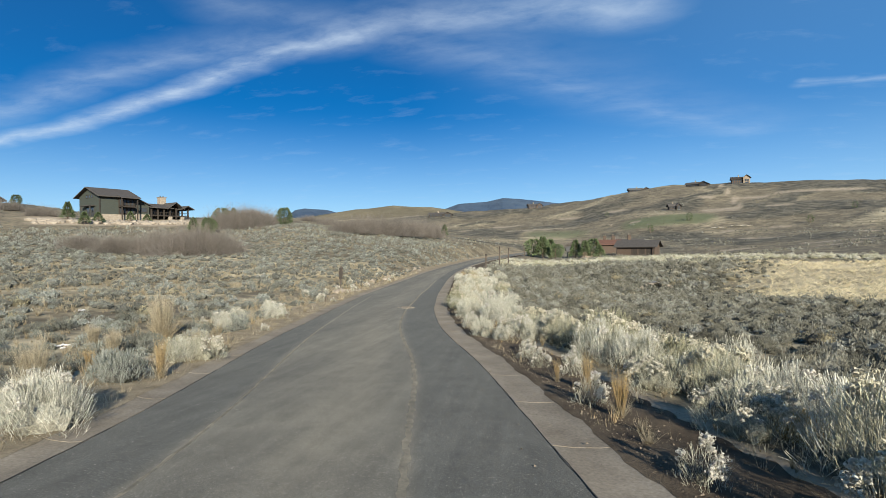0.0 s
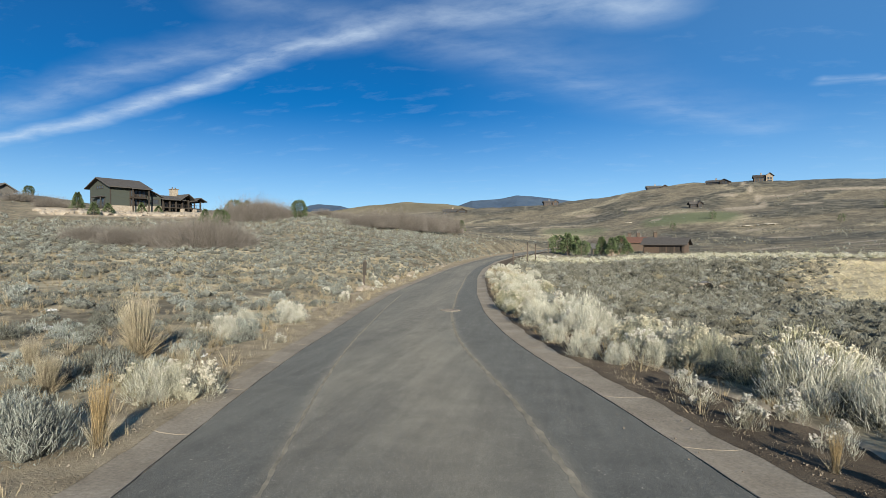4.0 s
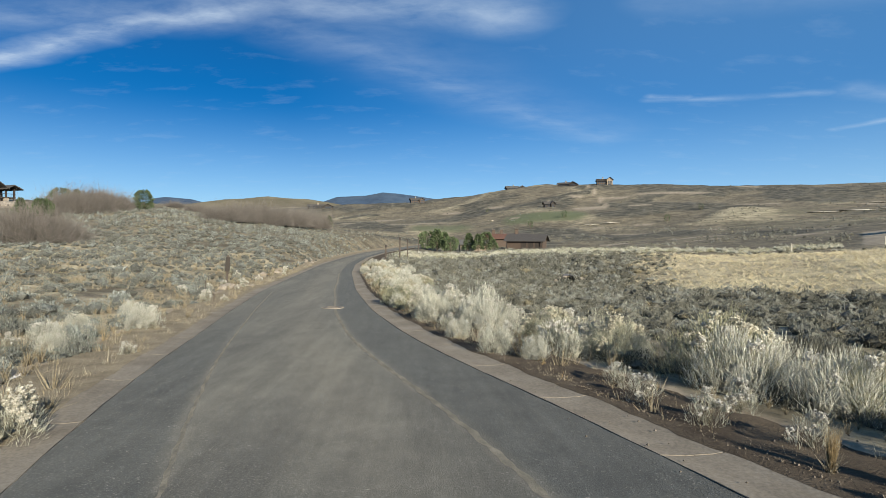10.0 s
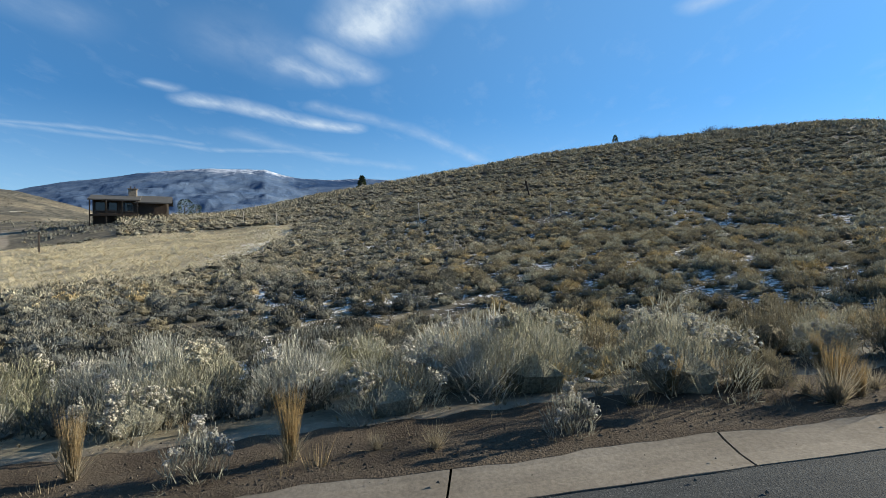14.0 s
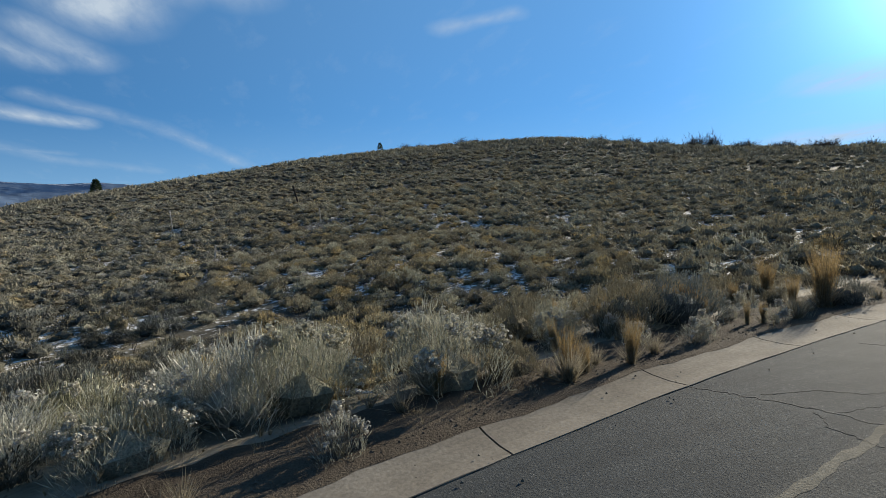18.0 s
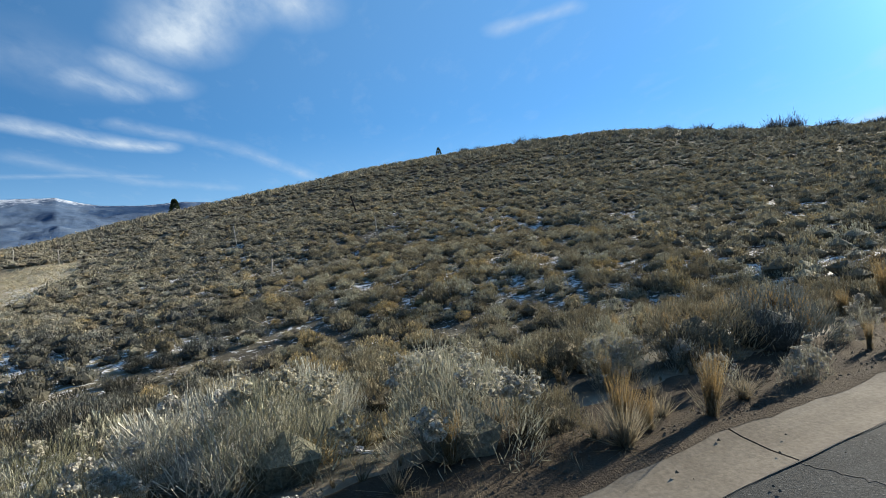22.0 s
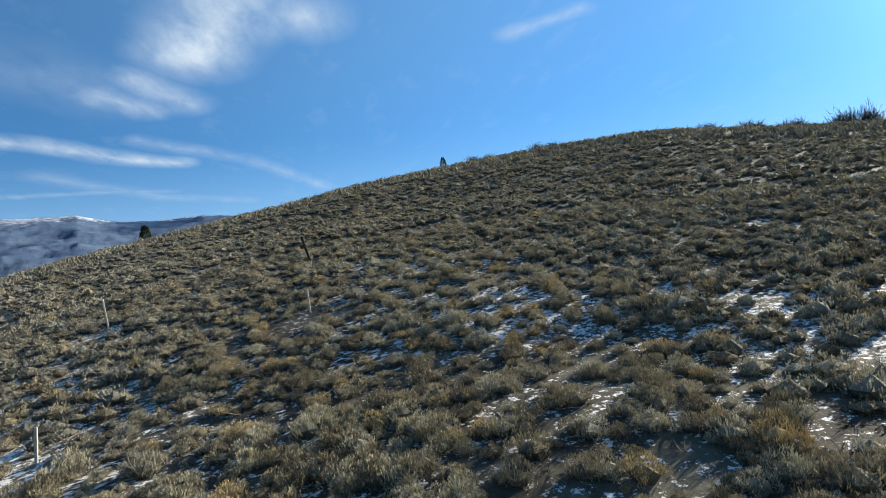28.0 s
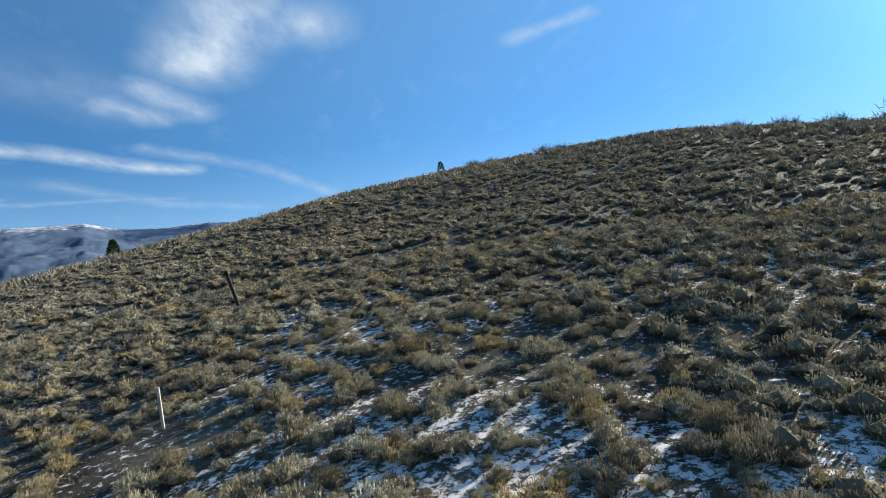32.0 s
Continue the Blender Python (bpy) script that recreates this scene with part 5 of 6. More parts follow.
# kind, x, y, height: shrubs and clumps that stand out along both verges
SHRUBS = """R 3.6 17.0 1.55, S 4.2 14.7 1.15, R 5.2 11.5 1.15, S 5.7 10.1 1.1, R 4.45 8.3 0.95, S 5.6 7.2 1.3, R 5.3 6.3 1.25, W 2.5 14.6 .5, W 2.35 12.95 .52,
W 1.6 13.95 .5, W 1.3 15.25 .5, G 2.5 11.35 .85, W 2.4 9.95 .6, G 2.8 9.1 .95, g 2.95 8.2 .33, g 2.9 7.55 .38, W 3.15 6.1 .55, R 4.75 4.4 1.25, D 6.4 .1 1.15, D 6.3 -1.2 1.1,
G 4.2 2.75 .8, G 4.1 1.7 .85, G 4.45 4.6 .75, G 7.6 -5.3 1.2, G 5.55 -4.4 1.6, G 5.95 -4.0 .9, G 6.9 -6.6 1.3, W 5.9 .6 .5, W 4.6 -.2 .5, R 6.4 7.9 1.0, R 6.3 1.6 .75, g 4.1 5.2 .4,
R 2.2 20.6 1.1, S .05 25.0 1.35, W .45 21.8 .65, S 4.9 17.1 1.2, W 1.35 16.3 .5, S -1.45 26.2 1.0, R -2.9 32.0 1.05, R -1.7 28.7 .95, S 3.4 16.0 1.3, R 4.9 14.5 1.15, G 1.95 12.2 .6,
R 1.5 21.5 1.1, R 2.5 19.2 1.15, R 4.1 11.8 .9, S 5.8 12.6 1.2, R 6.6 9.3 1.0, S 6.9 6.0 1.1, R 6.9 4.0 .9, D 7.6 1.8 .9, S 5.6 13.6 1.0, R 6.0 16.0 1.0,
P -11.3 16.9 1.75, P -11.8 17.5 1.3, G -7.2 11.2 1.1, D -8.2 11.1 .8, R -8.6 13.8 .75, R -7.85 13.9 .82, S -8.25 13.6 .7, S -11.1 24.9 .85, P -10.4 13.5 .9, P -9.0 9.7 1.1,
S -5.9 6.9 .95, D -7.9 10.8 .8, S -6.6 7.4 .9, P -12.3 14.9 .8, G -9.6 11.8 .7, S -9.4 8.0 .8, R -7.6 8.4 .55, S -11.9 21.5 .7, g -8.0 15.4 .4, P -10.2 10.9 .7,
S -12.7 27.5 .7, S -11.0 20.2 .6, P -9.6 16.2 .6, W -9.3 15.3 .4, R -10.4 9.2 .8, S -8.8 6.3 .9, P -7.3 5.2 .9"""
srng = random.Random(5)


def plant(kind, px, py, tall):
    pz = float(verge(np.array([px]), np.array([py]))[0][0])
    if float(off_road(np.array([px]), np.array([py]))[0]) > 2.0:
        pz = float(height(np.array([px]), np.array([py]))[0])
    src = srng.choice(PROTO[kind])
    m = pose(px, py, pz - 0.02, srng.uniform(-4, 4), srng.uniform(-4, 4), srng.uniform(0, 360))
    w = tall * srng.uniform(0.9, 1.15)
    return copy_thing(src, m @ Matrix.Diagonal((w, w, tall, 1)))


for row in SHRUBS.replace("\n", " ").split(","):
    kd, px, py, tall = row.split()
    plant(kd, float(px), float(py), float(tall))
# paler brush that lines the bank where the road falls away
for _ in range(115):
    py = srng.uniform(18, 84)
    o_ = 0.4 + srng.random() ** 1.5 * 5.5
    plant(srng.choice("RRSSSDWP"), float(road_r(py)) + RW + o_, py, srng.uniform(0.55, 1.05) * (0.75 if o_ < 1.2 else 1.1))
for _ in range(34):
    py = srng.uniform(14, 70)
    plant(srng.choice("WWgSP"), float(road_l(py)) - LW - srng.uniform(0.3, 3.5), py, srng.uniform(0.3, 0.65))
for _ in range(60):
    py = srng.uniform(-14, 4)
    plant(srng.choice("WgGggDG"), float(road_r(py)) + RW + 0.25 + srng.random() ** 1.4 * 2.9, py, srng.uniform(0.3, 0.75))
# golden grass at the foot of the hillside
for _ in range(46):
    plant(srng.choice("GGg"), srng.uniform(7.3, 10.3), srng.uniform(-4.2, -0.4), srng.uniform(0.40, 0.75))
for group_ in PROTO.values():
    for ob in group_:
        for c in list(ob.children):
            bpy.data.objects.remove(c)
        bpy.data.objects.remove(ob)


# ---- stones, snow, road fittings ----
def lump(seed, rx, ry, rz, sub=2, rough=0.25):
    bm = bmesh.new()
    bmesh.ops.create_icosphere(bm, subdivisions=sub, radius=1.0)
    for v in bm.verts:
        k = 1 + rough * noise.fractal(v.co * 1.7 + Vector((seed * 3.1, 0, 0)), 1.0, 2.0, 3)
        v.co = Vector((v.co.x * rx * k, v.co.y * ry * k, v.co.z * rz * k))
    return bm


def single(name, bm, mat, m, label, category, group="", kind=""):
    ob = part(name, bm, mat, None)
    ob.matrix_world = m
    return tagged(ob, label, category, group, kind)


for i, (px, py, rr) in enumerate(((-17.25, 20.1, 1.0), (-14.0, 17.7, 0.7), (-10.17, 17.75, 0.55), (-9.55, 19.0, 0.40), (-7.35, 9.35, 0.5), (-8.3, 12.4, 0.42), (-13.4, 14.7, 0.6), (-20.1, 22.9, 0.8), (-9.3, 21.3, 0.35), (5.6, 5.5, 0.45), (7.4, 7.2, 0.5))):
    pz = float(height(np.array([px]), np.array([py]))[0])
    bm = bmesh.new()
    for q in range(7):
        tmp = lump(i * 9 + q, rr * srng.uniform(0.07, 0.22), rr * srng.uniform(0.05, 0.12), 0.02, 3, 1.6)
        bmesh.ops.translate(tmp, verts=tmp.verts[:], vec=(srng.gauss(0, rr * 0.38), srng.gauss(0, rr * 0.22), 0.0))
        me_ = bpy.data.meshes.new("snow_piece")
        tmp.to_mesh(me_)
        tmp.free()
        bm.from_mesh(me_)
        bpy.data.meshes.remove(me_)
    single("snow_patch", bm, M_SNOW, pose(px, py, pz + 0.02, 0, 0, i * 47), "thin patch of old snow on the ground", "snow", "snow patches")

# gravel on the shoulders, too small to count
gv, gf = [], []
for i in range(9000):
    py = srng.uniform(-14, 34)
    right = srng.random() < 0.72
    px = float(road_r(py)) + RW + srng.expovariate(1.9) if right else float(road_l(py)) - LW - srng.expovariate(1.5)
    if srng.random() < 0.02:
        px = float(road_r(py)) + RW * srng.uniform(-0.6, 1.0)
    s = 0.007 + 0.020 * srng.random() ** 3
    pz = float(verge(np.array([px]), np.array([py]))[0][0]) + 0.035
    b0 = len(gv)
    for dx, dy, dz in ((1, 0, 0), (-0.5, 0.9, 0), (-0.5, -0.9, 0), (0, 0, 1)):
        gv.append((px + dx * s * srng.uniform(0.7, 1.3), py + dy * s * srng.uniform(0.7, 1.3), pz - 0.01 + dz * s))
    gf += [(b0, b0 + 1, b0 + 3), (b0 + 1, b0 + 2, b0 + 3), (b0 + 2, b0, b0 + 3)]
tagged(new("shoulder_gravel", np_mesh("shoulder_gravel", np.array(gv), np.array(gf), M_GRAVEL)), "loose gravel along the road shoulders", "gravel", kind="stuff")


def ring_disc(bm, r0, r1, z, n=40, thick=0.02):
    rings = []
    for rr, zz in ((r1, z - thick), (r1, z), (r0, z), (r0, z - thick)):
        rings.append([bm.verts.new((rr * math.cos(math.tau * i / n), rr * math.sin(math.tau * i / n), zz)) for i in range(n)])
    for a, b in zip(rings, rings[1:]):
        for i in range(n):
            bm.faces.new((a[i], a[(i + 1) % n], b[(i + 1) % n], b[i]))
    bmesh.ops.recalc_face_normals(bm, faces=bm.faces[:])


def manhole(m, r, label):
    ob = thing("manhole", m, label, "manhole")
    bm = bmesh.new()
    ring_disc(bm, r * 0.78, r, 0.014, thick=0.05)
    part("collar", bm, M_CONCRETE, ob, "worn pale collar")
    bm = bmesh.new()
    ring_disc(bm, r * 0.70, r * 0.775, 0.010, thick=0.05)
    part("frame", bm, M_IRON, ob)
    bm = bmesh.new()
    bmesh.ops.create_cone(bm, cap_ends=True, segments=40, radius1=r * 0.69, radius2=r * 0.69, depth=0.04, matrix=Matrix.Translation((0, 0, -0.012)))
    for i in range(-4, 5):
        hw = math.sqrt(max(0.0, (r * 0.62) ** 2 - (i * r * 0.14) ** 2))
        box(bm, -hw, hw, i * r * 0.14 - 0.012, i * r * 0.14 + 0.012, 0.006, 0.012)
    part("cover", bm, M_IRON, ob)
    return ob


mz = float(road_z(30.8)) + 0.05
manhole(pose(-5.75, 30.8, mz, -1.0, 0, 20), 0.50, "round iron manhole cover set in the asphalt")
uz = float(height(np.array([7.9]), np.array([-4.2]))[0])
ob = thing("utility_lid", pose(7.9, -4.2, uz + 0.02, 3, 4, 0), "flat round weathered lid lying beside the road", "lid")
for k, (r0, r1) in enumerate(((0.02, 0.16), (0.18, 0.30), (0.32, 0.44))):
    bm = bmesh.new()
    ring_disc(bm, r0, r1, 0.05 + 0.008 * k, thick=0.06)
    part("ring", bm, M_WOODPOST, ob)


# cracks across the lane
def crack(points, w):
    bm = bmesh.new()
    fine_ = []
    for (ax, ay), (bx, by) in zip(points, points[1:]):
        for k in range(12):
            u = k / 12
            fine_.append((ax + (bx - ax) * u + srng.gauss(0, 0.012), ay + (by - ay) * u + srng.gauss(0, 0.02)))
    prev = None
    for i, (cx, cy) in enumerate(fine_):
        u = (cx - float(road_l(cy))) / (float(road_r(cy)) - float(road_l(cy)))
        cz = float(road_z(cy)) + 0.05 * (1 - (2 * u - 1) ** 2) + 0.003
        ww = 0.6 * w * srng.uniform(0.4, 1.3)
        cur = (bm.verts.new((cx, cy - ww, cz)), bm.verts.new((cx, cy + ww, cz)))
        if prev:
            bm.faces.new((prev[0], cur[0], cur[1], prev[1]))
        prev = cur
    geo = bmesh.ops.extrude_face_region(bm, geom=bm.faces[:])
    for v in geo["geom"]:
        if isinstance(v, bmesh.types.BMVert):
            v.co.z -= 0.02
    bmesh.ops.recalc_face_normals(bm, faces=bm.faces[:])
    part("crack", bm, M_CRACK, asphalt, "dark open crack")


crack([(2.84, 1.85), (2.30, 1.72), (1.6, 1.56), (0.71, 1.45), (-0.11, 1.51), (-1.2, 1.45), (-2.6, 1.6), (-4.0, 1.5)], 0.012)
crack([(2.1, 1.55), (1.9, 1.0), (1.5, 0.7), (1.3, 0.1), (0.9, -0.4)], 0.007)
crack([(1.3, 1.47), (1.2, 0.95), (1.0, 0.6)], 0.006)
crack([(1.6, 1.48), (1.1, 1.9), (0.4, 2.0), (-0.3, 2.2)], 0.006)
crack([(3.1, -1.6), (2.2, -1.8), (1.0, -1.7), (-0.5, -1.9), (-3.0, -1.8)], 0.008)


# ---- posts and stakes ----
def marker_post(m, tall):
    ob = thing("marker_post", m, "brown wooden marker post with a narrow plate", "post")
    bm = bmesh.new()
    box(bm, -0.075, 0.075, -0.055, 0.055, -0.4, tall, 0.012)
    part("post", bm, M_WOODPOST, ob)
    bm = bmesh.new()
    box(bm, -0.15, 0.15, -0.085, -0.057, tall * 0.46, tall * 0.93, 0.01)
    part("plate", bm, M_TIMBER, ob, "dark narrow plate")
    return ob


def stake(m, tall, thick, mat, label, name, cap=True):
    ob = thing(name, m, label, "stake" if mat is M_LATH else "post")
    bm = bmesh.new()
    box(bm, -thick, thick, -thick * 0.6, thick * 0.6, -0.3, tall, thick * 0.25)
    part("shaft", bm, mat, ob)
    if cap:
        bm = bmesh.new()
        box(bm, -thick * 1.15, thick * 1.15, -thick * 0.8, thick * 0.8, tall * 0.86, tall + 0.01, thick * 0.25)
        part("top", bm, M_TIMBER if mat is M_WOODPOST else M_LATH, ob)
    return ob


def ground_at(px, py):
    return float(height(np.array([px]), np.array([py]))[0])


gx_, gy_ = -14.9, 45.0
marker_post(facing(gx_, gy_, ground_at(gx_, gy_)) @ pose(0, 0, 0, 0, 3, 0), 2.15)
stake(facing(-14.0, 38.5, ground_at(-14.0, 38.5)), 0.8, 0.025, M_WOODPOST, "short weathered stake beside the road", "survey_stake", False)
stake(facing(-11.9, 33.8, ground_at(-11.9, 33.8)), 0.7, 0.03, M_WOODPOST, "thin weathered stake beside the road", "survey_stake", False)
for (bb, dd, tt_) in ((1.9, 84, 2.6), (0.4, 87, 3.8), (-0.4, 96, 3.2), (-1.6, 130, 3.0)):
    sx, sy, sz = spot(bb, dd)
    stake(facing(sx, sy, sz) @ pose(0, 0, 0, 0, srng.uniform(-2, 2), 0), tt_, 0.11, M_WOODPOST, "tall weathered fence post above the bank", "fence_post")
sx, sy, sz = spot(-48.1, 81)
stake(facing(sx, sy, sz), 2.6, 0.09, M_WOODPOST, "dark post standing in the straw meadow", "fence_post")
# the leaning post and stakes on the hillside
stake(facing(*LEANING_POST, ground_at(*LEANING_POST)) @ pose(0, 0, 0, 0, -14, 0), 2.5, 0.11, M_WOODPOST, "dark post leaning on the hillside", "fence_post")
for px, py, tall_, lean_ in STAKES:
    stake(facing(px, py, ground_at(px, py)) @ pose(0, 0, 0, 0, lean_, 0), tall_, 0.055, M_LATH, "pale wooden survey stake among the sagebrush", "survey_stake", tall_ > 1.6)
# culvert in the ditch
cx, cy, cz = on_line(-17.65, -4.6, 30, 110)
ob = thing("culvert", facing(cx, cy, cz, 12), "corrugated metal culvert mouth in the ditch bank", "culvert")
bm = bmesh.new()
for k in range(14):
    r_ = 0.62 + 0.03 * (k % 2)
    for (ra, rb) in ((r_, r_ - 0.06),):
        v0 = [bm.verts.new((ra * math.cos(a), 0.16 * k, 0.45 + ra * math.sin(a))) for a in np.linspace(0, math.tau, 25)[:-1]]
        if k:
            for i in range(24):
                bm.faces.new((last[i], last[(i + 1) % 24], v0[(i + 1) % 24], v0[i]))
        last = v0
part("pipe", bm, M_CULVERT, ob)
# dark disc across the pipe stands for the shade deep inside
bm = bmesh.new()
bmesh.ops.create_circle(bm, cap_ends=True, segments=24, radius=0.58, matrix=Matrix.Translation((0, 1.6, 0.45)) @ pose(0, 0, 0, 90, 0, 0))
part("dark_backing", bm, M_CRACK, ob)
for i in range(9):
    a = srng.uniform(0, math.pi)
    bm = lump(i + 70, srng.uniform(0.15, 0.32), 0.2, srng.uniform(0.12, 0.22), 2)
    p_ = (facing(cx, cy, cz, 12) @ Vector((1.3 * math.cos(a) * srng.uniform(0.9, 1.5), srng.uniform(-0.2, 0.6), 0.15 + 0.8 * math.sin(a))))
    single("boulder", bm, M_STONE, pose(*p_, 0, 0, i * 40), "pale boulder round the culvert mouth", "rock", "culvert stones")


# ---- trees and thickets ----
def crown_kites(seed, n, r, h0, h1, shape, width, length):
    g = np.random.default_rng(seed)
    u = g.uniform(0, 1, n) ** 0.8
    ang = g.uniform(0, math.tau, n)
    if shape == "cone":
        rad = r * (1 - u) ** 0.85 * (0.82 + 0.18 * np.sin(u * 40 + 2 * np.sin(ang * 3))) + 0.05
    else:
        rad = r * np.sqrt(np.clip(1 - (2 * u - 0.9) ** 2 / 1.3, 0.02, 1)) * (0.88 + 0.2 * np.sin(ang * 3 + 4 * u + seed))
    k = g.uniform(0.35, 1.0, n) ** 0.5
    base = np.stack([np.cos(ang) * rad * k, np.sin(ang) * rad * k, h0 + (h1 - h0) * u], -1)
    out = np.stack([np.cos(ang), np.sin(ang), g.uniform(-0.25, 0.55, n) if shape == "cone" else g.uniform(-0.2, 1.1, n)], -1) + g.normal(0, 0.35, (n, 3))
    out /= np.linalg.norm(out, axis=1, keepdims=True)
    tipp = base + out * (length * g.uniform(0.6, 1.2, n))[:, None]
    side = np.cross(out, g.normal(0, 1, (n, 3)))
    side /= np.linalg.norm(side, axis=1, keepdims=True) + 1e-9
    side *= (width * g.uniform(0.7, 1.3, n))[:, None]
    v = np.stack([base, tipp + side, tipp - side], 1).reshape(-1, 3)
    # inner needles painted darker, for the shade inside the crown
    tip = np.repeat(0.25 + 0.75 * k, 3)
    return v.astype(np.float32), tip.astype(np.float32), np.repeat(g.uniform(0, 1, n), 3).astype(np.float32)


def trunk_mesh(h, r):
    bm = bmesh.new()
    rings = []
    for k in range(6):
        u = k / 5
        rings.append([bm.verts.new((r * (1 - 0.75 * u) * math.cos(a) + 0.04 * h * math.sin(u * 3) * 0.3, r * (1 - 0.75 * u) * math.sin(a), h * u - 0.3)) for a in np.linspace(0, math.tau, 9)[:-1]])
    for a, b in zip(rings, rings[1:]):
        for i in range(8):
            bm.faces.new((a[i], a[(i + 1) % 8], b[(i + 1) % 8], b[i]))
    return bm


def conifer(place, h, r, shape, label, seed, name="conifer_tree", n=1100, tint=0.3, group=""):
    ob = thing(name, pose(*place, 0, 0, seed * 37), label, "tree", group)
    part("trunk", trunk_mesh(h * 0.85, h * 0.03 + 0.04), M_BARK, ob)
    g = np.random.default_rng(seed)
    for k in range(9):
        a, u = g.uniform(0, math.tau), g.uniform(0.15, 0.75)
        bm = bmesh.new()
        bmesh.ops.create_cone(bm, segments=6, radius1=h * 0.012, radius2=0.01, depth=r * 0.8)
        rr = r * 0.4
        bmesh.ops.transform(bm, matrix=pose(math.cos(a) * rr, math.sin(a) * rr, h * u, 0, 65, math.degrees(a)), verts=bm.verts[:])
        part("limb", bm, M_BARK, ob)
    kite_part("crown", crown_kites(seed, n, r, h * (0.12 if shape == "cone" else 0.06), h, shape, h * 0.024, h * 0.11), M_PINE, ob, tint)
    return ob


# by the brown house
for i, (bb, dd, hh, rr) in enumerate(((-2.6, 134, 6.3, 2.6), (-3.6, 133, 7.4, 3.0), (-4.4, 136, 6.8, 3.0), (-5.0, 131, 5.0, 2.3), (-7.0, 141, 6.6, 2.0), (-8.0, 139, 6.2, 1.8), (-8.9, 142, 6.8, 1.9), (-9.6, 137, 4.5, 2.0))):
    px, py, pz = spot(bb, dd)
    conifer((px, py, pz), hh * 0.72, rr * 0.95, "cone" if i % 3 else "round", "green pine beside the brown house", 200 + i, "pine_tree", 1300, 0.5, "pines by the brown house")
px, py, pz = spot(25.0, 128)
conifer((px, py, pz - 0.2), 4.2, 1.75, "round", "rounded dark juniper alone on the knoll", 221, "juniper_tree", 1500, 0.2)
px, py, pz = on_line(7.8, 1.35, 60, 200)
conifer((px, py, pz), 4.6, 1.6, "cone", "shaggy dark conifer at the end of the thicket", 222, "juniper_tree", 1200, 0.1)
for i, (bb, el, hh, rr) in enumerate(((34.1, 2.0, 3.0, 1.4), (32.7, 1.7, 3.4, 1.6), (31.4, 2.9, 3.6, 2.2), (30.2, 3.2, 3.2, 1.4), (42.3, 2.7, 2.6, 1.5), (39.6, 2.9, 2.6, 1.2), (38.2, 2.9, 2.0, 1.3), (43.4, 2.6, 2.8, 1.4), (44.6, 3.0, 4.2, 1.5), (48.0, 3.9, 4.0, 1.6))):
    px, py, pz = on_line(bb, el, 60, 260)
    conifer((px, py, pz - 0.1), hh, rr, "round" if rr > 1.5 else "cone", "green juniper by the dark green house", 230 + i, "juniper_tree", 1400, 0.15, "junipers round the green house")
px, py, pz = spot(-76.7, 180)
conifer((px, py, pz), 5.4, 1.9, "cone", "lone dark juniper on the shoulder of the hill", 251, "juniper_tree", 1300, 0.05)
px, py, pz = spot(-103.2, 176)
conifer((px, py, pz), 3.1, 1.2, "cone", "small dark conifer on the hill crest", 252, "conifer_tree", 800, 0.0)
for i, (bb, dd, hh) in enumerate(((-17.0, 330, 4.5), (-13.5, 300, 4.0), (-27.0, 310, 4.0), (-30.0, 360, 3.6), (-9.0, 420, 3.4), (-56.8, 140, 3.2), (-59.5, 138, 4.2), (-60.5, 142, 3.0))):
    px, py, pz = spot(bb, dd)
    conifer((px, py, pz), hh, hh * 0.4, "round", "small dark juniper dotted on the far slope", 260 + i, "juniper_tree", 320, 0.1, "far junipers")


def thicket(place, w, h, seed, label, n=1700, tint=0.45, name="bare_thicket", turn=0.0, fine=0.0065):
    ob = thing(name, pose(*place, 0, 0, turn), label, "shrub", "bare thickets")
    for k in range(3):
        d = tuft_mesh(seed + k, n, 1.0, 1.0, fine, 0.9, (0.35, 0.82), jitter=0.09, lobe=0.25, clump=60, upright=0.2, short=0.5)
        off = (k - 1) * 0.55
        d[0][:, 0] += off
        d[0][:, 0] *= w / 3.0
        d[0][:, 1] *= w / 4.5
        d[0][:, 2] *= h
        kite_part("brush", d, M_BARE, ob, tint)
    return ob


for i, (bb, el, w, h) in enumerate(((38.5, -0.1, 7, 3.2), (36.8, -0.3, 8, 3.6), (35.0, -0.4, 8, 4.0), (33.2, -0.4, 8, 3.9), (31.6, -0.2, 7, 3.2), (41.5, 0.0, 6, 2.6), (44.0, 0.3, 6, 2.4),
                                    (31.0, 2.2, 9, 4.6), (29.3, 2.3, 9, 4.6), (27.8, 2.5, 8, 4.0), (26.6, 2.7, 6, 2.8), (30.2, 3.2, 8, 3.2), (28.4, 3.3, 7, 2.8),
                                    (18.2, 1.8, 8, 3.6), (16.6, 1.7, 8, 4.0), (15.0, 1.6, 9, 4.2), (13.4, 1.4, 9, 4.4), (11.8, 1.3, 9, 4.6), (10.4, 1.2, 9, 4.6), (9.0, 1.1, 8, 4.8), (20.5, 2.6, 7, 2.2), (22.4, 3.0, 6, 1.8),
                                    (46.5, 3.2, 8, 2.6), (48.5, 3.6, 8, 2.6), (50.5, 3.8, 9, 2.6), (-57.9, 3.0, 4, 1.8), (-6.2, -0.3, 8, 3.5), (-10.5, -0.2, 7, 4.5))):
    px, py, pz = on_line(bb, el, 55, 260)
    thicket((px, py, pz - 0.1), w * 1.15, h * 1.2, 300 + 3 * i, "thicket of bare grey-brown brush", turn=bb)
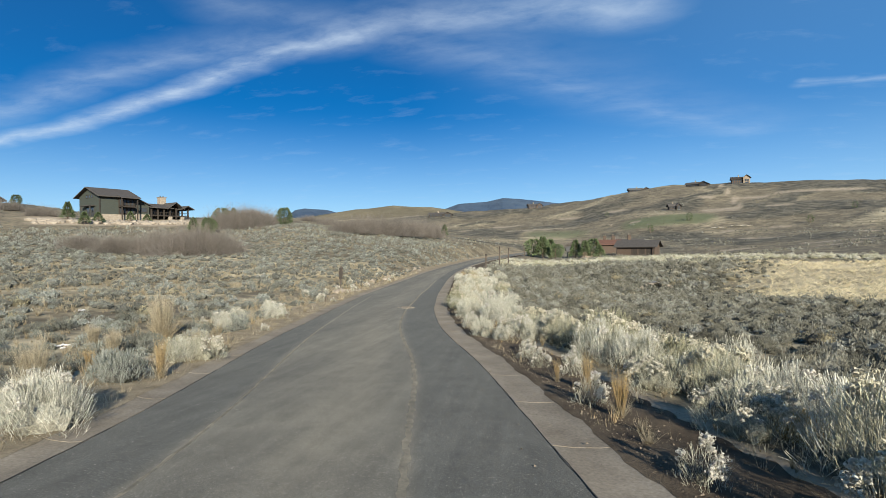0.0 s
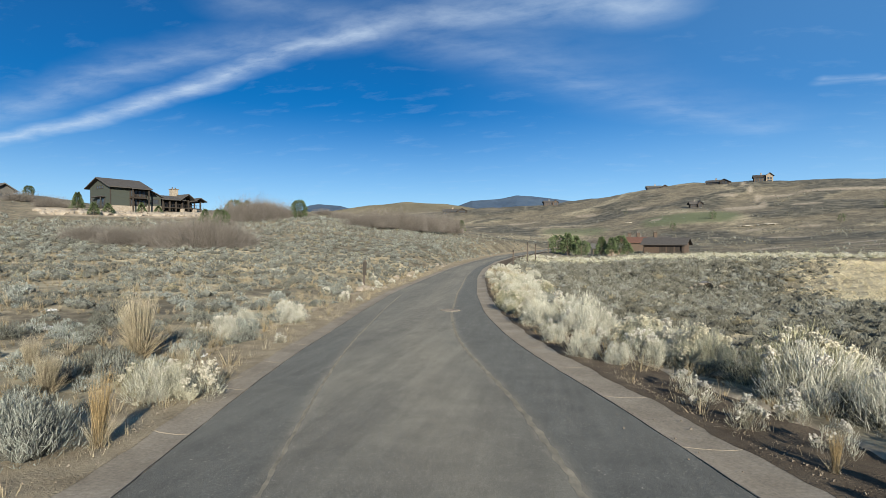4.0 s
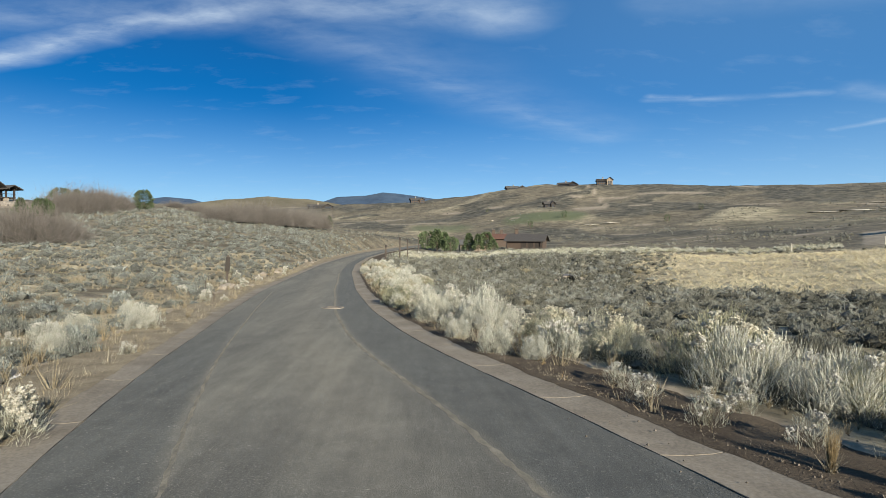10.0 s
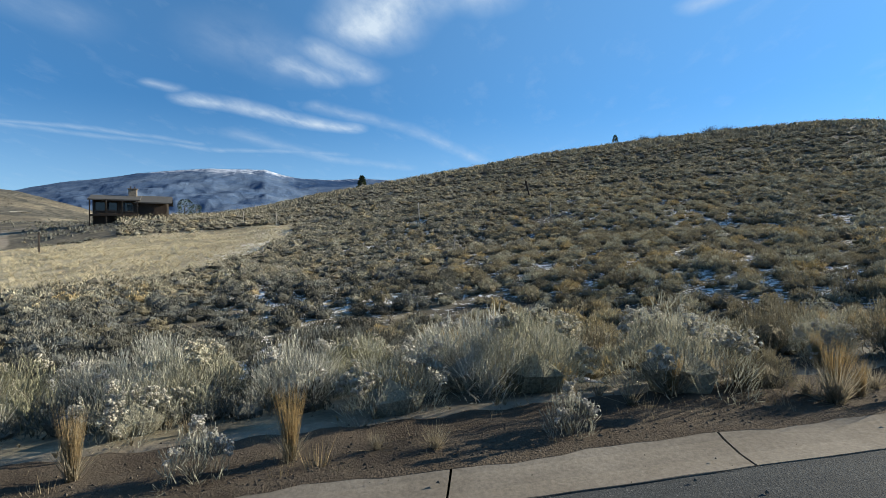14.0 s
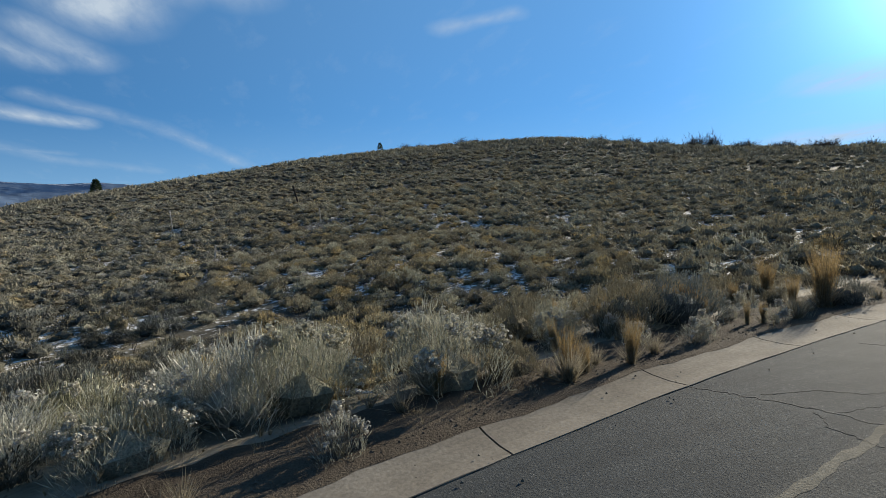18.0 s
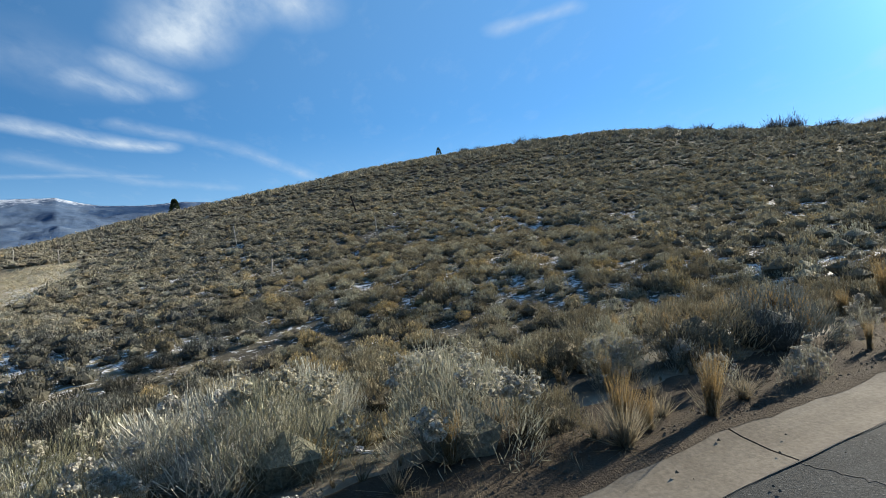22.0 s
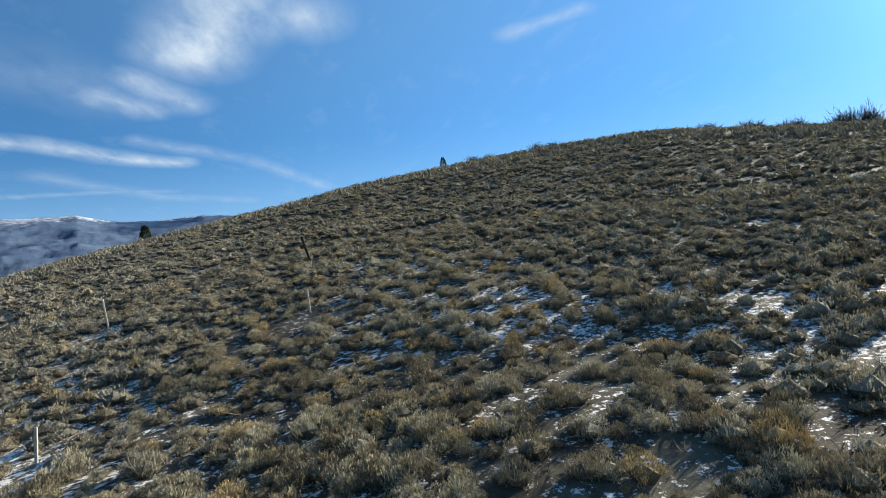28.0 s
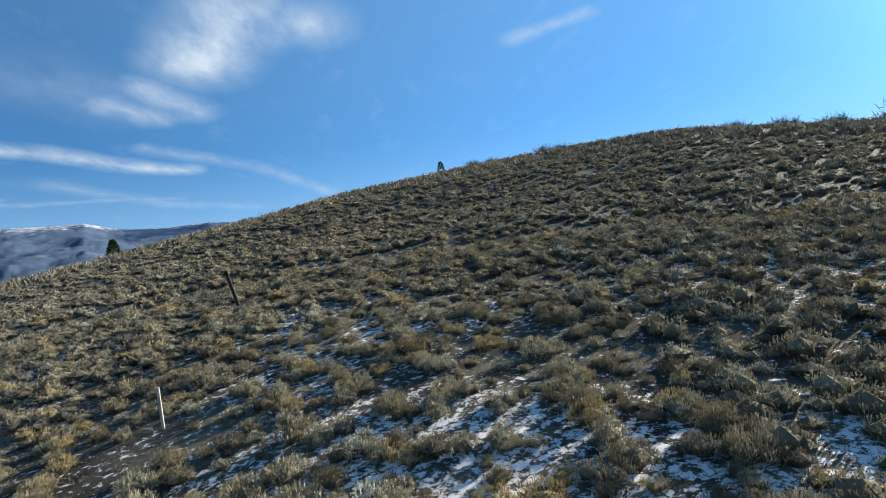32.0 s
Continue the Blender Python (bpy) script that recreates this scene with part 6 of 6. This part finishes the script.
for i, (bb, dd, w, h) in enumerate(((-106, 186, 6, 1.9), (-107.5, 187, 5, 1.7), (-112, 186, 7, 2.1), (-113.2, 186, 5, 1.9), (-126, 182, 7, 2.0), (-129, 180, 8, 2.2), (-132, 178, 8, 2.2), (-135, 172, 7, 3.0), (-136.5, 172, 6, 3.2), (-139, 170, 8, 1.9), (-142, 170, 8, 1.7), (-145, 168, 8, 1.9), (-148, 166, 8, 1.6), (-151, 166, 7, 1.8))):
    px, py, pz = spot(bb, dd - 5)
    thicket((px, py, pz - 0.1), w, h * 1.35, 420 + 3 * i, "bare dark brush along the hill crest", 420, 0.2, turn=bb, fine=0.020)

# ---- houses ----
def slab_roof(bm, x0, x1, y0, z0, y1, z1, thick=0.28):
    """A sloping roof plane from (y0, z0) up or down to (y1, z1), between x0 and x1."""
    v = [bm.verts.new(p) for p in ((x0, y0, z0), (x1, y0, z0), (x1, y1, z1), (x0, y1, z1), (x0, y0, z0 - thick), (x1, y0, z0 - thick), (x1, y1, z1 - thick), (x0, y1, z1 - thick))]
    for f in ((0, 1, 2, 3), (7, 6, 5, 4), (0, 4, 5, 1), (1, 5, 6, 2), (2, 6, 7, 3), (3, 7, 4, 0)):
        bm.faces.new([v[i] for i in f])
    bmesh.ops.recalc_face_normals(bm, faces=bm.faces[:])


def slab_roof_x(bm, y0, y1, x0, z0, x1, z1, thick=0.28):
    v = [bm.verts.new(p) for p in ((x0, y0, z0), (x1, y0, z1), (x1, y1, z1), (x0, y1, z0), (x0, y0, z0 - thick), (x1, y0, z1 - thick), (x1, y1, z1 - thick), (x0, y1, z0 - thick))]
    for f in ((0, 1, 2, 3), (7, 6, 5, 4), (0, 4, 5, 1), (1, 5, 6, 2), (2, 6, 7, 3), (3, 7, 4, 0)):
        bm.faces.new([v[i] for i in f])
    bmesh.ops.recalc_face_normals(bm, faces=bm.faces[:])


def prism(bm, x0, x1, y0, y1, z0, eave, ridge):
    """Walls of a gabled block, ridge along x."""
    ym = (y0 + y1) / 2
    sec = ((y0, z0), (y1, z0), (y1, eave), (ym, ridge), (y0, eave))
    a = [bm.verts.new((x0, y, z)) for y, z in sec]
    b = [bm.verts.new((x1, y, z)) for y, z in sec]
    bm.faces.new(a)
    bm.faces.new(b[::-1])
    for i in range(5):
        bm.faces.new((a[i], b[i], b[(i + 1) % 5], a[(i + 1) % 5]))
    bmesh.ops.recalc_face_normals(bm, faces=bm.faces[:])


def prism_y(bm, x0, x1, y0, y1, z0, eave, ridge):
    """Walls of a gabled block, ridge along y, gable to the front."""
    xm = (x0 + x1) / 2
    sec = ((x0, z0), (x1, z0), (x1, eave), (xm, ridge), (x0, eave))
    a = [bm.verts.new((x, y0, z)) for x, z in sec]
    b = [bm.verts.new((x, y1, z)) for x, z in sec]
    bm.faces.new(a)
    bm.faces.new(b[::-1])
    for i in range(5):
        bm.faces.new((a[i], b[i], b[(i + 1) % 5], a[(i + 1) % 5]))
    bmesh.ops.recalc_face_normals(bm, faces=bm.faces[:])


def solid(name, parent, mat, *boxes, bevel=0.0, label=""):
    bm = bmesh.new()
    for b in boxes:
        box(bm, *b, bevel)
    return part(name, bm, mat, parent, label)


def window(parent, x0, x1, z0, z1, y, mat=M_TIMBER, side=None):
    """A framed window proud of the wall at depth y (front), or of the end wall at x = side."""
    if side is None:
        w = solid("window", parent, mat, (x0, x1, y - 0.10, y - 0.003, z0, z0 + 0.12), (x0, x1, y - 0.10, y - 0.003, z1 - 0.12, z1), (x0, x0 + 0.12, y - 0.10, y - 0.003, z0 + 0.12, z1 - 0.12), (x1 - 0.12, x1, y - 0.10, y - 0.003, z0 + 0.12, z1 - 0.12))
        solid("pane", w, M_GLASS, (x0 + 0.12, x1 - 0.12, y - 0.05, y - 0.03, z0 + 0.12, z1 - 0.12))
    else:
        w = solid("window", parent, mat, (side - 0.10, side - 0.003, x0, x1, z0, z0 + 0.12), (side - 0.10, side - 0.003, x0, x1, z1 - 0.12, z1), (side - 0.10, side - 0.003, x0, x0 + 0.12, z0 + 0.12, z1 - 0.12), (side - 0.10, side - 0.003, x1 - 0.12, x1, z0 + 0.12, z1 - 0.12))
        solid("pane", w, M_GLASS, (side - 0.05, side - 0.03, x0 + 0.12, x1 - 0.12, z0 + 0.12, z1 - 0.12))
    return w


def chimney(parent, x, y, w, z0, z1, mat=M_STONE):
    c = solid("chimney", parent, mat, (x - w / 2, x + w / 2, y - w / 2, y + w / 2, z0, z1), bevel=0.05)
    solid("chimney_cap", c, M_TIMBER if mat is M_BROWNWALL else M_TAN, (x - w * 0.6, x + w * 0.6, y - w * 0.6, y + w * 0.6, z1, z1 + 0.18))
    for k in (-0.25, 0.25):
        solid("flue", c, M_IRON, (x + k * w - 0.12, x + k * w + 0.12, y - 0.12, y + 0.12, z1 + 0.18, z1 + 0.7))
    return c


def green_house():
    px, py, pz = spot(42.1, 152)
    ob = thing("green_house", facing(px, py, pz + 0.1, 24) @ Matrix.Diagonal((0.83, 0.83, 0.81, 1)), "long dark green house with brown roof and timber deck", "house")
    bm = bmesh.new()
    prism(bm, 0, 10.4, 0, 13, -1.5, 7.9, 10.4)
    part("main_wall", bm, M_GREENWALL, ob)
    bm = bmesh.new()
    slab_roof(bm, -1.2, 11.6, -1.3, 7.65, 6.5, 10.75)
    slab_roof(bm, -1.2, 11.6, 14.3, 7.65, 6.5, 10.75)
    part("main_roof", bm, M_ROOF, ob, "brown shingle roof")
    solid("stone_base", ob, M_STONE, (-0.15, 10.4, -0.18, -0.004, -1.5, 2.0), (-0.18, -0.004, -0.15, 13.1, -1.5, 1.0))
    solid("corner_board", ob, M_TIMBER, (-0.14, 0.10, -0.14, -0.006, 2.0, 7.7))
    # flat dark panel on the wall gives the balcony recess its shade
    solid("recess_shade_panel", ob, M_TIMBER, (5.4, 10.2, -0.10, -0.008, 2.1, 7.3))
    for k in range(4):
        window(ob, 5.6 + 1.15 * k, 6.55 + 1.15 * k, 5.0, 7.0, -0.12)
        window(ob, 5.6 + 1.15 * k, 6.55 + 1.15 * k, 2.4, 4.2, -0.12)
    deck = solid("balcony", ob, M_TIMBER, (5.3, 10.3, -2.2, -0.12, 4.3, 4.6))
    for k in range(15):
        solid("baluster", deck, M_TIMBER, (5.35 + 0.345 * k, 5.41 + 0.345 * k, -2.18, -2.12, 4.6, 5.5))
    solid("handrail", deck, M_TIMBER, (5.3, 10.3, -2.2, -2.1, 5.5, 5.6))
    for xx in (5.45, 10.15):
        solid("post", deck, M_TIMBER, (xx - 0.15, xx + 0.15, -2.2, -1.9, -1.0, 7.5))
    bm = bmesh.new()
    slab_roof(bm, 4.9, 11.0, -2.8, 7.35, 0.2, 8.35, 0.22)
    part("balcony_roof", bm, M_ROOF, ob)
    # gable end
    awning = solid("awning", ob, M_ROOF, (-1.6, -0.01, 2.6, 9.2, 4.6, 4.8), (-1.5, -1.3, 3.0, 3.2, 3.4, 4.6), (-1.5, -1.3, 8.6, 8.8, 3.4, 4.6))
    window(ob, 3.4, 5.6, 1.4, 4.2, 0, side=0)
    window(ob, 6.2, 8.4, 1.4, 4.2, 0, side=0)
    for k in range(3):
        window(ob, 4.2 + 1.6 * k, 5.4 + 1.6 * k, 7.2, 8.2, 0, side=0)
    # wing with a falling roof
    bm = bmesh.new()
    v = [(10.42, 0.6, -1.5), (15.25, 0.6, -1.5), (15.25, 0.6, 5.3), (10.42, 0.6, 7.7)]
    w_ = [(x, 9.0, z) for x, y, z in v]
    a, b = [bm.verts.new(p) for p in v], [bm.verts.new(p) for p in w_]
    bm.faces.new(a)
    bm.faces.new(b[::-1])
    for i in range(4):
        bm.faces.new((a[i], b[i], b[(i + 1) % 4], a[(i + 1) % 4]))
    bmesh.ops.recalc_face_normals(bm, faces=bm.faces[:])
    part("wing_wall", bm, M_GREENWALL, ob)
    bm = bmesh.new()
    slab_roof_x(bm, -0.3, 9.8, 9.6, 8.35, 16.3, 5.2)
    part("wing_roof", bm, M_ROOF, ob)
    window(ob, 12.6, 14.6, 3.1, 4.6, 0.6)
    solid("wing_stone_base", ob, M_STONE, (10.5, 15.3, 0.40, 0.596, -1.5, 2.4))
    # deck pavilion on stone piers
    solid("pavilion_wall", ob, M_GREENWALL, (15.3, 27.85, 4.2, 9.0, -1.5, 5.2))
    for k in range(5):
        window(ob, 16.05 + 2.35 * k, 18.05 + 2.35 * k, 2.6, 4.7, 4.2)
        window(ob, 16.05 + 2.35 * k, 18.05 + 2.35 * k, -0.3, 1.7, 4.2)
    pd = solid("deck", ob, M_TIMBER, (15.35, 28.65, -0.2, 4.19, 2.0, 2.35))
    for k in range(26):
        solid("baluster", pd, M_TIMBER, (15.45 + 0.52 * k, 15.51 + 0.52 * k, -0.16, -0.10, 2.35, 3.25))
    solid("handrail", pd, M_TIMBER, (15.35, 28.65, -0.2, -0.08, 3.25, 3.37))
    for k in range(7):
        xx = 15.65 + 2.12 * k
        pp = solid("column", ob, M_TIMBER, (xx - 0.2, xx + 0.2, -0.15, 0.25, -1.0, 5.0))
        if k in (3, 5):
            solid("stone_pier", pp, M_STONE, (xx - 0.55, xx + 0.55, -0.45, 0.55, -1.5, 2.0), bevel=0.06)
    bm = bmesh.new()
    slab_roof(bm, 14.85, 22.85, -1.0, 4.9, 5.0, 6.5)
    slab_roof(bm, 14.85, 22.85, 10.0, 4.9, 5.0, 6.5)
    part("pavilion_roof", bm, M_ROOF, ob)
    for x0, x1 in ((21.05, 25.85), (25.85, 29.45)):
        bm = bmesh.new()
        xm = (x0 + x1) / 2
        zt = 7.0 if x0 < 24 else 6.0
        slab_roof_x(bm, -1.5, 9.0, x0 - 0.5, 4.8, xm, zt)
        slab_roof_x(bm, -1.5, 9.0, x1 + 0.5, 4.8, xm, zt)
        part("gable_roof", bm, M_ROOF, ob)
        bm = bmesh.new()
        prism_y(bm, x0 + 0.3, x1 - 0.3, 1.5, 8.8, 4.4, 4.7, zt - 0.35)
        part("gable_wall", bm, M_TIMBER, ob)
    chimney(ob, 22.8, 6.5, 2.0, 4.5, 8.9)
    return ob


green_house()
# rough stone terrace below the green house
for i in range(170):
    bb = srng.uniform(34.0, 47.5)
    px, py, pz = spot(bb, srng.choice((139, 142, 145.5)) + srng.uniform(-1.2, 1.2) - 0.15 * abs(bb - 40))
    s_ = srng.uniform(0.40, 1.15)
    single("boulder", lump(i, s_ * 1.3, s_ * 0.9, s_ * 0.6, 1, 0.35), M_STONE, pose(px, py, pz + 0.1, 0, 0, srng.uniform(0, 360)), "pale sandstone boulder in the terrace below the house", "rock", "terrace boulders")
for i in range(46):
    py = srng.uniform(42, 92)
    px = float(road_l(py)) - LW - srng.uniform(0.5, 2.4)
    s_ = srng.uniform(0.15, 0.42)
    single("boulder", lump(200 + i, s_ * 1.2, s_, s_ * 0.7, 1, 0.35), M_STONE, pose(px, py, ground_at(px, py) + 0.08, 0, 0, srng.uniform(0, 360)), "pale stone on the far road bank", "rock", "bank stones")


def meadow_house():
    px, py, pz = spot(-52.0, 124)
    ob = thing("meadow_house", facing(px, py, 7.4, -8) @ Matrix.Diagonal((0.82, 0.82, 0.90, 1)), "low dark brown timber house with a stone chimney", "house")
    solid("tall_wall", ob, M_BROWNWALL, (0, 9.2, 0, 8, -1.5, 4.4))
    solid("low_wall", ob, M_BROWNWALL, (9.22, 15.6, 0.8, 8, -1.5, 4.1))
    bm = bmesh.new()
    slab_roof(bm, -0.8, 9.9, -1.6, 4.35, 4.0, 5.6)
    slab_roof(bm, -0.8, 9.9, 9.2, 4.35, 4.0, 5.6)
    part("tall_roof", bm, M_ROOFGREY, ob, "grey low-pitched roof")
    bm = bmesh.new()
    slab_roof(bm, 8.2, 16.8, -0.6, 3.95, 4.4, 5.7)
    slab_roof(bm, 8.2, 16.8, 9.2, 3.95, 4.4, 5.7)
    part("low_roof", bm, M_ROOFGREY, ob)
    for x0, x1 in ((0.5, 2.6), (3.0, 5.1), (6.2, 8.2)):
        window(ob, x0, x1, 1.7, 3.8, 0)
    window(ob, 7.0, 8.4, 1.8, 3.4, 0, M_TAN)
    dk = solid("deck", ob, M_TIMBER, (-0.4, 9.6, -2.2, -0.01, 0.7, 1.0))
    solid("handrail", dk, M_TIMBER, (-0.4, 9.6, -2.2, -2.1, 1.8, 1.9))
    for k in range(20):
        solid("baluster", dk, M_TIMBER, (-0.35 + 0.52 * k, -0.30 + 0.52 * k, -2.18, -2.12, 1.0, 1.8))
    for xx in (-0.3, 3.0, 6.3, 9.4):
        solid("post", dk, M_TIMBER, (xx - 0.12, xx + 0.12, -2.2, -1.96, -1.5, 4.2))
    solid("corner_post", ob, M_TAN, (15.75, 16.05, 0.2, 0.5, -1.0, 3.9))
    solid("side_wall", ob, M_TAN, (15.62, 15.75, 1.2, 4.0, -1.0, 3.2))
    chimney(ob, 8.0, 4.0, 1.8, 4.5, 7.0)


meadow_house()


def brown_house():
    px, py, pz = spot(-11.0, 160)
    g = thing("garage", facing(px, py, pz + 0.4, -14) @ Matrix.Diagonal((0.72, 0.8, 0.8, 1)), "low brown garage with a shingled gable roof", "house")
    bm = bmesh.new()
    prism(bm, 0, 15.0, 0, 8, -1.5, 2.8, 4.8)
    part("wall", bm, M_BROWNWALL, g)
    bm = bmesh.new()
    slab_roof(bm, -1.0, 16.2, -1.0, 2.7, 4.0, 5.1)
    slab_roof(bm, -1.0, 16.2, 9.0, 2.7, 4.0, 5.1)
    part("roof", bm, M_ROOF, g)
    for k in range(3):
        solid("garage_door", g, M_TIMBER, (6.0 + 2.9 * k, 8.3 + 2.9 * k, -0.06, -0.004, -1.0, 2.1))
    solid("gable_face", g, M_TIMBER, (-0.05, -0.004, 0.6, 7.4, -1.0, 2.6))
    for xx in (0.3, 14.7):
        solid("post", g, M_TIMBER, (xx - 0.15, xx + 0.15, -0.9, -0.6, -1.5, 2.7))
    px, py, pz = spot(-8.9, 178)
    h = thing("brown_house", facing(px, py, pz + 0.9, 4) @ Matrix.Diagonal((0.8, 0.8, 0.8, 1)), "red-brown house with low roofs and stone chimneys", "house")
    bm = bmesh.new()
    prism(bm, 0, 9.0, 0, 8, -2.0, 3.2, 4.8)
    part("wall", bm, M_BROWNWALL, h)
    bm = bmesh.new()
    slab_roof(bm, -0.9, 9.6, -0.9, 3.1, 4.0, 5.1)
    slab_roof(bm, -0.9, 9.6, 8.9, 3.1, 4.0, 5.1)
    part("roof", bm, M_REDWALL, h, "rust-red metal roof")
    bm = bmesh.new()
    prism(bm, 9.02, 18.0, 1.0, 9, -2.0, 2.9, 5.0)
    part("wall", bm, M_BROWNWALL, h)
    bm = bmesh.new()
    slab_roof(bm, 8.6, 19.0, 0.0, 2.8, 5.0, 5.3)
    slab_roof(bm, 8.6, 19.0, 10.0, 2.8, 5.0, 5.3)
    part("roof", bm, M_ROOF, h)
    for xx, zz in ((3.2, 6.6), (6.6, 6.7), (13.0, 6.9)):
        chimney(h, xx, 5.0, 1.3, 3.5, zz, M_BROWNWALL)
    px, py, pz = spot(-6.1, 150)
    s = thing("shed", facing(px, py, pz, 5), "low tan shed among the pines", "house")
    bm = bmesh.new()
    prism(bm, 0, 9, 0, 5, -1.0, 1.9, 2.9)
    part("wall", bm, M_TAN, s)
    bm = bmesh.new()
    slab_roof(bm, -0.5, 9.5, -0.6, 1.8, 2.5, 3.1, 0.2)
    slab_roof(bm, -0.5, 9.5, 5.6, 1.8, 2.5, 3.1, 0.2)
    part("roof", bm, M_ROOFGREY, s)


brown_house()


def lodge(place, w, h, extra, wall, roof, label, tower=False, trim=M_TAN):
    """A distant mountain house: two gabled wings, windows, chimney."""
    ob = thing("lodge", facing(*place, extra), label, "house", "houses on the ridge")
    d = w * 0.42
    e = h * 0.62
    bm = bmesh.new()
    prism(bm, 0, w * 0.66, 0, d, -3, e, h * 0.9)
    part("wall", bm, wall, ob)
    bm = bmesh.new()
    slab_roof(bm, -0.9, w * 0.66 + 0.9, -1.0, e - 0.2, d / 2, h * 0.9 + 0.3, 0.35)
    slab_roof(bm, -0.9, w * 0.66 + 0.9, d + 1.0, e - 0.2, d / 2, h * 0.9 + 0.3, 0.35)
    part("roof", bm, roof, ob)
    bm = bmesh.new()
    prism_y(bm, w * 0.62, w, -1.6, d, -3, e * (1.25 if tower else 1.0), h * (1.12 if tower else 0.95))
    part("wing_wall", bm, trim if tower else wall, ob)
    bm = bmesh.new()
    xm, ez, rz = w * 0.81, e * (1.25 if tower else 1.0), h * (1.12 if tower else 0.95)
    slab_roof_x(bm, -2.6, d + 0.8, w * 0.62 - 0.9, ez - 0.3, xm, rz + 0.3, 0.35)
    slab_roof_x(bm, -2.6, d + 0.8, w + 0.9, ez - 0.3, xm, rz + 0.3, 0.35)
    part("wing_roof", bm, roof, ob)
    k = 4
    for i in range(k):
        x0 = w * (0.05 + 0.14 * i)
        window(ob, x0, x0 + w * 0.09, e * 0.50, e * 0.9, 0)
        window(ob, x0, x0 + w * 0.09, 0.2, e * 0.36, 0)
    window(ob, w * 0.70, w * 0.80, e * 0.5, e * 0.9, -1.6)
    window(ob, w * 0.83, w * 0.93, e * 0.5, e * 0.9, -1.6)
    window(ob, w * 0.70, w * 0.93, 0.2, e * 0.36, -1.6)
    chimney(ob, w * 0.4, d * 0.5, w * 0.06, h * 0.6, h * 1.12)
    return ob


def at(bearing, reach, lift=0.0):
    px, py, pz = spot(bearing, reach)
    return px, py, pz + lift


lodge(at(-11.0, 602, -0.5), 21, 5.6, 10, M_TIMBER, M_ROOFGREY, "dark house low on the ridge line")
lodge(at(-16.3, 575, -1.5), 20, 6.0, -12, M_TIMBER, M_ROOF, "brown house below the ridge line")
lodge(at(-20.3, 570, -0.8), 15, 7.2, 8, M_BROWNWALL, M_TIMBER, "tan stone house standing on the ridge", True)
lodge(at(-15.0, 408), 7.5, 5.0, 20, M_TIMBER, M_ROOF, "small dark house beside the green turf")
lodge(at(10.0, 560), 25, 6.2, -6, M_TIMBER, M_ROOF, "long brown house on the far slope")
lodge(at(-0.8, 560), 14, 5.5, 14, M_BROWNWALL, M_ROOF, "small brown house on the far shoulder", False)
lodge(at(52.6, 205, -1.0), 13, 5.0, 15, M_TIMBER, M_ROOFGREY, "grey-roofed house behind the brush", True, M_ROOFGREY)


# pale sand hollows on the turf below the ridge
for i, (bb, el, w_) in enumerate(((-21.6, 1.7, 4.2), (-19.9, 1.55, 3.4), (-9.4, 2.0, 2.4), (-39.8, 2.45, 7.0), (-42.0, 2.55, 7.0), (-44.3, 2.65, 7.0), (-46.6, 2.72, 6.0), (-43.2, 3.17, 5.0))):
    px, py, pz = on_line(bb, el, 120, 600)
    single("sand_bunker", lump(i + 900, w_, 2.2, 0.25, 3, 0.5), M_SAND, facing(px, py, pz + 0.1), "pale sand hollow in the far turf", "sand", "sand hollows")
# white marker stakes where the loop road bends
for bb, dd in ((-43.9, 98), (-37.4, 97)):
    px, py, pz = spot(bb, dd)
    stake(facing(px, py, pz), 1.2, 0.08, M_LATH, "white marker stake beside the loop road", "marker_stake", False)
